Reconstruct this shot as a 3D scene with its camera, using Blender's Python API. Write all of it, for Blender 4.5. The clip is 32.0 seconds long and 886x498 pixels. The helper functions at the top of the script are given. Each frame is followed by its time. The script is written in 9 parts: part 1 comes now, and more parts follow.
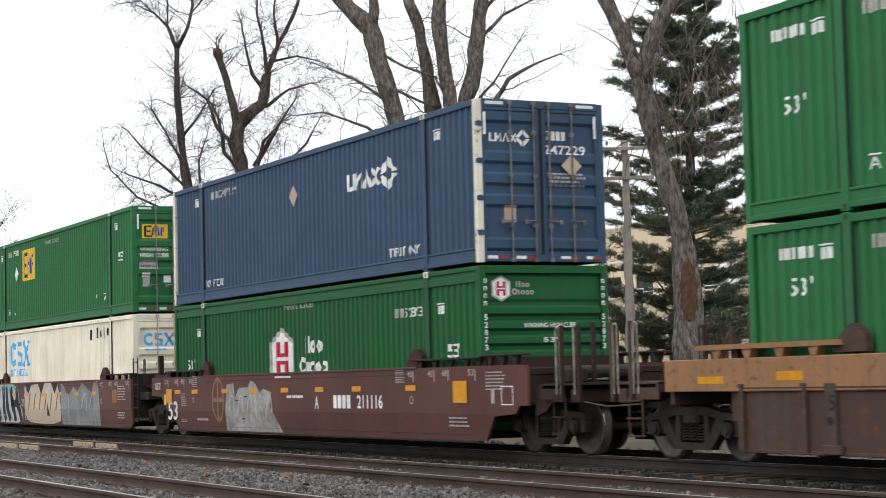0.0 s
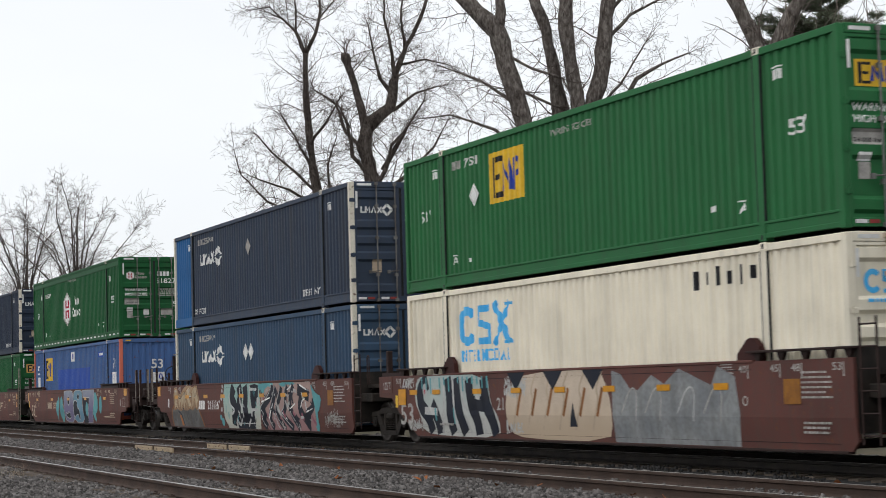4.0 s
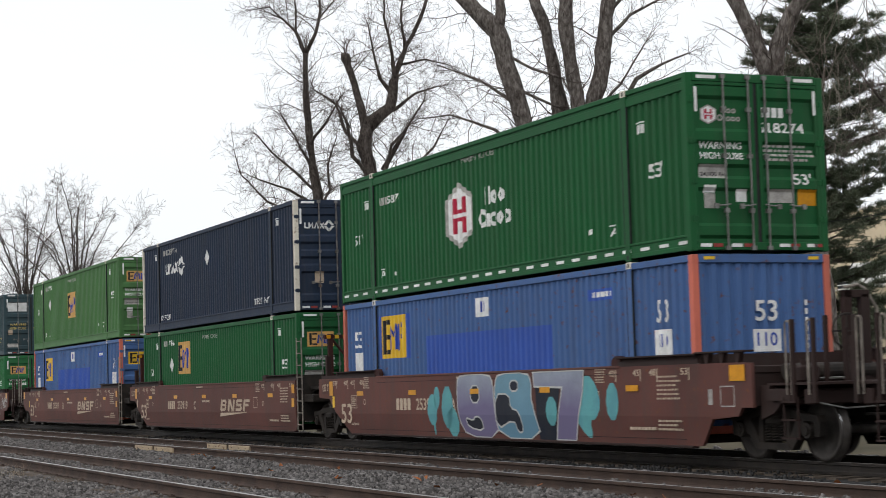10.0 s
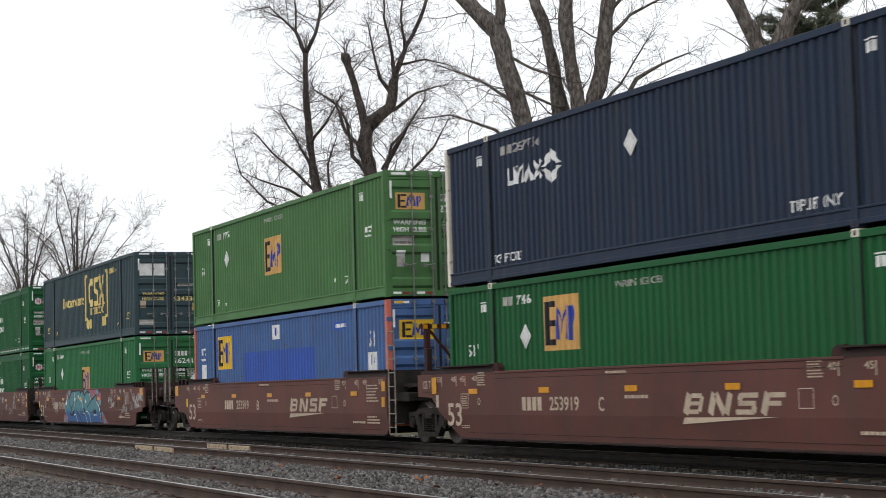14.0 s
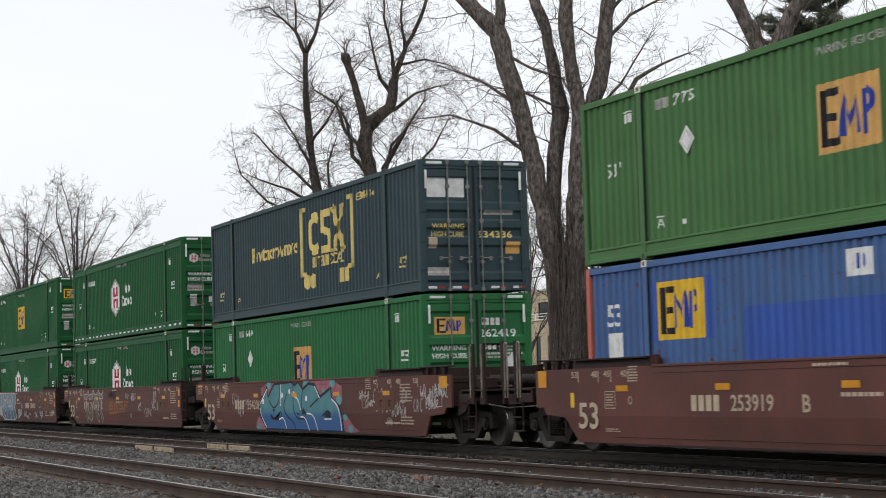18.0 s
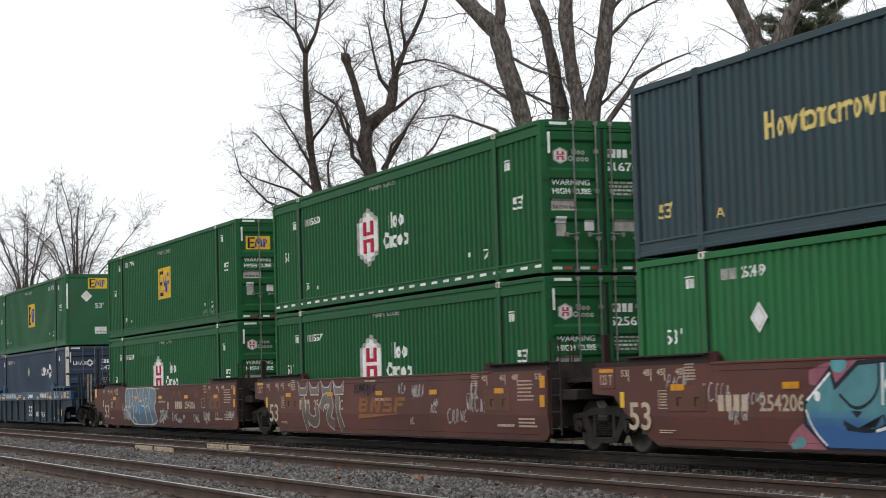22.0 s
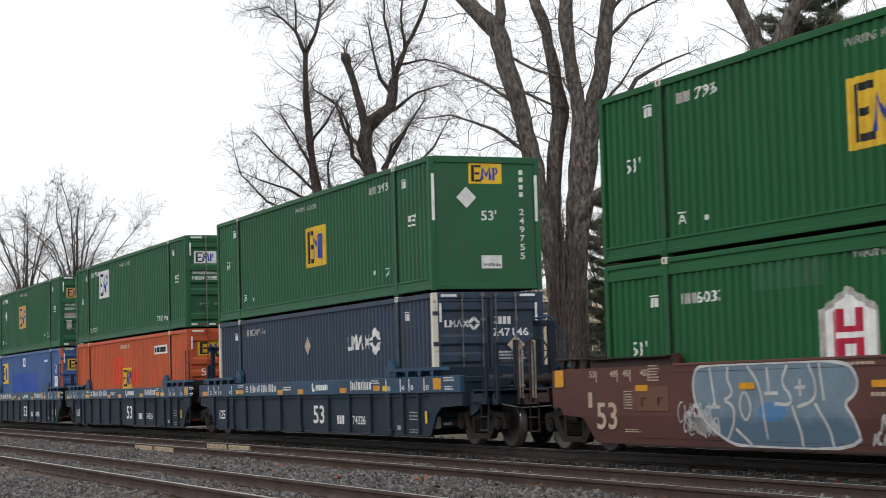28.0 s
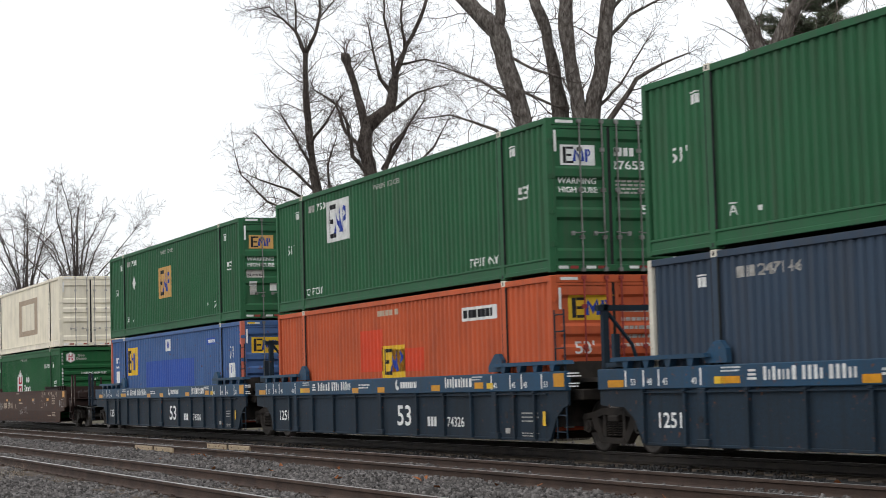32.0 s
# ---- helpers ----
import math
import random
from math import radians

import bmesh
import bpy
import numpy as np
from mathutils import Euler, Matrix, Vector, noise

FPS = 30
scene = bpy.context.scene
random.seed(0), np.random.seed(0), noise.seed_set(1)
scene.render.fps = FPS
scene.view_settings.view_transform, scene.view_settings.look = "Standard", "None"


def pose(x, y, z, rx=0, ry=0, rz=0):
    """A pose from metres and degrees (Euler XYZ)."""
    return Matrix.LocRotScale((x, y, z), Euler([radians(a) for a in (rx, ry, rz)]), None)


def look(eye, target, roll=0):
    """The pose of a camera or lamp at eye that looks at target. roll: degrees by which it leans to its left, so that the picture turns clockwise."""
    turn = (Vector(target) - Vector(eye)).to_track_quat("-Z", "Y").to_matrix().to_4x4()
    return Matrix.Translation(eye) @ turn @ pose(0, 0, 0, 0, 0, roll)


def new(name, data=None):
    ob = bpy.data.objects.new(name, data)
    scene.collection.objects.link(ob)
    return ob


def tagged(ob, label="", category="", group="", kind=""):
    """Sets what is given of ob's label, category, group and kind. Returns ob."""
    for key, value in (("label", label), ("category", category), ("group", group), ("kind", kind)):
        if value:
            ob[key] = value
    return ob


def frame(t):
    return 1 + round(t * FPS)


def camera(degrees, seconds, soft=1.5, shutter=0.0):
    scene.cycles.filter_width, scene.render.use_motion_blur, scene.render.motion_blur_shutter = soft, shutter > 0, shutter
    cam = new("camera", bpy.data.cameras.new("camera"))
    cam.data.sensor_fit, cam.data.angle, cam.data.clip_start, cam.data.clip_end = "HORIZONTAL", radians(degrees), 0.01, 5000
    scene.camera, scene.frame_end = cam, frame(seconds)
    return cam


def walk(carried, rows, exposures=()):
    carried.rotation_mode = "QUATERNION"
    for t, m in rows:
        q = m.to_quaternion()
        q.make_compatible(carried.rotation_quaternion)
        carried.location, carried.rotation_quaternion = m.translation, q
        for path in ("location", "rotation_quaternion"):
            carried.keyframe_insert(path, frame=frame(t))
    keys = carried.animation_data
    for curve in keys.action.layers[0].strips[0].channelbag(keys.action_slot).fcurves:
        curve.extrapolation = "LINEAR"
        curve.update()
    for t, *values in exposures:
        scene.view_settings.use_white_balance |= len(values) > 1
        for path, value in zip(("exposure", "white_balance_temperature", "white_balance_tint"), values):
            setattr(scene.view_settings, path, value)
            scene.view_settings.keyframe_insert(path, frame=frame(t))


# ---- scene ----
SECONDS = 32.0
EYE = (0.0, 0.0, 1.265)
TRACK_Y = 16.0
LEAN_Y = 0.006  # the train's track draws nearer with distance


def line_y(x):
    """Centre of the train's track at x."""
    return TRACK_Y + LEAN_Y * (x + 45)


def aim(turn, tilt, lean):
    """The camera's pose from its turn to the right of +y, its tilt and its lean, in degrees."""
    a, b = radians(turn), radians(tilt)
    way = Vector((math.sin(a) * math.cos(b), math.cos(a) * math.cos(b), math.sin(b)))
    return look(EYE, Vector(EYE) + way * 50, lean)


cam = camera(27.08, SECONDS, soft=0.7, shutter=0.3)
walk(cam, [
    (0.0, aim(-63.204, 4.050, -1.447)),
    (0.5, aim(-63.281, 4.083, -1.457)),
    (1.0, aim(-63.388, 4.143, -1.570)),
    (1.5, aim(-63.470, 4.169, -1.558)),
    (2.0, aim(-64.380, 4.218, -1.627)),
    (2.5, aim(-65.291, 4.235, -1.612)),
    (3.0, aim(-66.389, 4.245, -1.629)),
    (3.5, aim(-67.247, 4.248, -1.625)),
    (3.9, aim(-67.212, 4.220, -1.628)),
    (SECONDS, aim(-67.212, 4.220, -1.628)),
], [(0.0, 0.57), (1.0, 0.66), (2.0, 0.60), (2.6, 0.38), (3.0, 0.19), (3.5, 0.08), (6.0, 0.20), (7.0, 0.36), (8.0, 0.33), (9.0, 0.22), (10.0, 0.16), (12.0, 0.13), (14.0, 0.22), (17.0, 0.10), (18.0, 0.08), (19.0, 0.12), (20.5, 0.25), (25.0, 0.22), (28.0, 0.20), (SECONDS, 0.23)])

# ---- world and light: a bright overcast sky ----
SUN_TURN, SUN_HEIGHT = radians(158), radians(42)
world = bpy.data.worlds.new("overcast_sky")
scene.world = world
world.use_nodes = True
wn, wl = world.node_tree.nodes, world.node_tree.links
wn.clear()
w_out, w_bg = wn.new("ShaderNodeOutputWorld"), wn.new("ShaderNodeBackground")
w_sky = wn.new("ShaderNodeTexSky")
w_sky.sky_type, w_sky.sun_disc = "NISHITA", False
w_sky.sun_elevation, w_sky.sun_rotation = SUN_HEIGHT, SUN_TURN
w_dim = wn.new("ShaderNodeVectorMath")
w_dim.operation = "SCALE"
w_dim.inputs["Scale"].default_value = 0.1
w_co, w_sep, w_rise = wn.new("ShaderNodeTexCoord"), wn.new("ShaderNodeSeparateXYZ"), wn.new("ShaderNodeValToRGB")
w_rise.color_ramp.elements[0].position, w_rise.color_ramp.elements[0].color = 0.0, (0.90, 0.92, 0.95, 1)
w_low = w_rise.color_ramp.elements.new(0.22)
w_low.color = (0.98, 1.0, 1.03, 1)
w_rise.color_ramp.elements[2].position, w_rise.color_ramp.elements[2].color = 1.0, (1.58, 1.60, 1.64, 1)
w_cloud, w_map = wn.new("ShaderNodeTexNoise"), wn.new("ShaderNodeMapping")
w_map.inputs["Scale"].default_value = (1.6, 1.6, 4.0)
w_cloud.inputs["Scale"].default_value, w_cloud.inputs["Detail"].default_value = 1.7, 4
w_vary = wn.new("ShaderNodeMapRange")
w_vary.inputs["To Min"].default_value, w_vary.inputs["To Max"].default_value = 0.90, 1.12
w_mul = wn.new("ShaderNodeVectorMath")
w_mul.operation = "SCALE"
w_mix = wn.new("ShaderNodeMix")
w_mix.data_type = "RGBA"
w_mix.inputs["Factor"].default_value = 0.88
wl.new(w_co.outputs["Generated"], w_sep.inputs[0])
wl.new(w_sep.outputs["Z"], w_rise.inputs[0])
wl.new(w_co.outputs["Generated"], w_map.inputs[0])
wl.new(w_map.outputs[0], w_cloud.inputs["Vector"])
wl.new(w_cloud.outputs["Fac"], w_vary.inputs["Value"])
wl.new(w_rise.outputs[0], w_mul.inputs[0])
wl.new(w_vary.outputs[0], w_mul.inputs["Scale"])
wl.new(w_sky.outputs[0], w_dim.inputs[0])
wl.new(w_dim.outputs[0], w_mix.inputs["A"])
wl.new(w_mul.outputs[0], w_mix.inputs["B"])
wl.new(w_mix.outputs["Result"], w_bg.inputs["Color"])
w_bg.inputs["Strength"].default_value = 1.0
wl.new(w_bg.outputs[0], w_out.inputs[0])

sun = new("sun", bpy.data.lights.new("sun", "SUN"))
sun.data.energy, sun.data.angle, sun.data.color = 0.42, radians(25), (1.0, 0.96, 0.9)
sun.matrix_world = look((0, 0, 0), (-math.sin(SUN_TURN) * math.cos(SUN_HEIGHT), -math.cos(SUN_TURN) * math.cos(SUN_HEIGHT), -math.sin(SUN_HEIGHT)))


# ---- materials ----
def surface(name, base, second, rough=0.6, metal=0.0, scale=3.0, fine=40.0, streak=0.0, dirt=(0.075, 0.066, 0.058), dirt_amount=0.25, bump=0.15, bump_scale=60.0, spread=0.08, rust=0.0, gloss=0.10):
    """Painted or natural surface: a slow drift between two tones, fine grain, downward streaks of dirt, rust spots, a bump."""
    if max(base) < 0.05:
        dirt = tuple(0.45 * c for c in dirt)  # darker dirt on dark base colours, so that they stay deep
    m = bpy.data.materials.new(name)
    m.use_nodes = True
    n, l = m.node_tree.nodes, m.node_tree.links
    b = n["Principled BSDF"]
    b.inputs["Roughness"].default_value, b.inputs["Metallic"].default_value = rough, metal
    b.inputs["Specular IOR Level"].default_value = gloss
    co, info = n.new("ShaderNodeTexCoord"), n.new("ShaderNodeObjectInfo")
    off = n.new("ShaderNodeVectorMath")
    off.operation = "MULTIPLY_ADD"
    off.inputs[1].default_value = (37, 19, 11)
    l.new(info.outputs["Random"], off.inputs[0])
    l.new(co.outputs["Object"], off.inputs[2])
    def tex(kind_scale, stretch=None, detail=3.0):
        t = n.new("ShaderNodeTexNoise")
        t.inputs["Scale"].default_value, t.inputs["Detail"].default_value = kind_scale, detail
        if stretch:
            mp = n.new("ShaderNodeMapping")
            mp.inputs["Scale"].default_value = stretch
            l.new(off.outputs[0], mp.inputs[0])
            l.new(mp.outputs[0], t.inputs["Vector"])
        else:
            l.new(off.outputs[0], t.inputs["Vector"])
        return t.outputs["Fac"]
    def ramp(src, lo, hi):
        r = n.new("ShaderNodeMapRange")
        r.inputs["From Min"].default_value, r.inputs["From Max"].default_value = lo, hi
        l.new(src, r.inputs["Value"])
        return r.outputs[0]
    def mix(fac, a, c):
        x = n.new("ShaderNodeMix")
        x.data_type = "RGBA"
        if isinstance(fac, float):
            x.inputs["Factor"].default_value = fac
        else:
            l.new(fac, x.inputs["Factor"])
        for sock, v in (("A", a), ("B", c)):
            if isinstance(v, tuple):
                x.inputs[sock].default_value = (*v, 1)
            else:
                l.new(v, x.inputs[sock])
        return x.outputs["Result"]
    def times(src, k):
        t = n.new("ShaderNodeMath")
        t.operation = "MULTIPLY"
        t.inputs[1].default_value = k
        l.new(src, t.inputs[0])
        return t.outputs[0]
    col = mix(ramp(tex(scale), 0.35, 0.65), base, second)
    col = mix(times(ramp(tex(fine, detail=2.0), 0.4, 0.75), dirt_amount * 0.6), col, dirt)
    if streak:
        col = mix(times(ramp(tex(1.0, (5.5, 5.5, 0.28), 4.0), 0.48, 0.8), streak), col, dirt)
    if rust:
        col = mix(times(ramp(tex(9.0, None, 6.0), 0.66 - 0.12 * rust, 0.72), 0.85), col, (0.13, 0.05, 0.025))
    hsv = n.new("ShaderNodeHueSaturation")
    vary = n.new("ShaderNodeMapRange")
    vary.inputs["To Min"].default_value, vary.inputs["To Max"].default_value = 1 - spread, 1 + spread
    l.new(info.outputs["Random"], vary.inputs["Value"])
    l.new(vary.outputs[0], hsv.inputs["Value"])
    l.new(col, hsv.inputs["Color"])
    l.new(hsv.outputs[0], b.inputs["Base Color"])
    if bump:
        bp = n.new("ShaderNodeBump")
        bp.inputs["Strength"].default_value, bp.inputs["Distance"].default_value = bump, 0.02
        l.new(tex(bump_scale), bp.inputs["Height"])
        l.new(bp.outputs[0], b.inputs["Normal"])
    return m


def paint(name, base, rough=0.58, streak=0.3, dirt_amount=0.25, rust=0.0, spread=0.05):
    second = tuple(c * 0.86 + 0.003 for c in base)
    return surface(name, base, second, rough, 0.0, 1.1, 55.0, streak, dirt_amount=dirt_amount, bump=0.08, spread=spread, rust=rust)


def car_paint(name, base, grime, rough):
    """Car paint under road dust: blotches, scuffs and thin runs of dust over the colour."""
    second = tuple(c * 0.62 + 0.006 for c in base)
    return surface(name, base, second, rough, 0.0, 0.55, 26.0, 0.6, dirt=grime, dirt_amount=0.75, bump=0.12, spread=0.10, rust=0.12)


GREEN = paint("green_container_paint", (0.024, 0.142, 0.049), streak=0.22)
GREEN_DEEP = paint("deep_green_container_paint", (0.011, 0.094, 0.030), streak=0.18)
GREEN_PALE = paint("faded_green_container_paint", (0.070, 0.172, 0.060), streak=0.3)
GREEN_DARK = paint("old_dark_green_container_paint", (0.025, 0.116, 0.051), streak=0.42, dirt_amount=0.4)
NAVY = paint("navy_container_paint", (0.018, 0.030, 0.056), streak=0.3)
NAVY_FADED = paint("faded_navy_container_paint", (0.036, 0.052, 0.083), streak=0.4, dirt_amount=0.35)
NAVY_BLUE = paint("navy_blue_container_paint", (0.039, 0.077, 0.134), streak=0.35, dirt_amount=0.3)
NAVY_GREY = paint("grey_navy_container_paint", (0.037, 0.059, 0.092), streak=0.4, dirt_amount=0.35)
STEEL_NAVY = paint("slate_navy_container_paint", (0.038, 0.067, 0.077), streak=0.4)
BLUE = paint("blue_container_paint", (0.065, 0.132, 0.300), streak=0.3, rust=0.3)
BLUE_PATCH = paint("fresh_blue_paint", (0.045, 0.105, 0.400), streak=0.15)
SKY_BLUE = paint("light_blue_container_paint", (0.022, 0.118, 0.300), streak=0.3)
ORANGE = paint("orange_container_paint", (0.520, 0.105, 0.040), streak=0.3)
ORANGE_PATCH = paint("fresh_red_orange_paint", (0.620, 0.070, 0.030), streak=0.1)
CREAM = paint("cream_white_container_paint", (0.830, 0.765, 0.620), streak=0.22, dirt_amount=0.12)
SALMON = paint("salmon_red_post_paint", (0.560, 0.150, 0.100), streak=0.35, dirt_amount=0.3)
POST_WHITE = paint("worn_white_post_paint", (0.720, 0.670, 0.560), streak=0.3, dirt_amount=0.4, rust=0.5)
BROWN = car_paint("brown_car_paint", (0.126, 0.048, 0.039), (0.070, 0.050, 0.043), 0.6)
BROWN_DARK = paint("dull_brown_car_paint", (0.032, 0.018, 0.016), 0.65, streak=0.4, dirt_amount=0.5)
CAR_BLUE = car_paint("blue_car_paint", (0.016, 0.031, 0.049), (0.036, 0.036, 0.036), 0.6)
CAR_BLUE_TOP = car_paint("blue_chord_paint", (0.018, 0.066, 0.128), (0.040, 0.046, 0.052), 0.5)
CAR_TAN = paint("weathered_tan_orange_paint", (0.290, 0.150, 0.070), 0.6, streak=0.4, dirt_amount=0.5, rust=0.7)
CAR_RUST = paint("rusty_brown_paint", (0.066, 0.040, 0.032), 0.7, streak=0.5, dirt_amount=0.5, rust=0.8)
WHITE = surface("white_marking_paint", (0.78, 0.78, 0.76), (0.62, 0.62, 0.60), 0.5, scale=4, dirt_amount=0.3, bump=0.05)
GREY_WHITE = surface("worn_white_marking_paint", (0.44, 0.42, 0.39), (0.29, 0.28, 0.26), 0.55, scale=6, dirt_amount=0.5, bump=0.05)
YELLOW = surface("yellow_marking_paint", (0.720, 0.460, 0.035), (0.62, 0.38, 0.03), 0.45, scale=4, dirt_amount=0.25, bump=0.05)
GOLD = surface("faded_gold_marking_paint", (0.600, 0.350, 0.110), (0.50, 0.29, 0.10), 0.5, scale=4, dirt_amount=0.3, bump=0.05)
PALE_YELLOW_MARK = surface("pale_yellow_marking_paint", (0.720, 0.560, 0.180), (0.60, 0.47, 0.16), 0.5, scale=4, dirt_amount=0.3, bump=0.05)
AMBER = surface("amber_reflector", (0.600, 0.270, 0.010), (0.50, 0.22, 0.01), 0.3, scale=8, dirt_amount=0.35, bump=0.05)
BLACK = surface("black_marking_paint", (0.015, 0.015, 0.018), (0.025, 0.025, 0.028), 0.5, scale=5, dirt_amount=0.2, bump=0.05)
LOGO_BLUE = surface("royal_blue_marking_paint", (0.020, 0.050, 0.330), (0.03, 0.06, 0.28), 0.45, scale=5, dirt_amount=0.2, bump=0.05)
LOGO_SKY = surface("sky_blue_marking_paint", (0.060, 0.400, 0.780), (0.10, 0.46, 0.80), 0.5, scale=3, dirt_amount=0.15, bump=0.05)
LOGO_RED = surface("red_marking_paint", (0.420, 0.020, 0.045), (0.36, 0.02, 0.05), 0.45, scale=5, dirt_amount=0.2, bump=0.05)
# Dark tone that stands for the shadow gap beside the container posts.
SEAM_SHADE = surface("seam_gap_shade", (0.020, 0.024, 0.026), (0.034, 0.036, 0.036), 0.8, scale=6, dirt_amount=0.4, bump=0.05)
RED_TAPE = surface("red_reflective_tape", (0.300, 0.045, 0.040), (0.22, 0.04, 0.035), 0.4, scale=9, dirt_amount=0.4, bump=0.05)
BEIGE_MARK = surface("beige_marking_paint", (0.480, 0.380, 0.280), (0.40, 0.32, 0.24), 0.55, scale=5, dirt_amount=0.35, bump=0.05)
ROD_DULL = surface("dull_galvanised_rod", (0.19, 0.185, 0.18), (0.10, 0.09, 0.082), 0.55, 0.35, scale=5, dirt_amount=0.5, bump=0.1, rust=0.4)
STEEL = surface("galvanised_rod", (0.23, 0.23, 0.22), (0.14, 0.135, 0.125), 0.45, 0.55, scale=6, dirt_amount=0.5, bump=0.1)
# Greasy steel; also darkens rails and joints that lie in the train's shade.
DARK_STEEL = surface("greasy_shaded_black_steel", (0.022, 0.020, 0.019), (0.040, 0.033, 0.028), 0.6, 0.2, scale=4, dirt_amount=0.4, bump=0.2)
TRUCK_STEEL = surface("dusty_cast_steel", (0.020, 0.0175, 0.016), (0.034, 0.028, 0.024), 0.75, 0.1, scale=4, dirt_amount=0.5, bump=0.25)
WHEEL_STEEL = surface("worn_wheel_steel", (0.060, 0.054, 0.050), (0.095, 0.085, 0.078), 0.5, 0.6, scale=7, dirt_amount=0.4, bump=0.15)
TREAD = surface("polished_tread_steel", (0.55, 0.55, 0.56), (0.42, 0.42, 0.43), 0.22, 0.95, scale=5, dirt_amount=0.1, bump=0.03)
RUBBER = surface("black_gasket_rubber", (0.020, 0.020, 0.021), (0.03, 0.03, 0.03), 0.7, scale=5, dirt_amount=0.3, bump=0.1)
RAIL_SIDE = surface("rusty_rail_side", (0.078, 0.052, 0.041), (0.050, 0.035, 0.029), 0.8, 0.1, scale=2, fine=30, dirt_amount=0.4, bump=0.3)
RAIL_TOP = surface("worn_rail_head", (0.34, 0.32, 0.31), (0.24, 0.22, 0.21), 0.38, 0.7, scale=1.5, dirt_amount=0.3, bump=0.05)
TIE_WOOD = surface("creosoted_tie_wood", (0.065, 0.052, 0.042), (0.105, 0.085, 0.068), 0.9, scale=3, dirt_amount=0.4, bump=0.5, bump_scale=25)
BAR_WOOD = surface("pale_weathered_joint_bar", (0.42, 0.33, 0.22), (0.33, 0.26, 0.18), 0.7, scale=3, dirt_amount=0.5, bump=0.2, rust=0.3)
def bark_material(name, deep, mid, pale):
    """Furrowed bark: upright ridges, plates and pale flecks of lichen."""
    m = bpy.data.materials.new(name)
    m.use_nodes = True
    n, l = m.node_tree.nodes, m.node_tree.links
    b = n["Principled BSDF"]
    b.inputs["Roughness"].default_value, b.inputs["Specular IOR Level"].default_value = 0.95, 0.1
    co = n.new("ShaderNodeTexCoord")
    def tex(scale, stretch, detail):
        mp, t = n.new("ShaderNodeMapping"), n.new("ShaderNodeTexNoise")
        mp.inputs["Scale"].default_value = stretch
        t.inputs["Scale"].default_value, t.inputs["Detail"].default_value, t.inputs["Roughness"].default_value = scale, detail, 0.65
        l.new(co.outputs["Object"], mp.inputs[0])
        l.new(mp.outputs[0], t.inputs["Vector"])
        return t.outputs["Fac"]
    ridge, patch = tex(10.0, (1, 1, 0.42), 6.0), tex(1.6, (1, 1, 0.6), 4.0)
    ra = n.new("ShaderNodeValToRGB")
    ra.color_ramp.elements[0].position, ra.color_ramp.elements[0].color = 0.36, (*deep, 1)
    ra.color_ramp.elements[1].position, ra.color_ramp.elements[1].color = 0.66, (*pale, 1)
    ra.color_ramp.elements.new(0.50).color = (*mid, 1)
    l.new(ridge, ra.inputs[0])
    mr, mx = n.new("ShaderNodeMapRange"), n.new("ShaderNodeMix")
    mr.inputs["From Min"].default_value, mr.inputs["From Max"].default_value, mr.inputs["To Max"].default_value = 0.45, 0.75, 0.7
    mx.data_type = "RGBA"
    mx.inputs["B"].default_value = (*deep, 1)
    l.new(patch, mr.inputs["Value"])
    l.new(mr.outputs[0], mx.inputs["Factor"])
    l.new(ra.outputs[0], mx.inputs["A"])
    l.new(mx.outputs["Result"], b.inputs["Base Color"])
    bp = n.new("ShaderNodeBump")
    bp.inputs["Strength"].default_value, bp.inputs["Distance"].default_value = 1.0, 0.06
    l.new(ridge, bp.inputs["Height"])
    l.new(bp.outputs[0], b.inputs["Normal"])
    return m


BARK = bark_material("grey_brown_bark", (0.052, 0.043, 0.037), (0.128, 0.112, 0.100), (0.240, 0.217, 0.196))
BARK_DARK = bark_material("dark_bark", (0.036, 0.029, 0.025), (0.082, 0.069, 0.060), (0.150, 0.132, 0.118))
TWIG = surface("bare_twigs", (0.075, 0.060, 0.054), (0.120, 0.098, 0.088), 0.9, scale=2.0, dirt_amount=0.3, bump=0.0)
TWIG_FAR = surface("far_bare_twigs", (0.070, 0.060, 0.055), (0.105, 0.090, 0.082), 0.9, scale=2.0, dirt_amount=0.3, bump=0.0)
HEARTWOOD = surface("rotten_heartwood", (0.110, 0.062, 0.032), (0.065, 0.038, 0.022), 0.95, scale=8, dirt_amount=0.5, bump=0.8, bump_scale=20)
NEEDLES = surface("pine_needles", (0.060, 0.078, 0.050), (0.125, 0.140, 0.095), 0.7, scale=1.3, fine=9, dirt=(0.09, 0.10, 0.05), dirt_amount=0.35, bump=0.0)
POLE_WOOD = surface("weathered_pole_wood", (0.200, 0.178, 0.155), (0.270, 0.245, 0.215), 0.9, scale=2, streak=0.5, dirt=(0.07, 0.06, 0.05), dirt_amount=0.4, bump=0.6, bump_scale=25)
BEIGE_WALL = surface("beige_render_wall", (0.560, 0.470, 0.330), (0.500, 0.420, 0.300), 0.9, scale=0.5, streak=0.25, dirt=(0.30, 0.25, 0.18), dirt_amount=0.2, bump=0.1)
PALE_TRIM = surface("pale_coping", (0.620, 0.590, 0.520), (0.54, 0.51, 0.45), 0.85, scale=0.7, dirt_amount=0.2, bump=0.1)
WINDOW_DARK = surface("dark_window_glass", (0.020, 0.023, 0.026), (0.032, 0.035, 0.038), 0.12, scale=1.5, dirt_amount=0.1, bump=0.0)
INSULATOR = surface("glazed_insulator", (0.200, 0.190, 0.180), (0.12, 0.12, 0.12), 0.25, scale=5, dirt_amount=0.2, bump=0.0)
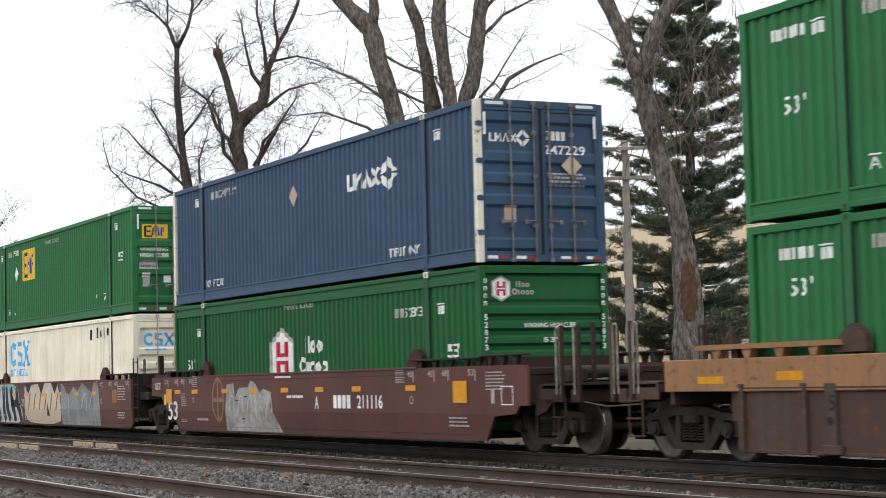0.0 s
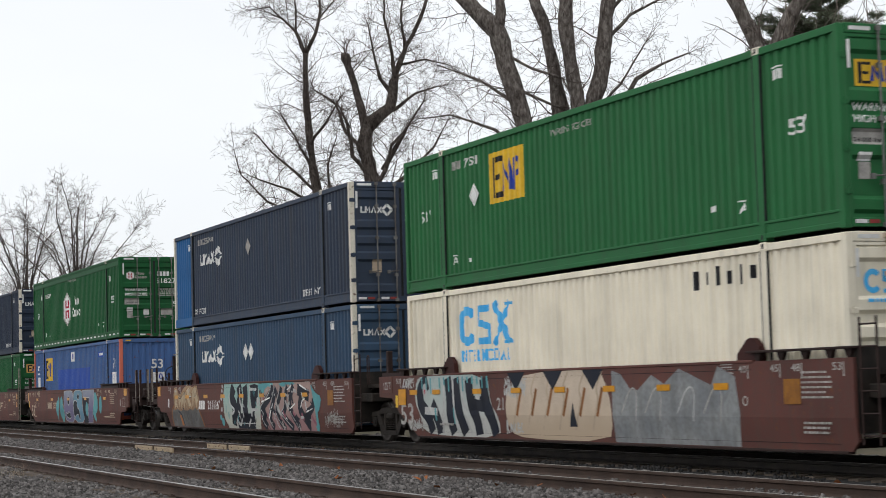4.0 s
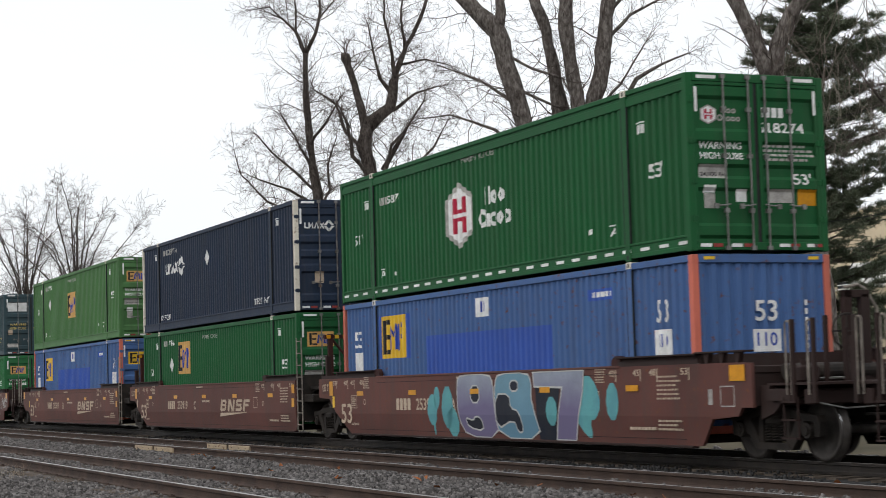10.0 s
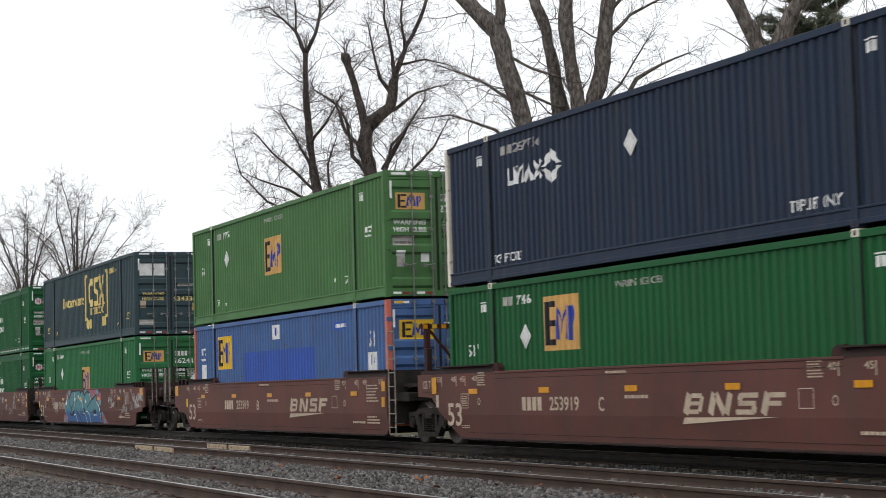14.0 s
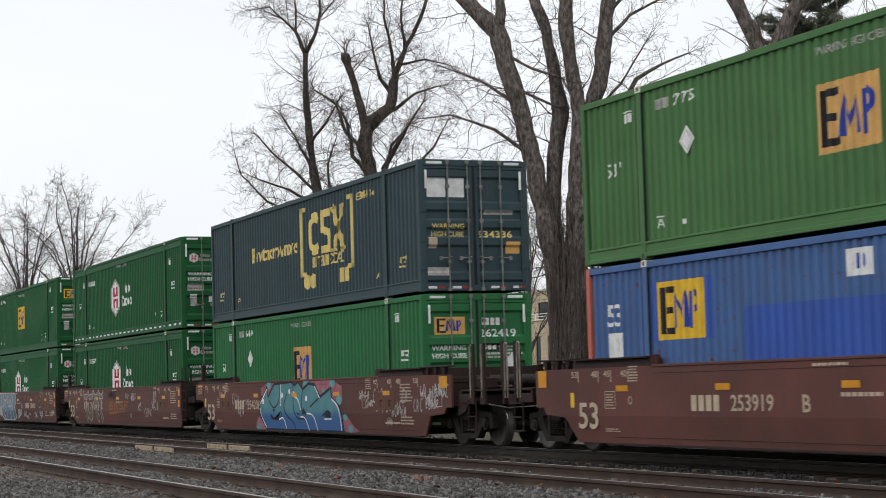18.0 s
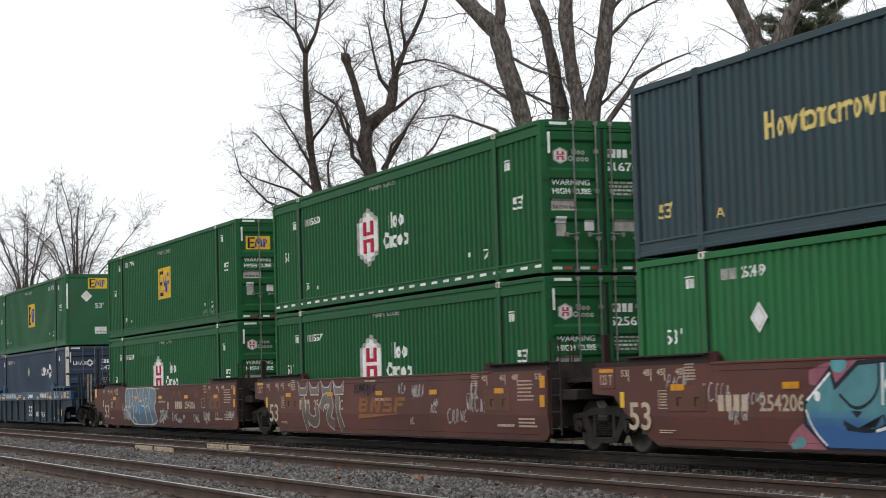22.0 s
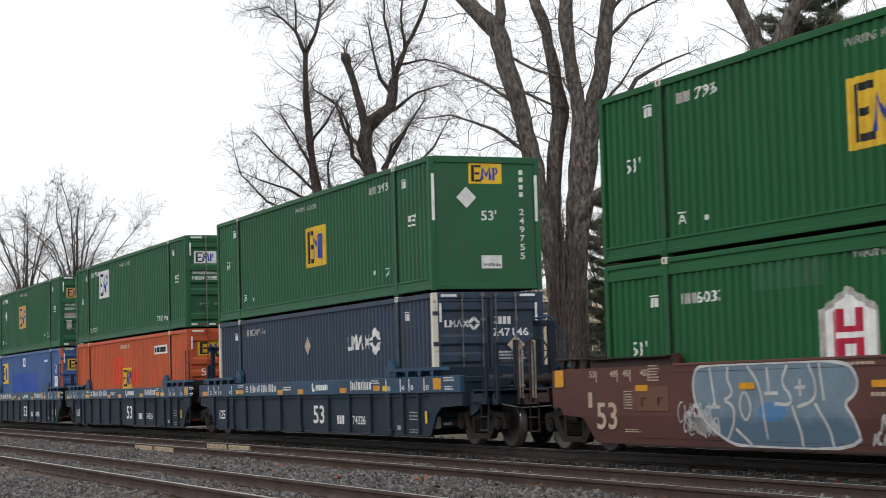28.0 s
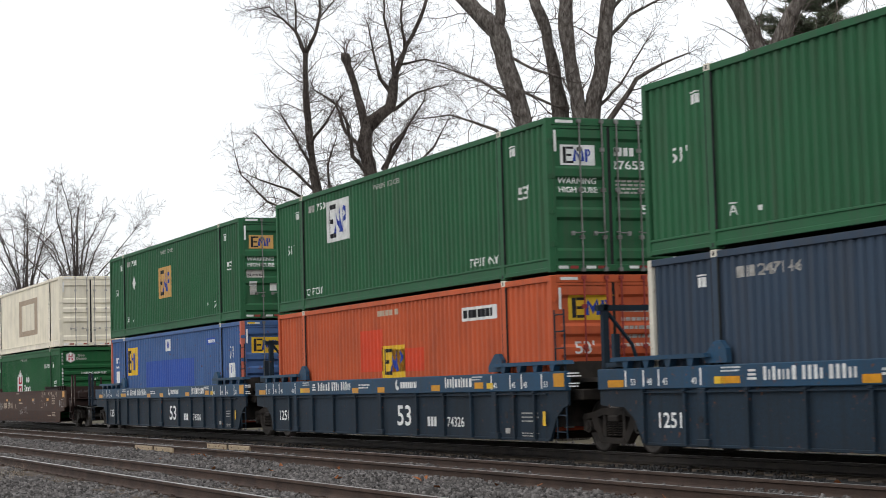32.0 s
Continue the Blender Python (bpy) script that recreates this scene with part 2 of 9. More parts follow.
LEAF_DRY = surface("dry_fallen_leaf", (0.280, 0.090, 0.030), (0.190, 0.080, 0.035), 0.8, scale=8, dirt_amount=0.3, bump=0.2, spread=0.3)
GRASS_DRY = surface("dry_straw_grass", (0.420, 0.330, 0.220), (0.330, 0.260, 0.170), 0.9, scale=5, dirt_amount=0.3, bump=0.0)
SHRUB_LEAF = surface("dull_evergreen_shrub", (0.060, 0.075, 0.035), (0.090, 0.095, 0.050), 0.8, scale=1.5, dirt_amount=0.3, bump=0.0)


def ballast_material(name, per_island, tone=0.46):
    m = bpy.data.materials.new(name)
    m.use_nodes = True
    n, l = m.node_tree.nodes, m.node_tree.links
    b = n["Principled BSDF"]
    b.inputs["Roughness"].default_value = 0.9
    co, ra = n.new("ShaderNodeTexCoord"), n.new("ShaderNodeValToRGB")
    ra.color_ramp.elements[0].color, ra.color_ramp.elements[1].color = (0.062 * tone, 0.056 * tone, 0.053 * tone, 1), (0.360 * tone, 0.330 * tone, 0.315 * tone, 1)
    mid = ra.color_ramp.elements.new(0.55)
    mid.color = (0.190 * tone, 0.172 * tone, 0.163 * tone, 1)
    if per_island:
        g = n.new("ShaderNodeNewGeometry")
        l.new(g.outputs["Random Per Island"], ra.inputs[0])
    else:
        v = n.new("ShaderNodeTexVoronoi")
        v.inputs["Scale"].default_value = 18
        l.new(co.outputs["Object"], v.inputs["Vector"])
        sp = n.new("ShaderNodeSeparateColor")
        l.new(v.outputs["Color"], sp.inputs[0])
        l.new(sp.outputs[0], ra.inputs[0])
        bp = n.new("ShaderNodeBump")
        bp.inputs["Strength"].default_value, bp.inputs["Distance"].default_value = 1.0, 0.04
        l.new(v.outputs["Distance"], bp.inputs["Height"])
        l.new(bp.outputs[0], b.inputs["Normal"])
    stain = n.new("ShaderNodeTexNoise")
    stain.inputs["Scale"].default_value, stain.inputs["Detail"].default_value = 0.7, 4
    l.new(co.outputs["Object"], stain.inputs["Vector"])
    mr = n.new("ShaderNodeMapRange")
    mr.inputs["From Min"].default_value, mr.inputs["From Max"].default_value, mr.inputs["To Max"].default_value = 0.50, 0.80, 0.45
    l.new(stain.outputs["Fac"], mr.inputs["Value"])
    mx = n.new("ShaderNodeMix")
    mx.data_type = "RGBA"
    mx.inputs["B"].default_value = (0.095 * tone, 0.075 * tone, 0.060 * tone, 1)
    l.new(mr.outputs[0], mx.inputs["Factor"])
    l.new(ra.outputs[0], mx.inputs["A"])
    l.new(mx.outputs["Result"], b.inputs["Base Color"])
    return m


STONE = ballast_material("crushed_stone", True)
BALLAST = ballast_material("ballast_bed", False)
# The train's shade is put into the colour of this stone and bed.
SHADE_STONE = ballast_material("shade_blackened_stone", True, 0.04)
SHADE_BED = ballast_material("shade_blackened_bed", False, 0.035)


# ---- mesh helpers ----
class Shape:
    """Vertices and faces of one part."""

    def __init__(self):
        self.v, self.f = [], []

    def add(self, vs, fs):
        o = len(self.v)
        self.v += [tuple(p) for p in vs]
        self.f += [tuple(o + i for i in q) for q in fs]
        return self

    def box(self, x0, x1, y0, y1, z0, z1, c=0.0):
        if c <= 0:
            return self.add([(x, y, z) for x in (x0, x1) for y in (y0, y1) for z in (z0, z1)],
                            [(0, 1, 3, 2), (4, 6, 7, 5), (0, 4, 5, 1), (2, 3, 7, 6), (0, 2, 6, 4), (1, 5, 7, 3)])
        bm = bmesh.new()
        vs = [bm.verts.new((x, y, z)) for x in (x0, x1) for y in (y0, y1) for z in (z0, z1)]
        for q in ((0, 1, 3, 2), (4, 6, 7, 5), (0, 4, 5, 1), (2, 3, 7, 6), (0, 2, 6, 4), (1, 5, 7, 3)):
            bm.faces.new([vs[i] for i in q])
        bmesh.ops.bevel(bm, geom=bm.edges[:], offset=c, segments=1, affect="EDGES")
        bm.verts.index_update()
        self.add([v.co for v in bm.verts], [[v.index for v in f.verts] for f in bm.faces])
        bm.free()
        return self

    def prism(self, poly, a, b, axis="y"):
        """A polygon, in the two other axes, pulled from a to b."""
        put = {"x": lambda p, q: (q, p[0], p[1]), "y": lambda p, q: (p[0], q, p[1]), "z": lambda p, q: (p[0], p[1], q)}[axis]
        k = len(poly)
        return self.add([put(p, a) for p in poly] + [put(p, b) for p in poly],
                        [tuple(range(k)), tuple(range(2 * k - 1, k - 1, -1))] + [(i, k + i, k + (i + 1) % k, (i + 1) % k) for i in range(k)])

    def tube(self, pts, radii, n=6, caps=True):
        pts = [Vector(p) for p in pts]
        if not isinstance(radii, (list, tuple)):
            radii = [radii] * len(pts)
        side, rings = None, []
        for i, p in enumerate(pts):
            d = (pts[min(i + 1, len(pts) - 1)] - pts[max(i - 1, 0)]).normalized()
            if side is None:
                side = d.orthogonal().normalized()
            side = (side - d * side.dot(d))
            side = side.normalized() if side.length > 1e-6 else d.orthogonal().normalized()
            up = d.cross(side)
            rings.append([p + (side * math.cos(2 * math.pi * k / n) + up * math.sin(2 * math.pi * k / n)) * radii[i] for k in range(n)])
        fs = [(i * n + k, i * n + (k + 1) % n, (i + 1) * n + (k + 1) % n, (i + 1) * n + k) for i in range(len(pts) - 1) for k in range(n)]
        if caps:
            fs += [tuple(range(n - 1, -1, -1)), tuple((len(pts) - 1) * n + k for k in range(n))]
        return self.add([q for r in rings for q in r], fs)

    def cyl(self, p, q, r, n=12):
        return self.tube([p, q], r, n)

    def mesh(self, name, smooth=False):
        me = bpy.data.meshes.new(name)
        me.from_pydata(self.v, [], self.f)
        me.update()
        if smooth:
            me.polygons.foreach_set("use_smooth", [True] * len(me.polygons))
        return me


KEPT = {}


def kept(key, make, smooth=False):
    """One mesh for all alike parts."""
    if key not in KEPT:
        KEPT[key] = make().mesh(key, smooth)
    return KEPT[key]


def part(name, shape, material, parent, label="", m=None, smooth=False):
    me = shape.mesh(name, smooth) if isinstance(shape, Shape) else shape
    ob = new(name, me)
    if not me.materials:
        me.materials.append(material)
    ob.material_slots[0].link = "OBJECT"
    ob.material_slots[0].material = material
    ob.parent = parent
    if m is not None:
        ob.matrix_basis = m
    if label:
        ob["label"] = label
    return ob


def thing(name, label, category, group="", kind="", m=None):
    ob = tagged(new(name), label, category, group, kind)
    ob.empty_display_size = 0.3
    if m is not None:
        ob.matrix_basis = m
    return ob


GLYPHS = {}


def glyphs(text):
    """Flat letters, one unit high: points and faces, from 0 to the returned width."""
    if text not in GLYPHS:
        cu = bpy.data.curves.new("letters", "FONT")
        cu.body, cu.resolution_u, cu.offset = text, 3, 0.014
        ob = bpy.data.objects.new("letters", cu)
        me = bpy.data.meshes.new_from_object(ob)
        pts = [v.co.copy() for v in me.vertices]
        fs = [tuple(p.vertices) for p in me.polygons]
        x0, x1 = min(p.x for p in pts), max(p.x for p in pts)
        y0, y1 = min(p.y for p in pts), max(p.y for p in pts)
        GLYPHS[text] = ([((p.x - x0) / (x1 - x0), (p.y - y0) / (y1 - y0)) for p in pts], fs)
        bpy.data.objects.remove(ob)
        bpy.data.curves.remove(cu)
        bpy.data.meshes.remove(me)
    return GLYPHS[text]


class Flat:
    """Painted marks in the plane: points (u, v) and faces."""

    def __init__(self):
        self.p, self.f, self.cut, self.deep = [], [], [], 0

    def piece(self):
        """Notes where a new mark begins."""
        if not self.deep:
            self.cut.append((len(self.p), len(self.f)))

    def pieces(self):
        """Each mark as a Flat of its own."""
        out = []
        for i, (a, b) in enumerate(self.cut):
            c, d = self.cut[i + 1] if i + 1 < len(self.cut) else (len(self.p), len(self.f))
            one = Flat()
            one.p, one.f = self.p[a:c], [tuple(k - a for k in q) for q in self.f[b:d]]
            out.append(one)
        return out

    def poly(self, pts):
        self.piece()
        o = len(self.p)
        self.p += list(pts)
        self.f.append(tuple(range(o, o + len(pts))))
        return self

    def rect(self, u, v, w, h):
        return self.poly([(u - w / 2, v - h / 2), (u + w / 2, v - h / 2), (u + w / 2, v + h / 2), (u - w / 2, v + h / 2)])

    def text(self, s, u, v, w, h):
        self.piece()
        pts, fs = glyphs(s)
        o = len(self.p)
        self.p += [(u + (a - 0.5) * w, v + (b - 0.5) * h) for a, b in pts]
        self.f += [tuple(o + i for i in q) for q in fs]
        return self

    def ring(self, u, v, ro, ri, a0=0.0, a1=360.0, n=16, sx=1.0):
        self.piece()
        self.deep += 1
        for i in range(n):
            a, b = radians(a0 + (a1 - a0) * i / n), radians(a0 + (a1 - a0) * (i + 1) / n)
            self.poly([(u + sx * r * math.cos(t), v + r * math.sin(t)) for r, t in ((ri, a), (ro, a), (ro, b), (ri, b))])
        self.deep -= 1
        return self

    def stroke(self, pts, w):
        self.piece()
        self.deep += 1
        o, last = len(self.p), len(pts) - 1
        for i, (a, b) in enumerate(pts):
            sides = []
            for (p, q), (r, t) in [(pts[j], pts[j + 1]) for j in (i - 1, i) if 0 <= j < last]:
                k = math.hypot(r - p, t - q) or 1
                sides.append((-(t - q) / k, (r - p) / k))
            x, y = sum(n[0] for n in sides) / len(sides), sum(n[1] for n in sides) / len(sides)
            k = max(x * x + y * y, 0.3)
            self.p += [(a + x / k * w / 2, b + y / k * w / 2), (a - x / k * w / 2, b - y / k * w / 2)]
        self.f += [(o + 2 * i, o + 2 * i + 1, o + 2 * i + 3, o + 2 * i + 2) for i in range(last)]
        self.deep -= 1
        return self

    def blocks(self, u, v, w, h, n):
        """A short word as n plain blocks."""
        for i in range(n):
            self.rect(u - w / 2 + (i + 0.5) * w / n, v, w / n * 0.74, h)
        return self

    def bars(self, u, v, w, h, rows, rng, fill=0.6):
        """Unreadable small print: rows of short bars."""
        self.piece()
        self.deep += 1
        for r in range(rows):
            y = v + h / 2 - (r + 0.5) * h / rows
            x, end = u - w / 2, u + w / 2 - rng.uniform(0, 0.25) * w
            while x < end:
                k = min(rng.uniform(0.05, 0.14) * max(w, 0.4), end - x)
                self.rect(x + k / 2, y, k, h / rows * fill)
                x += k + 0.025 * max(w, 0.4)
        self.deep -= 1
        return self


# ---- ground and tracks ----
def ground():
    """One sheet to the horizon: level land, three ballast beds side by side, land beyond."""
    cross = [(-900, -0.9), (-60, -0.8), (-4, -0.62), (3.0, -0.45), (5.2, -0.22), (9.0, -0.20), (13.6, -0.20), (14.2, -0.21), (17.8, -0.22), (19.2, -0.55), (21.5, -0.75), (30, -0.6), (70, -0.5), (1500, -0.5)]
    xs = [-1500, -400, -150] + [-100 + 4 * i for i in range(31)] + [80, 300, 900]
    rng = random.Random(4)
    s = Shape()
    rows = []
    for x in xs:
        rows.append([(x, y, z + (rng.uniform(-0.012, 0.012) if -3 < y < 25 else 0)) for y, z in cross])
    k = len(cross)
    s.add([p for r in rows for p in r], [(i * k + j, i * k + j + 1, (i + 1) * k + j + 1, (i + 1) * k + j) for i in range(len(xs) - 1) for j in range(k - 1)])
    ob = new("ground", s.mesh("ground"))
    ob.data.materials.append(BALLAST)
    ob.data.materials.append(SHADE_BED)
    # Strip below the train painted near black as its shadow.
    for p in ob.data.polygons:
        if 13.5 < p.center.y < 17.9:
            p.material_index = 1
    tagged(ob, "grey crushed-stone ground under three railway tracks", "ground", kind="structure")
    bank = Shape()
    bank.add([(x, y, z) for x in (-900, 300) for y, z in ((19.6, -0.60), (21.5, -0.735), (30, -0.585), (70, -0.485), (900, -0.485))],
             [(i, i + 1, i + 6, i + 5) for i in range(4)])
    b = new("grass_verge", bank.mesh("grass_verge"))
    b.data.materials.append(surface("winter_turf", (0.062, 0.056, 0.036), (0.092, 0.078, 0.052), 0.95, scale=0.4, fine=6, dirt_amount=0.5, bump=0.6, bump_scale=12))
    tagged(b, "dull winter grass beyond the tracks", "grass", kind="structure")


ground()

RAIL_CROSS = [(-0.075, -0.172), (0.075, -0.172), (0.075, -0.160), (0.018, -0.140), (0.010, -0.120), (0.010, -0.050), (0.036, -0.038), (0.036, -0.010), (0.026, 0.0), (-0.026, 0.0), (-0.036, -0.010), (-0.036, -0.038), (-0.010, -0.050), (-0.010, -0.120), (-0.018, -0.140), (-0.075, -0.160)]
TRACKS = (("near_track", 7.26, -0.0029), ("middle_track", 11.65, 0.0), ("train_track", line_y(-30), LEAN_Y))


def spike_plate():
    s = Shape().box(-0.09, 0.09, -0.17, 0.17, -0.178, -0.162, 0.004)
    for x, y in ((-0.05, -0.1), (0.05, 0.1), (0.05, -0.1)):
        s.box(x - 0.012, x + 0.012, y - 0.012, y + 0.012, -0.165, -0.145)
    return s


def track(name, y, slope):
    turn = math.degrees(math.atan(slope))
    root = thing(name, "straight railway track of rusty rails on dark wooden ties in ballast", "track", "railway tracks", "structure", pose(-30, y, 0, 0, 0, turn))
    for side in (-0.7535, 0.7535):
        body = kept("rail_body", lambda: Shape().prism([(a, b) for a, b in RAIL_CROSS], -420, 130, "x"))
        # Rails below the train are coloured black for the shade on them.
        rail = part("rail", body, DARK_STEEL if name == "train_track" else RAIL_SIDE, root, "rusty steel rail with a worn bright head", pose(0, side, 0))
        part("rail_head", kept("rail_head", lambda: Shape().box(-420, 130, -0.031, 0.031, 0.0005, 0.0035)), RAIL_TOP, rail)
    tie = kept("tie", lambda: Shape().box(-0.115, 0.115, -1.29, 1.29, -0.34, -0.176, 0.012))
    plate = kept("tie_plate", spike_plate)
    lo, hi = (-17, 19) if name == "near_track" else (-32, 17)
    x, i = lo, 0
    while x < hi and name != "train_track":
        t = part("tie", tie, TIE_WOOD, root, "", pose(x, random.uniform(-0.03, 0.03), 0, 0, 0, random.uniform(-0.8, 0.8)))
        if i % 2 == 0:
            part("tie_plate", plate, RAIL_SIDE, t, "", pose(0, 0.7535, 0))
            part("tie_plate", plate, RAIL_SIDE, t, "", pose(0, -0.7535, 0))
        x += 0.52
        i += 1
    rest = Shape()
    x = -130
    while x < 60:
        if name == "train_track" or not lo <= x < hi:
            rest.box(x - 0.115, x + 0.115, -1.29, 1.29, -0.34, -0.176)
        x += 0.52
    part("tie_row", rest, TIE_WOOD, root)["kind"] = "stuff"
    return root


LINES = {n: track(n, y, k) for n, y, k in TRACKS}


def joint_bars(parent, y, x0, x1):
    """Two pale bars bolted to the web of a rail on its near side."""
    mid = (x0 + x1) / 2
    for a, b in ((x0, mid - 0.12), (mid + 0.12, x1)):
        s = Shape().box(a, b, y - 0.060, y - 0.012, -0.150, -0.034, 0.008)
        bar = part("joint_bar", s, BAR_WOOD, parent, "pale weathered joint bar bolted to the rail")
        for k in range(3):
            x = a + (b - a) * (k + 0.5) / 3
            part("bolt", Shape().cyl((x, y - 0.072, -0.088), (x, y - 0.05, -0.088), 0.013, 6), RAIL_SIDE, bar)


joint_bars(LINES["middle_track"], -0.7535, -16.36, -12.55)
joint_bars(LINES["middle_track"], 0.7535, -15.0, -11.35)


def ballast_stones():
    """Loose crushed stone, thickest where the camera is nearest."""
    rng = np.random.default_rng(7)
    bands = [  # y0, y1, x0, x1, stones, size, top
        (4.2, 6.35, -46, -6, 26000, 0.025, -0.195), (6.65, 7.85, -50, -7, 20000, 0.024, -0.168), (8.15, 10.75, -66, -9, 44000, 0.028, -0.150),
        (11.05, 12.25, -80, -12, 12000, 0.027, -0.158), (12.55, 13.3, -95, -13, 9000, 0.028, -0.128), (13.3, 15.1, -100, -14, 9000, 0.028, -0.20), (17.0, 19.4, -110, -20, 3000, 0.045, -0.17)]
    cube = np.array([(x, y, z) for x in (-1, 1) for y in (-1, 1) for z in (-1, 1)], float)
    quads = np.array([(0, 1, 3, 2), (4, 6, 7, 5), (0, 4, 5, 1), (2, 3, 7, 6), (1, 5, 7, 3)])
    for y0, y1, x0, x1, count, size, top in bands:
        u = rng.random(count)
        x = x1 - (x1 - x0) * u ** 1.35
        y = y0 + (y1 - y0) * rng.random(count)
        sz = size * rng.uniform(0.55, 1.3, count)
        wave = 0.018 * np.sin(x * 1.7 + y * 2.3) + 0.015 * np.sin(x * 0.6 - y * 3.1)
        pos = np.stack([x, y, top + wave + rng.uniform(-0.05, 0.02, count)], 1)
        corner = cube[None] * rng.uniform(0.45, 1.0, (count, 8, 3)) * (sz[:, None, None] * rng.uniform(0.7, 1.25, (count, 1, 3)))
        a, b = rng.uniform(0, 6.28, count), rng.uniform(-0.9, 0.9, count)
        ca, sa, cb, sb = np.cos(a), np.sin(a), np.cos(b), np.sin(b)
        one, zero = np.ones(count), np.zeros(count)
        rot = np.stack([np.stack([ca, -sa * cb, sa * sb], 1), np.stack([sa, ca * cb, -ca * sb], 1), np.stack([zero, sb, cb], 1)], 1)
        v = np.einsum("nij,nkj->nki", rot, corner) + pos[:, None]
        f = quads[None] + 8 * np.arange(count)[:, None, None]
        me = bpy.data.meshes.new("ballast_stones")
        me.vertices.add(count * 8)
        me.vertices.foreach_set("co", v.reshape(-1))
        me.loops.add(count * 20)
        me.loops.foreach_set("vertex_index", f.reshape(-1))
        me.polygons.add(count * 5)
        me.polygons.foreach_set("loop_start", np.arange(count * 5) * 4)
        me.update(calc_edges=True)
        # The band beside the train carries its shadow in the stone colour.
        me.materials.append(SHADE_STONE if y0 == 13.3 else STONE)
        tagged(new("ballast_stones", me), "loose grey crushed stone lying between the rails", "ballast", kind="stuff")


ballast_stones()

# ---- containers ----
LONG, HALF, HIGH, POST = 16.154, 1.295, 2.896, 6.0
WAVE, FLAT_OUT, SLOPE = 0.231, 0.078, 0.038
SKIN, DEPTH = 0.030, 0.040
BREAKS = (0.0, FLAT_OUT, FLAT_OUT + SLOPE, WAVE - SLOPE)


def wave(x):
    """How far the corrugated side lies behind its outer face at x."""
    u = x % WAVE
    if u <= FLAT_OUT:
        return 0.0
    if u < FLAT_OUT + SLOPE:
        return DEPTH * (u - FLAT_OUT) / SLOPE
    if u <= WAVE - SLOPE:
        return DEPTH
    return DEPTH * (WAVE - u) / SLOPE


def breaks(a, b):
    xs = [a, b]
    k = math.floor(a / WAVE)
    while k * WAVE < b:
        xs += [k * WAVE + q for q in BREAKS if a < k * WAVE + q < b]
        k += 1
    return sorted(xs)


def corrugated(a, b, z0, z1):
    s = Shape()
    xs = breaks(a, b)
    s.add([(x, y, z) for x in xs for y, z in ((-HALF + SKIN + wave(x), z0), (-HALF + SKIN + wave(x), z1))], [(2 * i, 2 * i + 2, 2 * i + 3, 2 * i + 1) for i in range(len(xs) - 1)])
    return s


PRINT = ("small_print", "length_gauge", "railway_word", "web_address", "serial_bar", "owner_code", "owner_mark", "number_bar", "faded_word", "warning", "faded_number_bar", "serial_number", "car_number", "railway_badge")


def on_side(flat, name, material, parent, wavy=True, y=-HALF + SKIN, lift=0.003, label=""):
    """Paints marks on the near side of a thing; on a corrugated side they follow the steel."""
    if len(flat.cut) > 1 and name not in PRINT:
        return [on_side(q, name, material, parent, wavy, y, lift, label) for q in flat.pieces()][0]
    bm = bmesh.new()
    vs = [bm.verts.new((u, 0, v)) for u, v in flat.p]
    for q in flat.f:
        try:
            bm.faces.new([vs[i] for i in q])
        except ValueError:
            pass
    if wavy:
        xs = [p[0] for p in flat.p]
        for x in breaks(min(xs), max(xs))[1:-1]:
            bmesh.ops.bisect_plane(bm, geom=bm.verts[:] + bm.edges[:] + bm.faces[:], dist=1e-5, plane_co=(x, 0, 0), plane_no=(1, 0, 0))
    for v in bm.verts:
        v.co.y = y - lift + (wave(v.co.x) if wavy else 0)
    for f in bm.faces:
        f.normal_update()
        if f.normal.y > 0:
            f.normal_flip()
    me = bpy.data.meshes.new(name)
    bm.to_mesh(me)
    bm.free()
    ob = part(name, me, material, parent, label)
    if name in PRINT:
        ob["kind"] = "stuff"
    return ob


def on_end(flat, name, material, parent, x, label=""):
    """Paints marks on a face that looks forward."""
    if len(flat.cut) > 1 and name not in PRINT:
        return [on_end(q, name, material, parent, x, label) for q in flat.pieces()][0]
    if END - 0.002 < x < END + 0.0068:
        bm = bmesh.new()
        vs = [bm.verts.new((x, u, v)) for u, v in flat.p]
        for q in flat.f:
            bm.faces.new([vs[i] for i in q])
        zs = [v for _, v in flat.p]
        for c in DOOR_RIBS:
            for k in (-0.125, -0.07, 0.07, 0.125):
                if min(zs) < c + k + DOOR_Z < max(zs):
                    bmesh.ops.bisect_plane(bm, geom=bm.verts[:] + bm.edges[:] + bm.faces[:], dist=1e-5, plane_co=(0, 0, c + k + DOOR_Z), plane_no=(0, 0, 1))
        for v in bm.verts:
            gap = min(abs(v.co.z - DOOR_Z - c) for c in DOOR_RIBS)
            v.co.x -= 0.004 + 0.050 * min(max((gap - 0.07) / 0.055, 0), 1)
        me = bpy.data.meshes.new(name)
        bm.to_mesh(me)
        bm.free()
        ob = part(name, me, material, parent, label)
    else:
        ob = part(name, Shape().add([(x, u, v) for u, v in flat.p], flat.f), material, parent, label)
    if name in PRINT:
        ob["kind"] = "stuff"
    return ob


DOOR_RIBS, DOOR_Z, END = (0.16, 0.92, 1.30, 1.68, 2.40), 0.19, LONG / 2 - 0.010


def casting(x, y, z):
    sx = 0.089
    return Shape().box(x - sx, x + sx, y - 0.081, y + 0.081, z, z + 0.118, 0.008)


def casting_hole(x, y, z):
    return Shape().box(x - 0.03, x + 0.03, y - 0.003, y + 0.003, z - 0.035, z + 0.035)


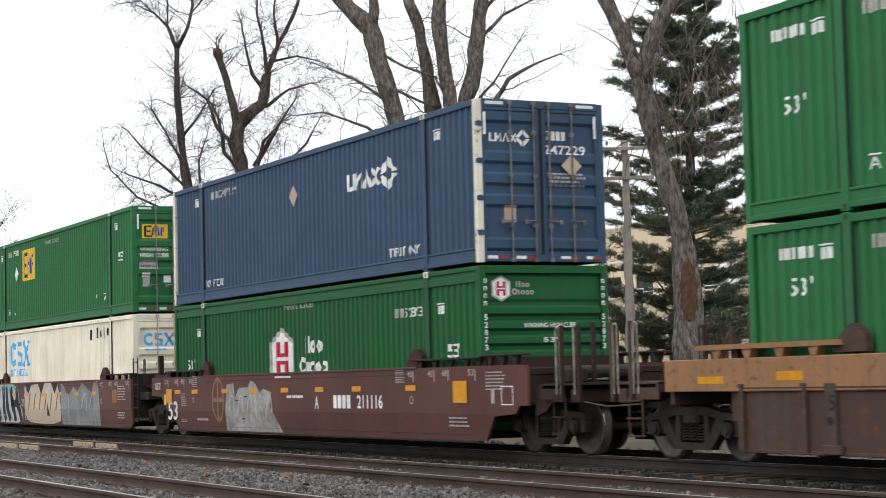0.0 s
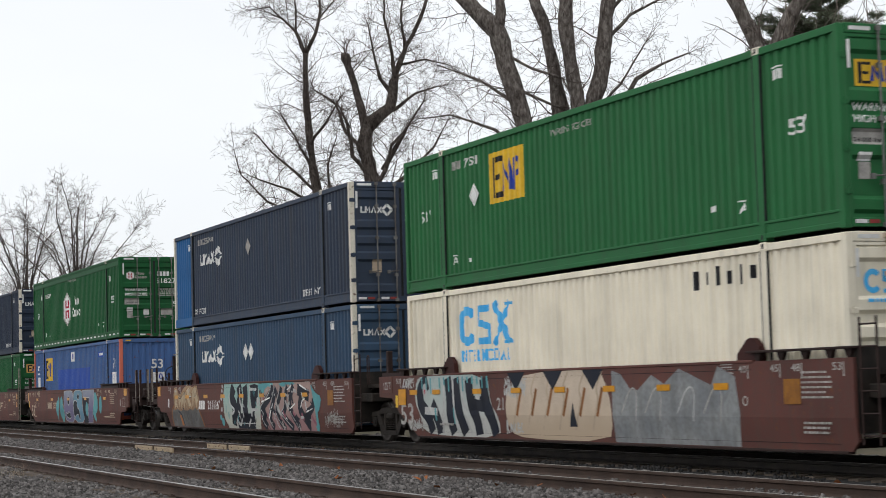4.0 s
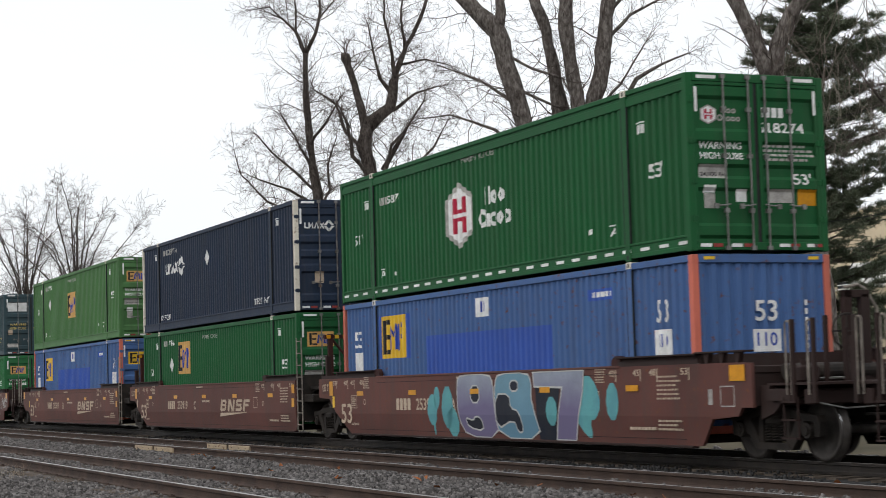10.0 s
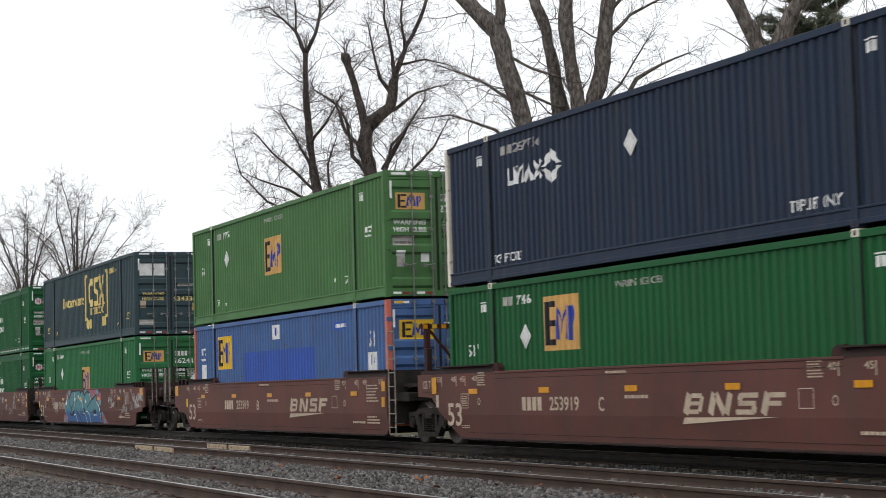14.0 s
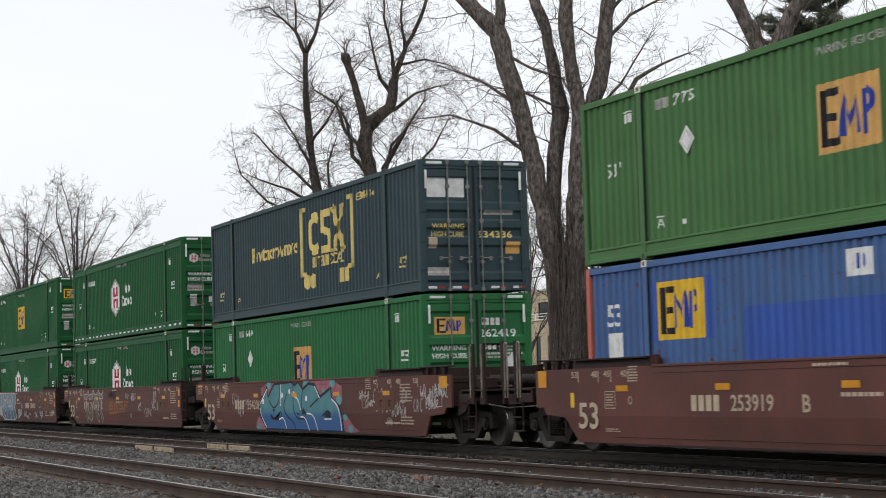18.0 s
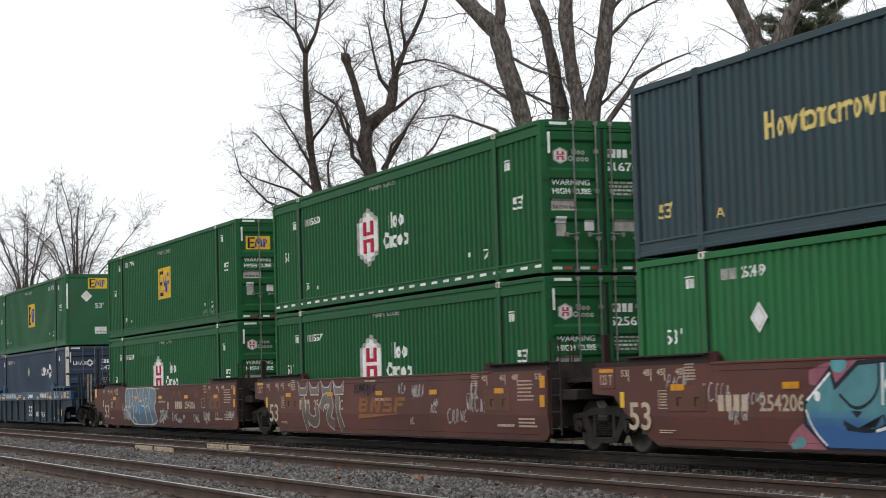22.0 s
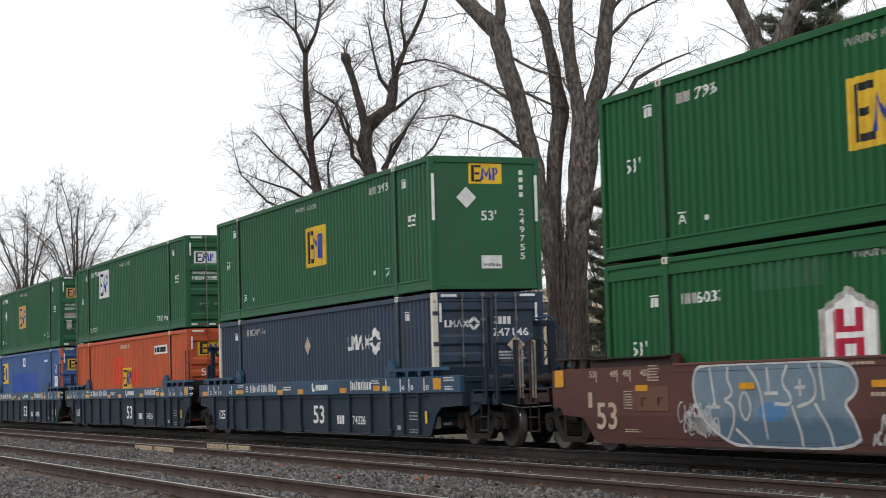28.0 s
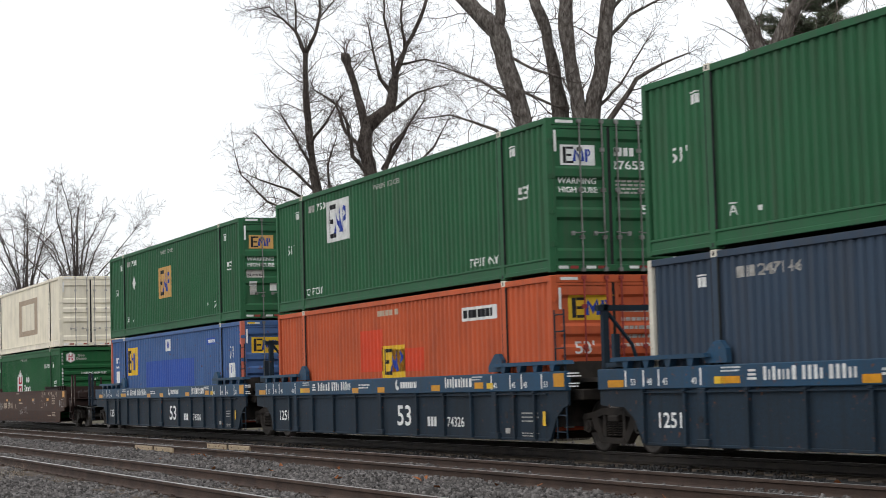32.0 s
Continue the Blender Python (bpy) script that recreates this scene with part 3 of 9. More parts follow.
def door_leaf():
    """One pressed steel leaf, its hinge edge at y=0, looking along +x: a tall plain panel above, deep level troughs, a plain panel below."""
    s = Shape()
    zs = [0.0]
    for c in DOOR_RIBS:
        zs += [c - 0.125, c - 0.07, c + 0.07, c + 0.125]
    zs.append(2.55)
    inner = lambda z: 0.0 if any(abs(z - c) < 0.071 for c in DOOR_RIBS) else 0.050
    k = len(zs)
    s.add([(-inner(z), y, z) for y in (0.09, 1.13) for z in zs], [(i, i + k, i + 1 + k, i + 1) for i in range(k - 1)])
    for y0, y1 in ((0.0, 0.10), (1.12, 1.19)):
        s.box(-0.06, 0.006, y0, y1, -0.02, 2.55)
    s.box(-0.06, 0.006, 0.10, 1.12, -0.04, 0.03)
    s.box(-0.06, 0.006, 0.10, 1.12, 2.50, 2.55)
    return s


def lock_rod(z0, z1):
    s = Shape().cyl((0.045, 0, z0), (0.045, 0, z1), 0.017, 8)
    for z in (z0 + 0.02, z0 + 0.62, (z0 + z1) / 2 + 0.1, z1 - 0.55, z1 - 0.02):
        s.box(0.0, 0.062, -0.04, 0.04, z - 0.035, z + 0.035)
    return s


def lock_handle():
    s = Shape().tube([(0.05, 0.0, 0.02), (0.065, 0.12, 0.0), (0.065, 0.30, -0.005)], 0.013, 6)
    s.box(0.03, 0.075, 0.22, 0.29, -0.05, 0.03)
    return s


def hinge():
    return Shape().box(-0.02, 0.018, -0.07, 0.08, -0.045, 0.045, 0.006).cyl((0.02, 0.0, -0.055), (0.02, 0.0, 0.055), 0.018, 6)


def ribbed_end():
    """A closed end: a plain panel above, broad level ribs standing out below it."""
    s = Shape()
    ribs = tuple(0.30 + 0.2575 * k for k in range(8))
    zs = [0.12]
    for c in ribs:
        zs += [c - 0.105, c - 0.055, c + 0.045, c + 0.085]
    zs += [2.24, 2.30, 2.68, 2.74]
    put = lambda z: 0.065 if any(abs(z - c) < 0.056 for c in ribs) else (0.025 if 2.26 < z < 2.70 else 0.0)
    k = len(zs)
    return s.add([(LONG / 2 - 0.10 + put(z), y, z) for y in (-1.16, 1.16) for z in zs], [(i, i + k, i + 1 + k, i + 1) for i in range(k - 1)])


def waved_end():
    s = Shape()
    ys = [y for y in breaks(-1.17, 1.17)]
    s.add([(LONG / 2 - 0.03 - wave(y), y, z) for y in ys for z in (0.14, 2.76)], [(2 * i, 2 * i + 2, 2 * i + 3, 2 * i + 1) for i in range(len(ys) - 1)])
    return s


def smooth_end():
    return Shape().box(LONG / 2 - 0.06, LONG / 2 - 0.03, -1.17, 1.17, 0.14, 2.80)


def container(name, body, label, group, front="door", post=None, framed=False, rear_tint=None, seed=0, top_white=True, rod=STEEL, interior_rail=None):
    rng = random.Random(seed)
    post = post or body
    rail = interior_rail or body
    root = thing(name, label, "container", group)
    z_top = 2.62 if framed else 2.77
    for a, b, nm in ((-LONG / 2 + 0.10, -POST - 0.085, "a"), (-POST + 0.085, POST - 0.085, "b"), (POST + 0.085, LONG / 2 - 0.10, "c")):
        me = kept("side_panel_%s_%s" % (nm, framed), lambda: corrugated(a, b, 0.27, z_top))
        tint = rear_tint if rear_tint and nm == "a" else body
        if tint is not body:
            part("rail_panel", Shape().box(a - 0.02, b + 0.01, -HALF + 0.0005, -HALF + 0.004, 0.038, 0.294), tint, root)
        part("side_panel", me, tint, root, "light blue repainted side panel" if tint is not body else "")
        part("side_panel", kept("far_panel_%s_%s" % (nm, framed), lambda: Shape().add([(x, -y, z) for x, y, z in corrugated(a, b, 0.27, z_top).v], [q[::-1] for q in corrugated(a, b, 0.27, z_top).f])), body, root)
    part("roof", kept("roof", lambda: Shape().box(-LONG / 2 + 0.02, LONG / 2 - 0.02, -HALF + 0.06, HALF - 0.06, 2.835, 2.870, 0.01)), body, root)
    part("floor_frame", kept("floor_frame", lambda: Shape().box(-LONG / 2 + 0.05, LONG / 2 - 0.05, -HALF + 0.05, HALF - 0.05, 0.12, 0.17)), BLACK, root)
    for sgn in (-1, 1):
        y = sgn * (HALF - 0.045)
        if framed:
            rr = kept("framed_top_rail_%d" % sgn, lambda: Shape().box(-LONG / 2 + 0.09, LONG / 2 - 0.09, y - 0.04, y + 0.04, 2.795, 2.88, 0.010).box(-LONG / 2 + 0.09, LONG / 2 - 0.09, y - 0.012, y + 0.012, 2.735, 2.80).box(-LONG / 2 + 0.09, LONG / 2 - 0.09, y - 0.032, y + 0.032, 2.60, 2.738, 0.008))
        else:
            rr = kept("top_rail_%d" % sgn, lambda: Shape().box(-LONG / 2 + 0.09, LONG / 2 - 0.09, y - 0.04, y + 0.04, 2.765, 2.875, 0.008))
        part("top_rail", rr, rail, root)
        part("bottom_rail", kept("bottom_rail_%d" % sgn, lambda: Shape().box(-LONG / 2 + 0.09, LONG / 2 - 0.09, y - 0.024, y + 0.024, 0.11, 0.262).box(-LONG / 2 + 0.09, LONG / 2 - 0.09, y - 0.042, y + 0.042, 0.250, 0.292, 0.008).box(-LONG / 2 + 0.09, LONG / 2 - 0.09, y - 0.038, y + 0.038, 0.040, 0.118, 0.008)), rail, root)
        for x in (-POST, POST):
            pm = kept("post_%d_%d" % (sgn, x > 0), lambda: Shape().box(x - 0.085, x + 0.085, sgn * HALF - sgn * 0.09 - 0.045, sgn * HALF - sgn * 0.002 - 0.0, 0.10, 2.80, 0.008) if sgn > 0 else Shape().box(x - 0.085, x + 0.085, -HALF + 0.0, -HALF + 0.09, 0.10, 2.80, 0.008))
            pp = part("post", pm, rail, root)
            if sgn < 0:
                # Thin dark strips paint the shadow gap along both edges of the post.
                part("post_seam", kept("post_seam_%d_%s" % (x > 0, framed), lambda: Shape().box(x - 0.103, x - 0.0855, -HALF + 0.001, -HALF + 0.03, 0.30, z_top - 0.01).box(x + 0.0855, x + 0.108, -HALF + 0.001, -HALF + 0.03, 0.30, z_top - 0.01)), SEAM_SHADE, pp)
            for z, tone in ((0.0, rail), (2.778, POST_WHITE if top_white else rail)):
                cc = part("corner_casting", kept("casting_%d_%d_%d" % (sgn, x > 0, z > 1), lambda: casting(x, sgn * (HALF - 0.078), z)), tone, pp)
        for x in (-LONG / 2, LONG / 2):
            xs = -1 if x < 0 else 1
            cm = kept("corner_post_%d_%d" % (sgn, xs), lambda: Shape().box(x - (0.13 if xs > 0 else 0), x + (0.0 if xs > 0 else 0.13), sgn * HALF - (0.12 if sgn > 0 else 0), sgn * HALF + (0 if sgn > 0 else 0.12), 0.02, HIGH - 0.02, 0.01))
            part("corner_post", cm, body if post is POST_WHITE and sgn > 0 else post, root, "worn white corner post" if post is POST_WHITE and sgn < 0 else ("salmon-red corner post" if post is SALMON else ""))
    for x in (-POST, POST):
        for z in (0.06, 2.838):
            part("casting_opening", kept("casting_opening", lambda: Shape().box(-0.028, 0.028, -HALF - 0.0055, -HALF + 0.02, -0.034, 0.034)), BLACK, root, "", pose(x, 0, z))
    e = LONG / 2
    part("end_sill", kept("end_sill", lambda: Shape().box(e - 0.10, e - 0.004, -HALF + 0.12, HALF - 0.12, 0.04, 0.165, 0.008)), post if post is SALMON else body, root)
    part("end_header", kept("end_header", lambda: Shape().box(e - 0.10, e - 0.004, -HALF + 0.12, HALF - 0.12, 2.745, 2.885, 0.008)), body, root)
    part("rear_wall", kept("rear_wall", lambda: Shape().box(-e + 0.02, -e + 0.05, -HALF + 0.12, HALF - 0.12, 0.04, 2.87)), body, root)
    if front == "door":
        for sgn in (-1, 1):
            d = part("door", kept("door_leaf", door_leaf), body, root, "", Matrix.Translation((e - 0.018, sgn * (HALF - 0.07), DOOR_Z)) @ Matrix.Diagonal((1, -sgn, 1, 1)))
            for y in (0.60, 1.07):
                r = part("lock_rod", kept("lock_rod", lambda: lock_rod(-0.14, 2.66)), rod, d, "", pose(0, y, 0))
                part("handle", kept("lock_handle", lock_handle), rod, d, "", Matrix.Translation((0, y, 0.56)) @ Matrix.Diagonal((1, -1, 1, 1)) @ Matrix.Translation((0, -0.06, 0)))
            for z in (0.35, 0.95, 1.60, 2.25):
                part("hinge", kept("hinge", hinge), body, d, "", pose(0.004, 0, z))
        part("gasket", kept("gasket", lambda: Shape().box(e - 0.075, e - 0.030, -0.055, 0.055, 0.17, 2.74)), RUBBER, root)
        for y in (-HALF + 0.10, HALF - 0.135):
            part("gasket", kept("side_gasket", lambda: Shape().box(e - 0.075, e - 0.045, 0, 0.035, 0.17, 2.74)), RUBBER, root, "", pose(0, y, 0))
        tape = Flat()
        for y in (-1.02, -0.45, 0.45, 0.98):
            tape.rect(y, 0.115, 0.20, 0.055)
        on_end(tape, "reflective_tape", WHITE, root, e + 0.001)
        tape = Flat()
        for y in (-1.00 + 0.2, -0.23, 0.65, 1.15):
            tape.rect(min(y, 1.09), 0.115, 0.17, 0.055)
        on_end(tape, "red_tape", RED_TAPE, root, e + 0.001)
        on_end(Flat().rect(-0.92, 2.815, 0.36, 0.055).rect(0.92, 2.815, 0.36, 0.055), "top_tape", WHITE, root, e + 0.001)
        on_end(Flat().rect(-1.12, 2.45, 0.055, 0.40).rect(1.12, 2.45, 0.055, 0.40), "edge_tape", WHITE, root, e + 0.001 - 0.004)
    else:
        part("end_wall", kept(front + "_end", {"ribbed": ribbed_end, "waved": waved_end, "smooth": smooth_end}[front]), body, root)
    return root


# ---- marks on containers ----
def square_mark_logo(root, x, z, ground=YELLOW, w=1.5, h=1.0, side=True, end_x=0.0):
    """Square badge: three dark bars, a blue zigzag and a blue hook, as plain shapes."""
    put = (lambda f, m, k: on_side(f, "logo_piece", m, root, lift=0.003 + 0.002 * k)) if side else (lambda f, m, k: on_end(f, "logo_piece", m, root, end_x + 0.003 + 0.0015 * k))
    put(Flat().rect(x, z, w, h), ground, 0)
    q = Flat()
    q.rect(x - 0.375 * w, z, 0.09 * w, 0.80 * h)
    for k, n in ((0.35, 0.20), (0.0, 0.15), (-0.35, 0.20)):
        q.rect(x - 0.32 * w + n * w / 2, z + k * h, n * w, 0.11 * h)
    put(q, BLACK, 1)
    t = 0.095 * w
    b = Flat().stroke([(x - 0.10 * w, z - 0.30 * h), (x - 0.07 * w, z + 0.24 * h), (x + 0.035 * w, z - 0.12 * h), (x + 0.13 * w, z + 0.28 * h), (x + 0.15 * w, z - 0.30 * h)], t)
    b.rect(x + 0.25 * w, z - 0.02 * h, 0.07 * w, 0.62 * h).ring(x + 0.30 * w, z + 0.13 * h, 0.19 * h, 0.08 * h, -90, 90, 8, 0.72)
    put(b, LOGO_BLUE, 2)


def chevron_logo(root, x, z, w=2.3, h=0.72, side=True, end_x=0.0, tone=WHITE):
    """A run of plain white strokes and a diamond of four pieces."""
    q = Flat()
    s, t = h * 0.46, 0.054 * w
    q.rect(x - 0.47 * w, z, t, s).rect(x - 0.40 * w, z - s / 2 + t / 3, 0.10 * w, t * 0.7)
    a = x - 0.33 * w
    q.rect(a, z, t, s).stroke([(a, z + s / 2), (a + 0.06 * w, z - 0.1 * s), (a + 0.12 * w, z + s / 2), (a + 0.12 * w, z - s / 2)], t * 0.7)
    a = x - 0.15 * w
    q.stroke([(a, z - s / 2), (a + 0.065 * w, z + s / 2), (a + 0.13 * w, z - s / 2)], t * 0.75)
    a = x + 0.03 * w
    q.stroke([(a, z + s / 2), (a + 0.13 * w, z - s / 2)], t * 0.7).stroke([(a, z - s / 2), (a + 0.13 * w, z + s / 2)], t * 0.7)
    c, ro, ri = x + 0.33 * w, h / 2, h / 4.2
    k = 1.0 if not side else 1.15
    for i in range(4):
        p0, p1 = radians(90 * i), radians(90 * i + 90)
        gap = 0.08
        pts = []
        for r, f in ((ro, gap), (ro, 1 - gap), (ri, 1 - gap), (ri, gap)):
            u = math.cos(p0) * (1 - f) + math.cos(p1) * f
            v = math.sin(p0) * (1 - f) + math.sin(p1) * f
            pts.append((c + u * r * k, z + v * r))
        q.poly(pts)
    if side:
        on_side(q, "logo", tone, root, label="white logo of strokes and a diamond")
    else:
        on_end(q, "logo", tone, root, end_x + 0.004)


def hexagon_logo(root, x, z, w=1.38, h=1.36, side=True, end_x=0.0, word=True, small=False, rng=None):
    put = (lambda f, m, k, n: on_side(f, n, m, root, lift=0.003 + 0.002 * k)) if side else (lambda f, m, k, n: on_end(f, n, m, root, end_x + 0.003 + 0.0015 * k))
    hexa = lambda g: Flat().poly([(x, z + h / 2 * g), (x - w / 2 * g, z + h * 0.27 * g), (x - w / 2 * g, z - h * 0.27 * g), (x, z - h / 2 * g), (x + w / 2 * g, z - h * 0.27 * g), (x + w / 2 * g, z + h * 0.27 * g)])
    put(hexa(1.0), GREY_WHITE, 0, "logo_border")
    put(hexa(0.84), WHITE, 1, "logo_field")
    q = Flat()
    for sx in (-1, 1):
        q.rect(x + sx * 0.16 * w, z + 0.15 * h, 0.12 * w, 0.24 * h).rect(x + sx * 0.16 * w, z - 0.15 * h, 0.12 * w, 0.24 * h)
        q.rect(x + sx * 0.27 * w, z, 0.03 * w, 0.5 * h)
    q.rect(x, z + 0.06 * h, 0.2 * w, 0.06 * h).rect(x, z - 0.06 * h, 0.2 * w, 0.06 * h)
    put(q, LOGO_RED, 2, "logo_bar")
    if word:
        ww, wh = (1.42, 0.78) if side else (0.42, 0.26)
        cx = x + w / 2 + 0.25 * w + ww / 2 - (0.05 if side else 0.06)
        q = Flat()
        s = ww / 1.42
        y1, y0 = z + 0.13 * s, z - 0.27 * s
        for u in (-0.42, -0.22):
            q.rect(cx + u * s, y1 + 0.14 * s, 0.09 * s, 0.36 * s)
        for u in (0.02, 0.33):
            q.ring(cx + u * s, y1 + 0.09 * s, 0.14 * s, 0.055 * s, 0, 360, 10)
        q.ring(cx - 0.55 * s, y0 + 0.10 * s, 0.19 * s, 0.09 * s, 0, 360, 12).rect(cx - 0.28 * s, y0 + 0.05 * s, 0.09 * s, 0.26 * s)
        for u in (-0.02, 0.29, 0.60):
            q.ring(cx + u * s, y0 + 0.05 * s, 0.14 * s, 0.06 * s, 0, 360, 12)
        put(q, WHITE if side else GREY_WHITE, 0, "logo_word")


def diamond(root, x, z, w=0.46, h=0.46, tone=WHITE, side=True, end_x=0.0):
    """A thin metal placard holder, standing on the outer ribs, with its rim."""
    pts = [(x, z + h / 2), (x - w / 2, z), (x, z - h / 2), (x + w / 2, z)]
    if side:
        y = -HALF + SKIN
        holder = part("placard", Shape().prism(pts, y - 0.012, y - 0.003), tone, root, "diamond-shaped placard holder")
        rim = [(x + (a - x) * 0.72, z + (b - z) * 0.72) for a, b in pts]
        on_side(Flat().stroke(rim + rim[:1], 0.014), "placard_rim", GREY_WHITE if tone is not GREY_WHITE else BEIGE_MARK, holder, wavy=False, y=y - 0.012, lift=0.002)
    else:
        part("placard", Shape().prism([(a, b) for a, b in pts], end_x + 0.004, end_x + 0.014, "x"), tone, root, "diamond-shaped placard holder")


def side_words(root, tone=WHITE, number="", size_z=1.5, lift_words=False, warn=True, rng=None, tall=None, number_x=-5.0, number_z=2.50, size_both=True, mark_z=2.42):
    q = Flat().text("53'", 6.98, size_z, 0.46, 0.25)
    if size_both:
        q.text("53'", -7.0, size_z, 0.46, 0.25)
    on_side(q, "length_mark", tone, root)
    if number:
        on_side(Flat().blocks(number_x - 0.36, number_z, 0.46, 0.17, 4), "owner_code", GREY_WHITE, root)
        on_side(Flat().text(number, number_x + 0.28, number_z, 0.68, 0.18), "serial_number", tone, root)
    if warn:
        on_side(Flat().text("WARNING HIGH CUBE", -0.12, 2.56, 1.6, 0.12), "warning", GREY_WHITE if tone is WHITE else tone, root)
    if lift_words:
        on_side(Flat().text("TOP LIFT ONLY", 5.05, 0.44, 1.3, 0.17).text("TOP LIFT ONLY", -5.2, 0.44, 1.3, 0.17), "lifting_note", tone, root)
    q = Flat()
    for x in (-6.47, 6.47):
        q.rect(x, mark_z + 0.11, 0.26, 0.022).blocks(x, mark_z, 0.26, 0.15, 3)
    on_side(q, "lifting_mark", tone, root)
    q = Flat()
    for x in (-5.45, 5.45):
        q.rect(x, 0.66, 0.22, 0.022).text("A", x, 0.55, 0.17, 0.15)
    q.rect(4.6, 0.62, 0.2, 0.09).rect(-4.7, 0.52, 0.12, 0.08)
    if not lift_words:
        on_side(q, "lifting_letter", tone, root)


def end_print(root, rng, tone=WHITE, code="", number="", warn=True, stickers=True, length=True):
    """Words, numbers and stickers on the doors."""
    x = LONG / 2 - 0.010
    if code:
        on_end(Flat().blocks(0.32, 2.28, 0.5, 0.16, 4), "owner_code", tone, root, x)
    if number:
        on_end(Flat().text(number, 0.50, 2.03, 0.88, 0.17), "serial_number", tone, root, x)
    if warn:
        on_end(Flat().text("WARNING", -0.66, 1.72, 0.80, 0.11).text("HIGH CUBE", -0.66, 1.55, 0.80, 0.11), "warning", tone, root, x)
    on_end(Flat().bars(0.62, 1.62, 0.95, 0.30, 4, rng, 0.55), "small_print", GREY_WHITE, root, x)
    if length:
        on_end(Flat().text("53'", 0.86, 1.20, 0.36, 0.19), "length_mark", tone, root, x)
    if stickers:
        on_end(Flat().rect(-0.82, 1.30, 0.52, 0.22), "weight_sticker", GREY_WHITE, root, x)
        on_end(Flat().text("24,000 lbs", -0.82, 1.25, 0.46, 0.08), "weight_print", BLACK, root, x + 0.002)
        on_end(Flat().rect(-0.90, 1.02, 0.22, 0.12).rect(-0.30, 0.92, 0.20, 0.20), "white_sticker", WHITE, root, x)
        on_end(Flat().rect(-0.89, 0.83, 0.20, 0.24), "grey_sticker", GREY_WHITE, root, x)
        on_end(Flat().rect(0.45, 0.92, 0.44, 0.22), "notice_sticker", GREY_WHITE, root, x)
        on_end(Flat().rect(0.95, 0.90, 0.36, 0.26), "orange_sticker", AMBER, root, x)


# ---- the train's load: base height of the lower and the upper box ----
LOW_Z, HIGH_Z = 0.33, 3.238
FRONTS = (54.75, 30.95, 11.37, -8.24, -32.06, -51.71, -71.39, -95.14, -114.75, -134.33, -158.15, -177.88, -197.41, -222.80)
MIDS = [x - LONG / 2 for x in FRONTS]
MOVING = []


def load(root, unit, upper):
    MOVING.append((root, MIDS[unit], HIGH_Z if upper else LOW_Z))
    return root


def square_mark_box(unit, upper, body, number, logo=YELLOW, logo_x=-0.15, logo_z=1.56, dia_x=None, label="", front="door", lift=False, rng_seed=0, **kw):
    rng = random.Random(rng_seed)
    c = container("shipping_container", body, label, "stacked 53-foot containers", front, seed=rng_seed, **kw)
    square_mark_logo(c, logo_x, logo_z, logo)
    if dia_x is not None:
        diamond(c, dia_x, 1.80)
    side_words(c, WHITE, number, 1.60, lift, rng=rng, number_x=5.0 if front == "smooth" else -4.9)
    if front == "door":
        square_mark_logo(c, -0.63, 2.20, logo, 0.72, 0.38, False, LONG / 2 - 0.010)
        end_print(c, rng, WHITE, "code", number, stickers=rng_seed % 3 != 1)
        if rng_seed in (51, 70):
            diamond(c, 0.80, 1.36, 0.46, 0.46, WHITE, False, END)
            on_end(Flat().rect(0.30, 1.72, 0.44, 0.17), "hazard_plate", BLACK, c, END)
            on_end(Flat().blocks(0.30, 1.72, 0.34, 0.10, 3), "small_print", WHITE, c, END + 0.002)
    return load(c, unit, upper)


def hexagon_box(unit, upper, number, rng_seed, label, front="door", tape=False):
    rng = random.Random(rng_seed)
    c = container("shipping_container", GREEN_DEEP, label, "stacked 53-foot containers", front, framed=True, seed=rng_seed)
    hexagon_logo(c, -1.1, 1.46)
    side_words(c, WHITE, number, 1.44, rng=rng, number_x=5.1 if front == "ribbed" else -5.0, number_z=2.19, mark_z=2.18)
    if front == "door":
        hexagon_logo(c, -0.86, 2.22, 0.30, 0.32, False, END)
        end_print(c, rng, WHITE, "code", number)
    else:
        hexagon_logo(c, -0.84, 2.48, 0.38, 0.46, False, LONG / 2 - 0.074)
        on_end(Flat().text("WARNING HIGH CUBE", 0.10, 1.84, 1.05, 0.085), "warning", WHITE, c, LONG / 2 - 0.030)
        on_end(Flat().text("53'", 0.10, 1.585, 0.28, 0.085), "length_mark", WHITE, c, LONG / 2 - 0.030)
        for y in (-1.19, 1.19):
            q = Flat()
            for k in range(4):
                q.rect(y, 2.64 - 0.13 * k, 0.055, 0.018).rect(y - 0.022, 2.61 - 0.13 * k, 0.016, 0.075).rect(y + 0.022, 2.61 - 0.13 * k, 0.016, 0.075)
            on_end(q, "owner_code", WHITE, c, LONG / 2 + 0.003)
            q = Flat()
            for k, ch in enumerate(number):
                q.text(ch, y, 1.98 - 0.13 * k, 0.065, 0.10)
            on_end(q, "serial_number", WHITE, c, LONG / 2 + 0.003)
    if tape:
        q = Flat()
        for i in range(26):
            q.rect(-7.8 + 0.625 * i, 0.17, 0.30, 0.055)
        on_side(q, "reflective_tape", WHITE, c, wavy=False, y=-HALF + 0.013, lift=0.004, label="row of white reflective tapes")
    return load(c, unit, upper)


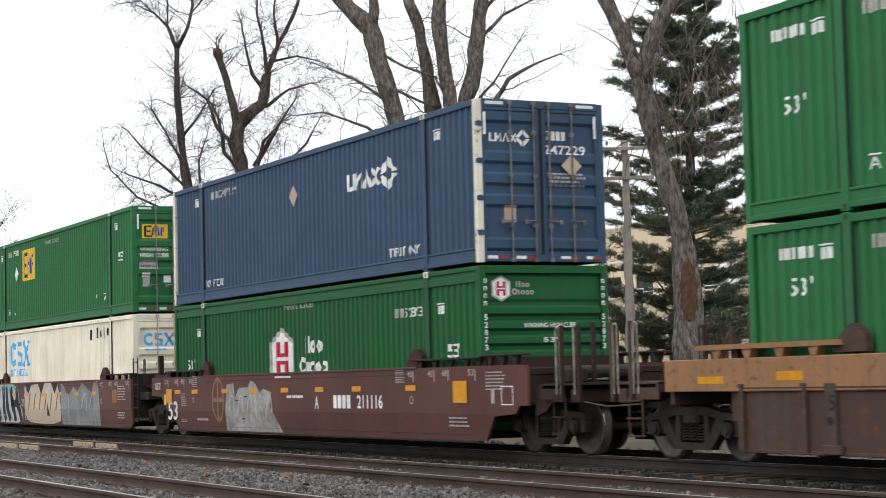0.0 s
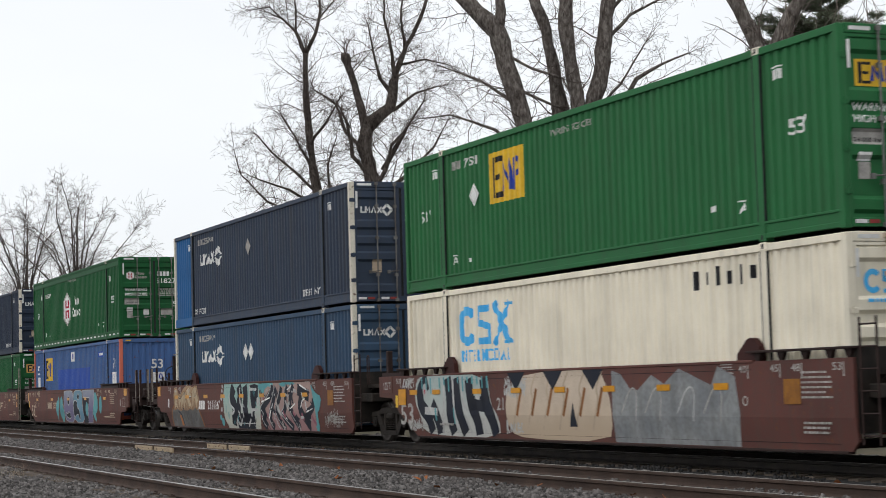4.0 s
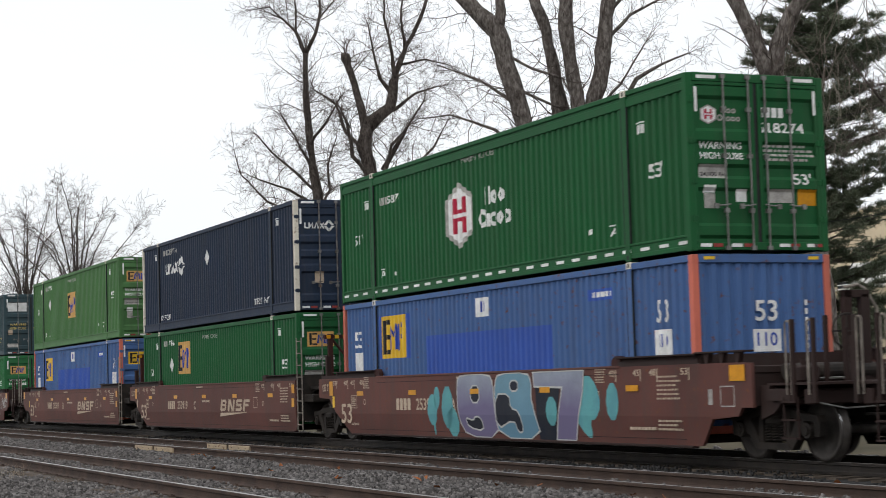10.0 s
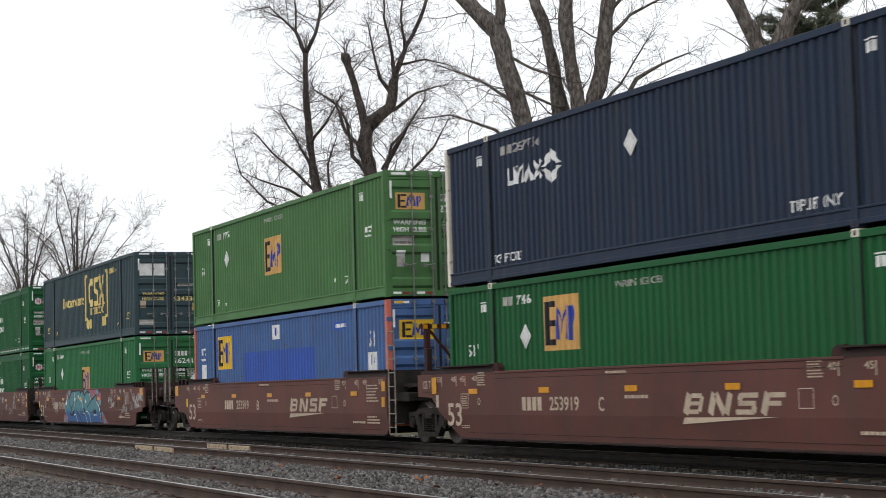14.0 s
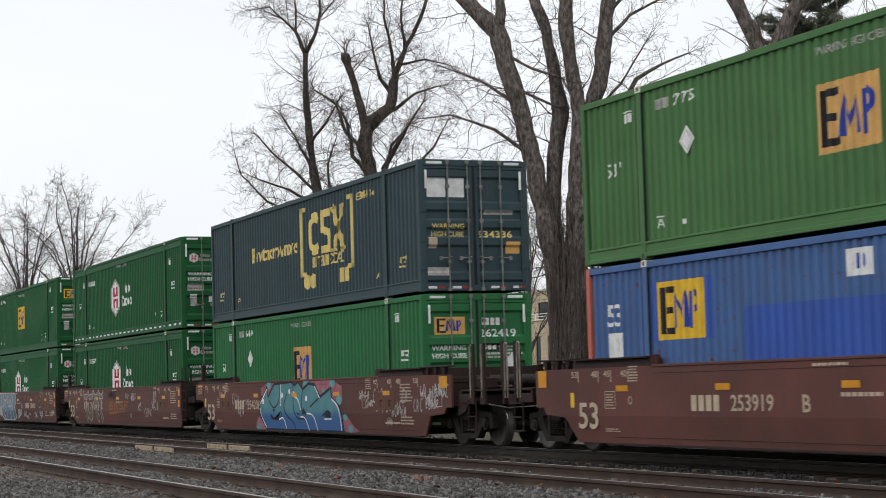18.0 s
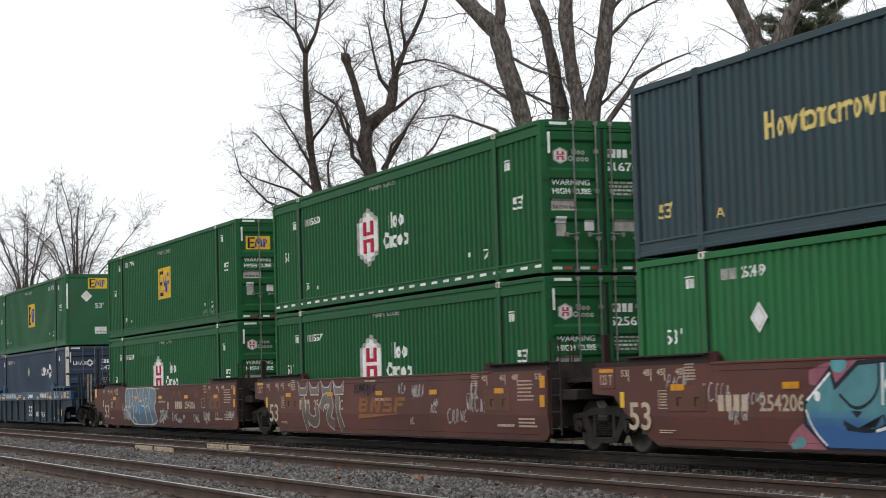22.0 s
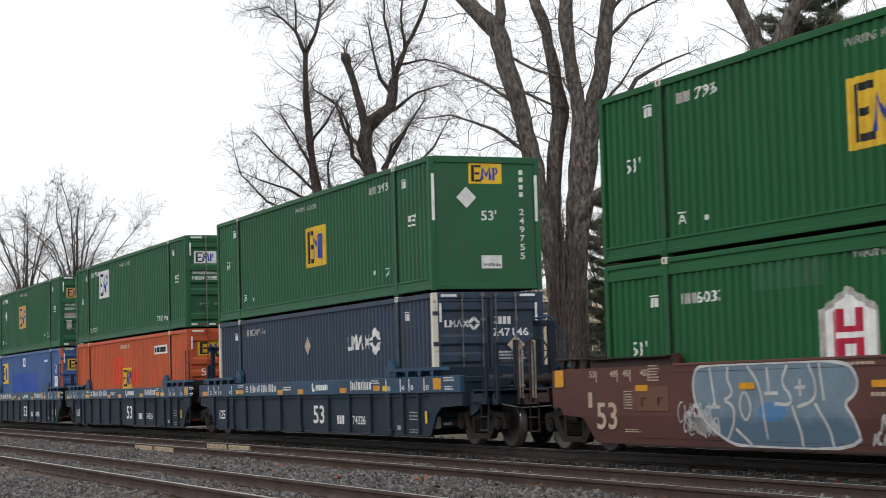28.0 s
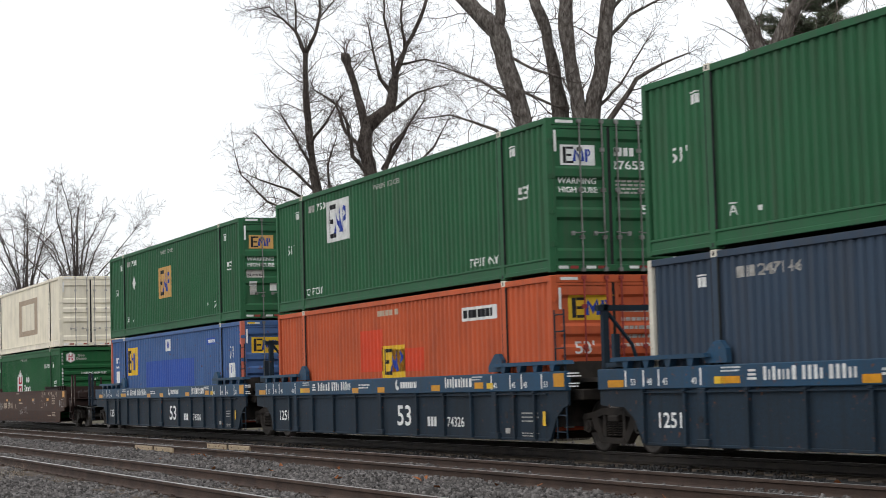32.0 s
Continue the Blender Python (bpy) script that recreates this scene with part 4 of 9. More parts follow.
def chevron_box(unit, upper, body, number, rng_seed, label, logo_x=-4.0, dia=(-0.2,), dia_tone=WHITE, rear_tint=None):
    rng = random.Random(rng_seed)
    c = container("shipping_container", body, label, "stacked 53-foot containers", "door", POST_WHITE, seed=rng_seed, rear_tint=rear_tint, interior_rail=body, rod=ROD_DULL)
    chevron_logo(c, logo_x, 1.97)
    for x in dia:
        diamond(c, x, 2.0, tone=dia_tone)
    on_side(Flat().blocks(-5.2, 2.51, 0.52, 0.17, 4), "owner_code", GREY_WHITE, c)
    on_side(Flat().text(number, -4.25, 2.51, 1.15, 0.18), "serial_number", GREY_WHITE, c)
    on_side(Flat().text("TOP LIFT ONLY", 5.05, 0.44, 1.25, 0.17).text("TOP LIFT ONLY", -5.2, 0.44, 1.25, 0.17), "lifting_note", WHITE, c)
    q = Flat()
    for x in (-6.47, 6.47):
        q.rect(x, 2.53, 0.26, 0.022).blocks(x, 2.42, 0.26, 0.15, 3)
    on_side(q, "lifting_mark", WHITE, c)
    chevron_logo(c, -0.60, 2.22, 0.82, 0.33, False, END)
    on_end(Flat().blocks(0.34, 2.28, 0.42, 0.16, 4), "owner_code", WHITE, c, END)
    on_end(Flat().text(number, 0.52, 2.03, 0.86, 0.17), "serial_number", WHITE, c, END)
    on_end(Flat().bars(0.55, 1.50, 0.80, 0.28, 4, rng, 0.55), "small_print", GREY_WHITE, c, END)
    on_end(Flat().rect(-0.62, 0.88, 0.24, 0.30), "worn_sticker", BEIGE_MARK, c, END)
    diamond(c, 0.62, 1.75, 0.42, 0.40, BEIGE_MARK if rng_seed % 2 else GREY_WHITE, False, END)
    return load(c, unit, upper)


def blue_square_mark_box(unit, rng_seed, label, front="door"):
    rng = random.Random(rng_seed)
    c = container("shipping_container", BLUE, label, "stacked 53-foot containers", front, SALMON, seed=rng_seed, top_white=True)
    on_side(Flat().rect(-4.88, 2.03, 1.95, 0.98), "logo_ground", BLUE_PATCH, c, lift=0.001)
    square_mark_logo(c, -4.95, 2.03, YELLOW, 1.45, 0.95)
    on_side(Flat().rect(-0.05, 1.52, 6.1, 0.92), "fresh_paint_patch", BLUE_PATCH, c, label="fresh darker blue paint patch")
    on_side(Flat().rect(-0.12, 2.45, 0.56, 0.38).rect(7.02, 1.52, 0.50, 0.42).rect(-7.1, 1.52, 0.50, 0.42), "white_label", WHITE, c)
    for x, z in ((-0.12, 2.46), (7.02, 1.55)):
        on_side(Flat().text("110", x, z, 0.34, 0.22), "height_mark", LOGO_BLUE, c, lift=0.006)
    on_side(Flat().text("53", 7.02, 2.03, 0.44, 0.38).text("53", -7.15, 2.03, 0.44, 0.38), "length_mark", WHITE, c)
    on_side(Flat().rect(4.9, 2.42, 0.9, 0.20), "number_patch", BLUE_PATCH, c)
    on_side(Flat().bars(4.95, 2.42, 0.72, 0.10, 1, rng, 0.9), "number_bar", WHITE, c, lift=0.006)
    e = LONG / 2 - 0.03
    if front == "waved":
        on_end(Flat().text("53", 0.06, 1.98, 0.42, 0.34), "length_mark", WHITE, c, e + 0.003)
        on_end(Flat().rect(0.06, 1.50, 0.52, 0.36), "white_label", WHITE, c, e + 0.003)
        on_end(Flat().text("110", 0.06, 1.52, 0.38, 0.22), "height_mark", LOGO_BLUE, c, e + 0.006)
        q = Flat()
        for k in range(8):
            q.rect(0.82, 2.1 - 0.14 * k, 0.05, 0.09)
        on_end(q, "serial_bar", WHITE, c, e + 0.003)
    else:
        square_mark_logo(c, -0.55, 2.20, YELLOW, 0.85, 0.44, False, END)
        end_print(c, rng, WHITE, "code", "", warn=False, stickers=False)
    on_end(Flat().rect(-0.98, 2.82, 0.20, 0.05).rect(0.98, 2.82, 0.20, 0.05), "hazard_tape", YELLOW, c, LONG / 2 + 0.003)
    return load(c, unit, False)


def block_mark(x, z, w, h, put, tone):
    """Three heavy plain shapes: an open ring, a zigzag and a saltire."""
    q = Flat()
    q.ring(x - 0.32 * w, z, h / 2, h * 0.27, 42, 318, 16, 0.36 * w / h)
    q.stroke([(x + 0.12 * w, z + 0.40 * h), (x - 0.10 * w, z + 0.40 * h), (x - 0.10 * w, z + 0.06 * h), (x + 0.10 * w, z - 0.06 * h), (x + 0.10 * w, z - 0.40 * h), (x - 0.12 * w, z - 0.40 * h)], 0.17 * h)
    q.stroke([(x + 0.20 * w, z + h / 2), (x + 0.48 * w, z - h / 2)], 0.24 * h).stroke([(x + 0.20 * w, z - h / 2), (x + 0.48 * w, z + h / 2)], 0.16 * h)
    q.rect(x + 0.22 * w, z + 0.46 * h, 0.14 * w, 0.07 * h).rect(x + 0.46 * w, z - 0.46 * h, 0.14 * w, 0.07 * h).rect(x + 0.46 * w, z + 0.46 * h, 0.12 * w, 0.07 * h).rect(x + 0.22 * w, z - 0.46 * h, 0.12 * w, 0.07 * h)
    put(q, tone)


GREY_SCUFF = surface("scuffed_grey_paint", (0.17, 0.19, 0.17), (0.06, 0.12, 0.08), 0.7, scale=7, dirt_amount=0.4)


def make_load():
    # first car of the clip: two green boxes
    for up, num in ((True, "601148"), (False, "64726")):
        c = container("shipping_container", GREEN, "green corrugated steel shipping container with white markings", "stacked 53-foot containers", "door", seed=3 + up, top_white=False)
        side_words(c, WHITE, num, 1.50 if up else 2.02, rng=random.Random(5))
        on_side(Flat().bars(-7.0, 2.46, 0.9, 0.17, 1, random.Random(6), 0.9), "number_bar", WHITE, c)
        square_mark_logo(c, -0.15, 1.56, YELLOW)
        load(c, 0, up)
    # second: green box with a closed front end below a navy box
    hexagon_box(1, False, "52873", 11, "deep green container with a ribbed closed end, lower in stack", "ribbed")
    chevron_box(1, True, NAVY_BLUE, "247229", 13, "navy blue container with worn white corner posts, on top", logo_x=3.65, dia=(-0.25,), dia_tone=BEIGE_MARK)
    # third: cream box below a green one
    c = container("shipping_container", CREAM, "grimy cream-white container with sky-blue logo, lower in stack", "stacked 53-foot containers", "door", seed=21, top_white=False, rod=BEIGE_MARK)
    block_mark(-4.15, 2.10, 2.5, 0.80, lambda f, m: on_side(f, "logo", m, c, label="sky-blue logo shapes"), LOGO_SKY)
    on_side(Flat().text("INTERMODAL", -4.15, 1.50, 2.4, 0.24), "lettering", LOGO_SKY, c)
    block_mark(-0.56, 2.20, 0.86, 0.34, lambda f, m: on_end(f, "logo", m, c, END + 0.002), LOGO_SKY)
    on_end(Flat().bars(-0.56, 1.93, 0.8, 0.08, 1, random.Random(2)), "small_print", LOGO_SKY, c, END + 0.002)
    q = Flat()
    for k in range(6):
        q.rect(4.0 + 0.33 * k, 2.45 + (k % 3) * 0.02, 0.11, 0.20 if k % 2 else 0.30)
    on_side(q, "faded_number_bar", BLACK, c)
    load(c, 2, False)
    square_mark_box(2, True, GREEN, "275581", YELLOW, -2.9, 2.03, -4.4, "green container with yellow square badge and shut doors, on top", rng_seed=23)
    # fourth: two navy boxes
    chevron_box(3, False, NAVY_BLUE, "259959", 31, "navy blue container with a white diamond logo, lower in stack", dia=(-0.62, -0.12))
    chevron_box(3, True, NAVY_FADED, "255940", 32, "dark navy container with one light blue end, on top", rear_tint=SKY_BLUE, dia_tone=GREY_WHITE)
    # fifth: blue box with salmon posts below a deep green one
    blue_square_mark_box(4, 41, "blue container with salmon-red end posts and fresh paint patch", "waved")
    hexagon_box(4, True, "518274", 42, "deep green container with white hexagon logo and shut doors", tape=True)
    # sixth
    square_mark_box(5, False, GREEN_DEEP, "275486", GOLD, -3.05, 2.0, -4.5, "deep green container with a gold square badge, lower in stack", rng_seed=51)
    chevron_box(5, True, NAVY, "267756", 52, "dark navy container with white corner posts and white logo")
    # seventh
    blue_square_mark_box(6, 61, "blue container with salmon-red corner posts and shut doors")
    square_mark_box(6, True, GREEN_PALE, "271775", GOLD, -0.22, 1.59, -4.5, "faded light green container with a gold badge, on top", rng_seed=62)
    # eighth: green below a slate one
    square_mark_box(7, False, GREEN_PALE if False else GREEN, "262419", GOLD, -0.05, 1.50, -4.45, "green container with gold badge and white placard, lower in stack", rng_seed=70)
    c = container("shipping_container", STEEL_NAVY, "slate-blue container with a large yellow bracketed logo, on top", "stacked 53-foot containers", "door", seed=71, top_white=False, interior_rail=STEEL_NAVY)
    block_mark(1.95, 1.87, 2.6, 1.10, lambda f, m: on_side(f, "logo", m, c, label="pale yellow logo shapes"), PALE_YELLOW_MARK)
    on_side(Flat().text("INTERMODAL", 2.05, 1.16, 2.3, 0.27), "lettering", PALE_YELLOW_MARK, c)
    q = Flat()
    q.rect(0.07, 1.72, 0.12, 1.75).rect(0.2, 2.54, 0.34, 0.11).rect(0.2, 0.90, 0.34, 0.11)
    q.rect(3.81, 1.72, 0.12, 1.75).rect(3.68, 2.54, 0.34, 0.11).rect(3.68, 0.90, 0.34, 0.11)
    on_side(q, "logo_bracket", PALE_YELLOW_MARK, c)
    on_side(Flat().ring(0.46, 0.70, 0.20, 0.0, n=14).ring(0.92, 0.70, 0.20, 0.0, n=14).rect(3.0, 0.72, 0.26, 0.34).rect(3.42, 0.72, 0.26, 0.34), "logo_dot", PALE_YELLOW_MARK, c)
    on_side(Flat().text("How tomorrow moves", -2.18, 1.70, 3.85, 0.42), "slogan", PALE_YELLOW_MARK, c)
    on_side(Flat().text("53'", 7.0, 0.74, 0.45, 0.25).text("53'", -7.1, 0.74, 0.45, 0.25).text("634336", 4.75, 2.48, 1.2, 0.19).text("A", 5.45, 0.55, 0.17, 0.15).text("A", -5.45, 0.55, 0.17, 0.15), "side_number", PALE_YELLOW_MARK, c)
    on_end(Flat().rect(-0.86, 2.28, 0.44, 0.42).rect(-0.40, 2.28, 0.40, 0.42), "white_patch", WHITE, c, END)
    on_end(Flat().text("WARNING", -0.62, 1.44, 0.76, 0.11).text("HIGH CUBE", -0.62, 1.27, 0.76, 0.11).text("634336", 0.5, 1.27, 0.84, 0.15), "warning", PALE_YELLOW_MARK, c, END)
    on_end(Flat().rect(0.60, 1.75, 0.70, 0.10), "white_strip", GREY_WHITE, c, END)
    on_end(Flat().rect(0.92, 0.98, 0.34, 0.26), "gold_sticker", GOLD, c, END)
    on_end(Flat().rect(-0.98, 1.08, 0.20, 0.24), "worn_sticker", BEIGE_MARK, c, END)
    on_end(Flat().rect(-0.86, 0.46, 0.52, 0.18), "weight_sticker", GREY_WHITE, c, END)
    load(c, 7, True)
    # ninth and tenth
    hexagon_box(8, False, "525677", 81, "deep green container with a white hexagon logo, lower in stack")
    hexagon_box(8, True, "516704", 82, "deep green container with a row of white reflective tapes", tape=True)
    hexagon_box(9, False, "640337", 91, "deep green container with a dull repainted patch, lower in stack")
    on_side(Flat().rect(-2.55, 2.42, 1.9, 0.46), "faded_patch", GREEN_DARK, MOVING[-1][0], lift=0.005, label="dull painted-over patch")
    square_mark_box(9, True, GREEN_DEEP, "272936", YELLOW, -0.15, 1.56, None, "green container with a yellow badge and shut doors, on top", rng_seed=92)
    for k in range(9):
        on_side(Flat().rect(4.35 + 0.17 * k, 0.36 + 0.03 * (k % 3), 0.13, 0.10 + 0.02 * (k % 2)), "scuff", GREY_SCUFF, MOVING[-1][0], label="grey scuff")
    # the blue cars
    chevron_box(10, False, NAVY_GREY, "247146", 101, "navy blue container with a white diamond logo, lower in stack", logo_x=3.8, dia=(-0.16,), dia_tone=BEIGE_MARK)
    c = square_mark_box(10, True, GREEN_DARK, "249755", YELLOW, 0.6, 1.55, None, "dark green container with a smooth closed front end, on top", "smooth", rng_seed=103)
    x = LONG / 2 - 0.03
    square_mark_logo(c, 0.02, 2.52, YELLOW, 0.78, 0.44, False, x)
    diamond(c, -0.44, 2.00, 0.46, 0.46, WHITE, False, x)
    on_end(Flat().text("53'", 0.08, 1.62, 0.36, 0.22), "length_mark", WHITE, c, x + 0.003)
    on_end(Flat().rect(0.12, 0.62, 0.48, 0.28), "weight_sticker", WHITE, c, x + 0.003)
    on_end(Flat().text("24,000 lbs", 0.12, 0.56, 0.42, 0.08), "weight_print", BLACK, c, x + 0.005)
    q = Flat()
    for k, ch in enumerate("249755"):
        q.text(ch, 0.86, 1.70 - 0.19 * k, 0.11, 0.14)
    for k in range(4):
        q.rect(0.86, 2.56 - 0.16 * k, 0.09, 0.10)
    on_end(q, "serial_number", WHITE, c, x + 0.003)
    on_end(Flat().rect(-1.22, 2.0, 0.07, 1.0).rect(1.20, 2.0, 0.07, 1.0), "white_strip", WHITE, c, LONG / 2 + 0.003)
    rng = random.Random(8)
    c = container("shipping_container", ORANGE, "orange container with yellow badge on a fresh red patch", "stacked 53-foot containers", "door", seed=111, rod=RED_TAPE)
    on_side(Flat().rect(-1.3, 1.75, 1.4, 0.95).rect(0.9, 1.50, 1.9, 0.50), "fresh_paint_patch", ORANGE_PATCH, c)
    square_mark_logo(c, 0.06, 1.48, YELLOW, 1.4, 0.72)
    on_side(Flat().rect(4.75, 2.34, 1.75, 0.28), "number_patch", WHITE, c)
    on_side(Flat().bars(4.75, 2.34, 1.5, 0.18, 1, rng, 0.9), "number_bar", BLACK, c, lift=0.006)
    on_side(Flat().bars(-0.12, 2.58, 1.5, 0.14, 1, rng, 0.9), "faded_word", BEIGE_MARK, c)
    square_mark_logo(c, -0.45, 2.28, YELLOW, 0.95, 0.46, False, END)
    on_end(Flat().text("53'", -0.62, 1.55, 0.42, 0.24), "length_mark", WHITE, c, END)
    on_end(Flat().bars(0.62, 1.9, 0.9, 0.8, 5, rng, 0.4), "small_print", GREY_WHITE, c, END)
    load(c, 11, False)
    square_mark_box(11, True, GREEN_DARK, "276530", WHITE, -3.4, 2.05, None, "green container with a white square badge and shut doors", lift=True, rng_seed=112)
    blue_square_mark_box(12, 121, "blue container with a yellow badge, lower in the stack")
    square_mark_box(12, True, GREEN_DARK, "270331", GOLD, -0.4, 1.58, -4.5, "green container with a gold badge and shut doors, on top", rng_seed=122)
    hexagon_box(13, False, "519920", 131, "deep green container with a hexagon logo, lower in the stack", "ribbed")
    c = container("shipping_container", CREAM, "cream-white container with a stained square patch, on top", "stacked 53-foot containers", "door", seed=133, top_white=False, rod=GREY_WHITE)
    on_side(Flat().rect(1.0, 1.5, 4.4, 1.6), "stained_patch", BEIGE_MARK, c, label="stained beige square where a logo was")
    on_side(Flat().rect(1.0, 1.5, 3.1, 1.15), "pale_square", CREAM, c, lift=0.006)
    load(c, 13, True)


make_load()


# ---- well cars ----
GUIDE_RED = paint("dark_red_guide_paint", (0.048, 0.016, 0.014), 0.6, streak=0.4, dirt_amount=0.4)
WHEEL_R, BASE = 0.46, 0.89
TURNING = []


def wheelset():
    s = Shape().cyl((0, -1.02, 0), (0, 1.02, 0), 0.082, 10)
    n = 28
    for sgn in (-1, 1):
        y = sgn * 0.755
        ring = [(0.10, 0.09), (0.13, 0.05), (0.36, 0.02), (0.40, 0.065), (WHEEL_R, 0.060), (WHEEL_R + 0.004, -0.045), (WHEEL_R + 0.028, -0.055), (WHEEL_R + 0.028, -0.085), (0.40, -0.085), (0.36, -0.02), (0.13, -0.05), (0.10, -0.09)]
        k = len(ring)
        vs = [(r * math.cos(a), y + sgn * o, r * math.sin(a)) for r, o in ring for a in [2 * math.pi * i / n for i in range(n)]]
        s.add(vs, [(j * n + i, j * n + (i + 1) % n, (j + 1) * n + (i + 1) % n, (j + 1) * n + i) for j in range(k - 1) for i in range(n)])
    return s


def tread(sgn):
    s = Shape()
    n = 28
    for sgn in (sgn,):
        vs = [(WHEEL_R * 1.002 * math.cos(a), sgn * (0.755 + o), WHEEL_R * 1.002 * math.sin(a)) for o in (-0.035, 0.052) for a in [2 * math.pi * i / n for i in range(n)]]
        s.add(vs, [(i, (i + 1) % n, n + (i + 1) % n, n + i) for i in range(n)])
    return s


def side_frame(y):
    """Cast three-piece truck frame: a bowed top, sloping arms, a window with springs, pedestal jaws."""
    top = [(-1.18, 0.56), (-1.12, 0.66), (-0.72, 0.70), (-0.40, 0.78), (0.40, 0.78), (0.72, 0.70), (1.12, 0.66), (1.18, 0.56)]
    low = [(1.16, 0.46), (1.04, 0.40), (0.98, 0.52), (0.80, 0.52), (0.62, 0.42), (0.40, 0.18), (-0.40, 0.18), (-0.62, 0.42), (-0.80, 0.52), (-0.98, 0.52), (-1.04, 0.40), (-1.16, 0.46)]
    s = Shape()
    s.prism([(-0.38, 0.66), (-0.42, 0.78), (0.42, 0.78), (0.38, 0.66)], y - 0.07, y + 0.07)
    for k in (-1, 1):
        s.prism([(k * 0.38, 0.66), (k * 0.42, 0.78), (k * 0.72, 0.71), (k * 1.12, 0.68), (k * 1.18, 0.58), (k * 0.80, 0.60), (k * 0.60, 0.62)][::k], y - 0.07, y + 0.07)
        s.prism([(k * 0.60, 0.62), (k * 0.80, 0.60), (k * 0.76, 0.48), (k * 0.46, 0.17), (k * 0.36, 0.26)][::k], y - 0.07, y + 0.07)
        s.prism([(k * 0.30, 0.26), (k * 0.30, 0.68), (k * 0.40, 0.68), (k * 0.42, 0.26)][::k], y - 0.06, y + 0.06)
        s.prism([(k * 1.02, 0.36), (k * 1.02, 0.60), (k * 1.17, 0.60), (k * 1.15, 0.38)][::k], y - 0.055, y + 0.055)
        s.prism([(k * 0.62, 0.38), (k * 0.66, 0.58), (k * 0.78, 0.58), (k * 0.76, 0.40)][::k], y - 0.055, y + 0.055)
    s.prism([(-0.46, 0.17), (-0.36, 0.27), (0.36, 0.27), (0.46, 0.17)], y - 0.085, y + 0.085)
    return s


def spring(y):
    s = Shape()
    for x in (0.0,):
        pts = [(x + 0.068 * math.cos(a), y + 0.068 * math.sin(a), 0.28 + 0.245 * a / (12 * math.pi)) for a in [math.pi * i / 4 for i in range(49)]]
        s.tube(pts, 0.015, 4, False)
    return s


def truck(parent, x, name="truck"):
    """Two wheelsets in a cast frame; the bolster carries the rest."""
    bol = part(name, kept("bolster", lambda: Shape().box(-0.20, 0.20, -1.10, 1.10, 0.53, 0.66, 0.03).box(-0.34, 0.34, -0.36, 0.36, 0.60, 0.78, 0.03)), TRUCK_STEEL, parent, "greasy cast-steel two-axle truck", pose(x, 0, 0))
    for sgn in (-1, 1):
        part("side_frame", kept("side_frame_%d" % sgn, lambda: side_frame(sgn * 1.0)), TRUCK_STEEL, bol)
        for k in (-0.19, 0.0, 0.19):
            part("spring", kept("spring_%d" % sgn, lambda: spring(sgn * 1.0), True), TRUCK_STEEL, bol, "", pose(k, 0, 0))
        for k in (-1, 1):
            part("bearing_cap", kept("bearing_%d" % sgn, lambda: Shape().cyl((0, sgn * 0.93, 0), (0, sgn * 1.10, 0), 0.115, 14).cyl((0, sgn * 1.09, 0), (0, sgn * 1.125, 0), 0.07, 8)), DARK_STEEL, bol, "", pose(k * BASE, 0, WHEEL_R))
    part("brake_beam", kept("brake_beam", lambda: Shape().box(-0.44, -0.37, -0.85, 0.85, 0.34, 0.44).box(0.37, 0.44, -0.85, 0.85, 0.34, 0.44)), DARK_STEEL, bol)
    for k in (-1, 1):
        w = part("wheelset", kept("wheelset", wheelset, True), WHEEL_STEEL, bol, "steel wheelset with bright treads")
        TURNING.append((w, k * BASE))
        for sgn in (-1, 1):
            TURNING.append((part("tread", kept("tread_%d" % sgn, lambda: tread(sgn)), TREAD, bol), k * BASE))
    return bol


def box_guide(sgn):
    return Shape().prism([(-0.36, 1.48), (-0.34, 1.60), (-0.08, 1.80), (0.0, 1.83), (0.12, 1.82), (0.27, 1.70), (0.30, 1.48)], sgn * 1.36 - 0.045, sgn * 1.36 + 0.045)


def floor_beam():
    return Shape().box(-0.12, 0.12, -1.36, 1.36, 0.20, 0.31, 0.01)


def bevel_y(z):
    return 1.445 if z >= 0.66 else 1.445 - 0.055 * (0.66 - z) / 0.47


def side_sheet(columns, sgn):
    """A side of the well: columns of (x, foot, top); the lower part leans in."""
    s = Shape()
    rows = []
    for x, lo, hi in columns:
        mid = min(max(0.66, lo + 0.01), hi - 0.01)
        rows.append([(x, -sgn * -bevel_y(z), z) for z in (lo, mid, hi)] + [(x, sgn * (bevel_y(z) - 0.05), z) for z in (lo, mid, hi)])
    n = len(rows)
    s.add([p for r in rows for p in r], [q for i in range(n - 1) for b in (6 * i,) for q in (
        (b, b + 1, b + 7, b + 6), (b + 1, b + 2, b + 8, b + 7), (b + 3, b + 9, b + 10, b + 4), (b + 4, b + 10, b + 11, b + 5), (b + 2, b + 5, b + 11, b + 8), (b, b + 6, b + 9, b + 3))]
        + [(0, 3, 4, 1), (1, 4, 5, 2), (6 * n - 6, 6 * n - 5, 6 * n - 2, 6 * n - 3), (6 * n - 5, 6 * n - 4, 6 * n - 1, 6 * n - 2)])
    return s


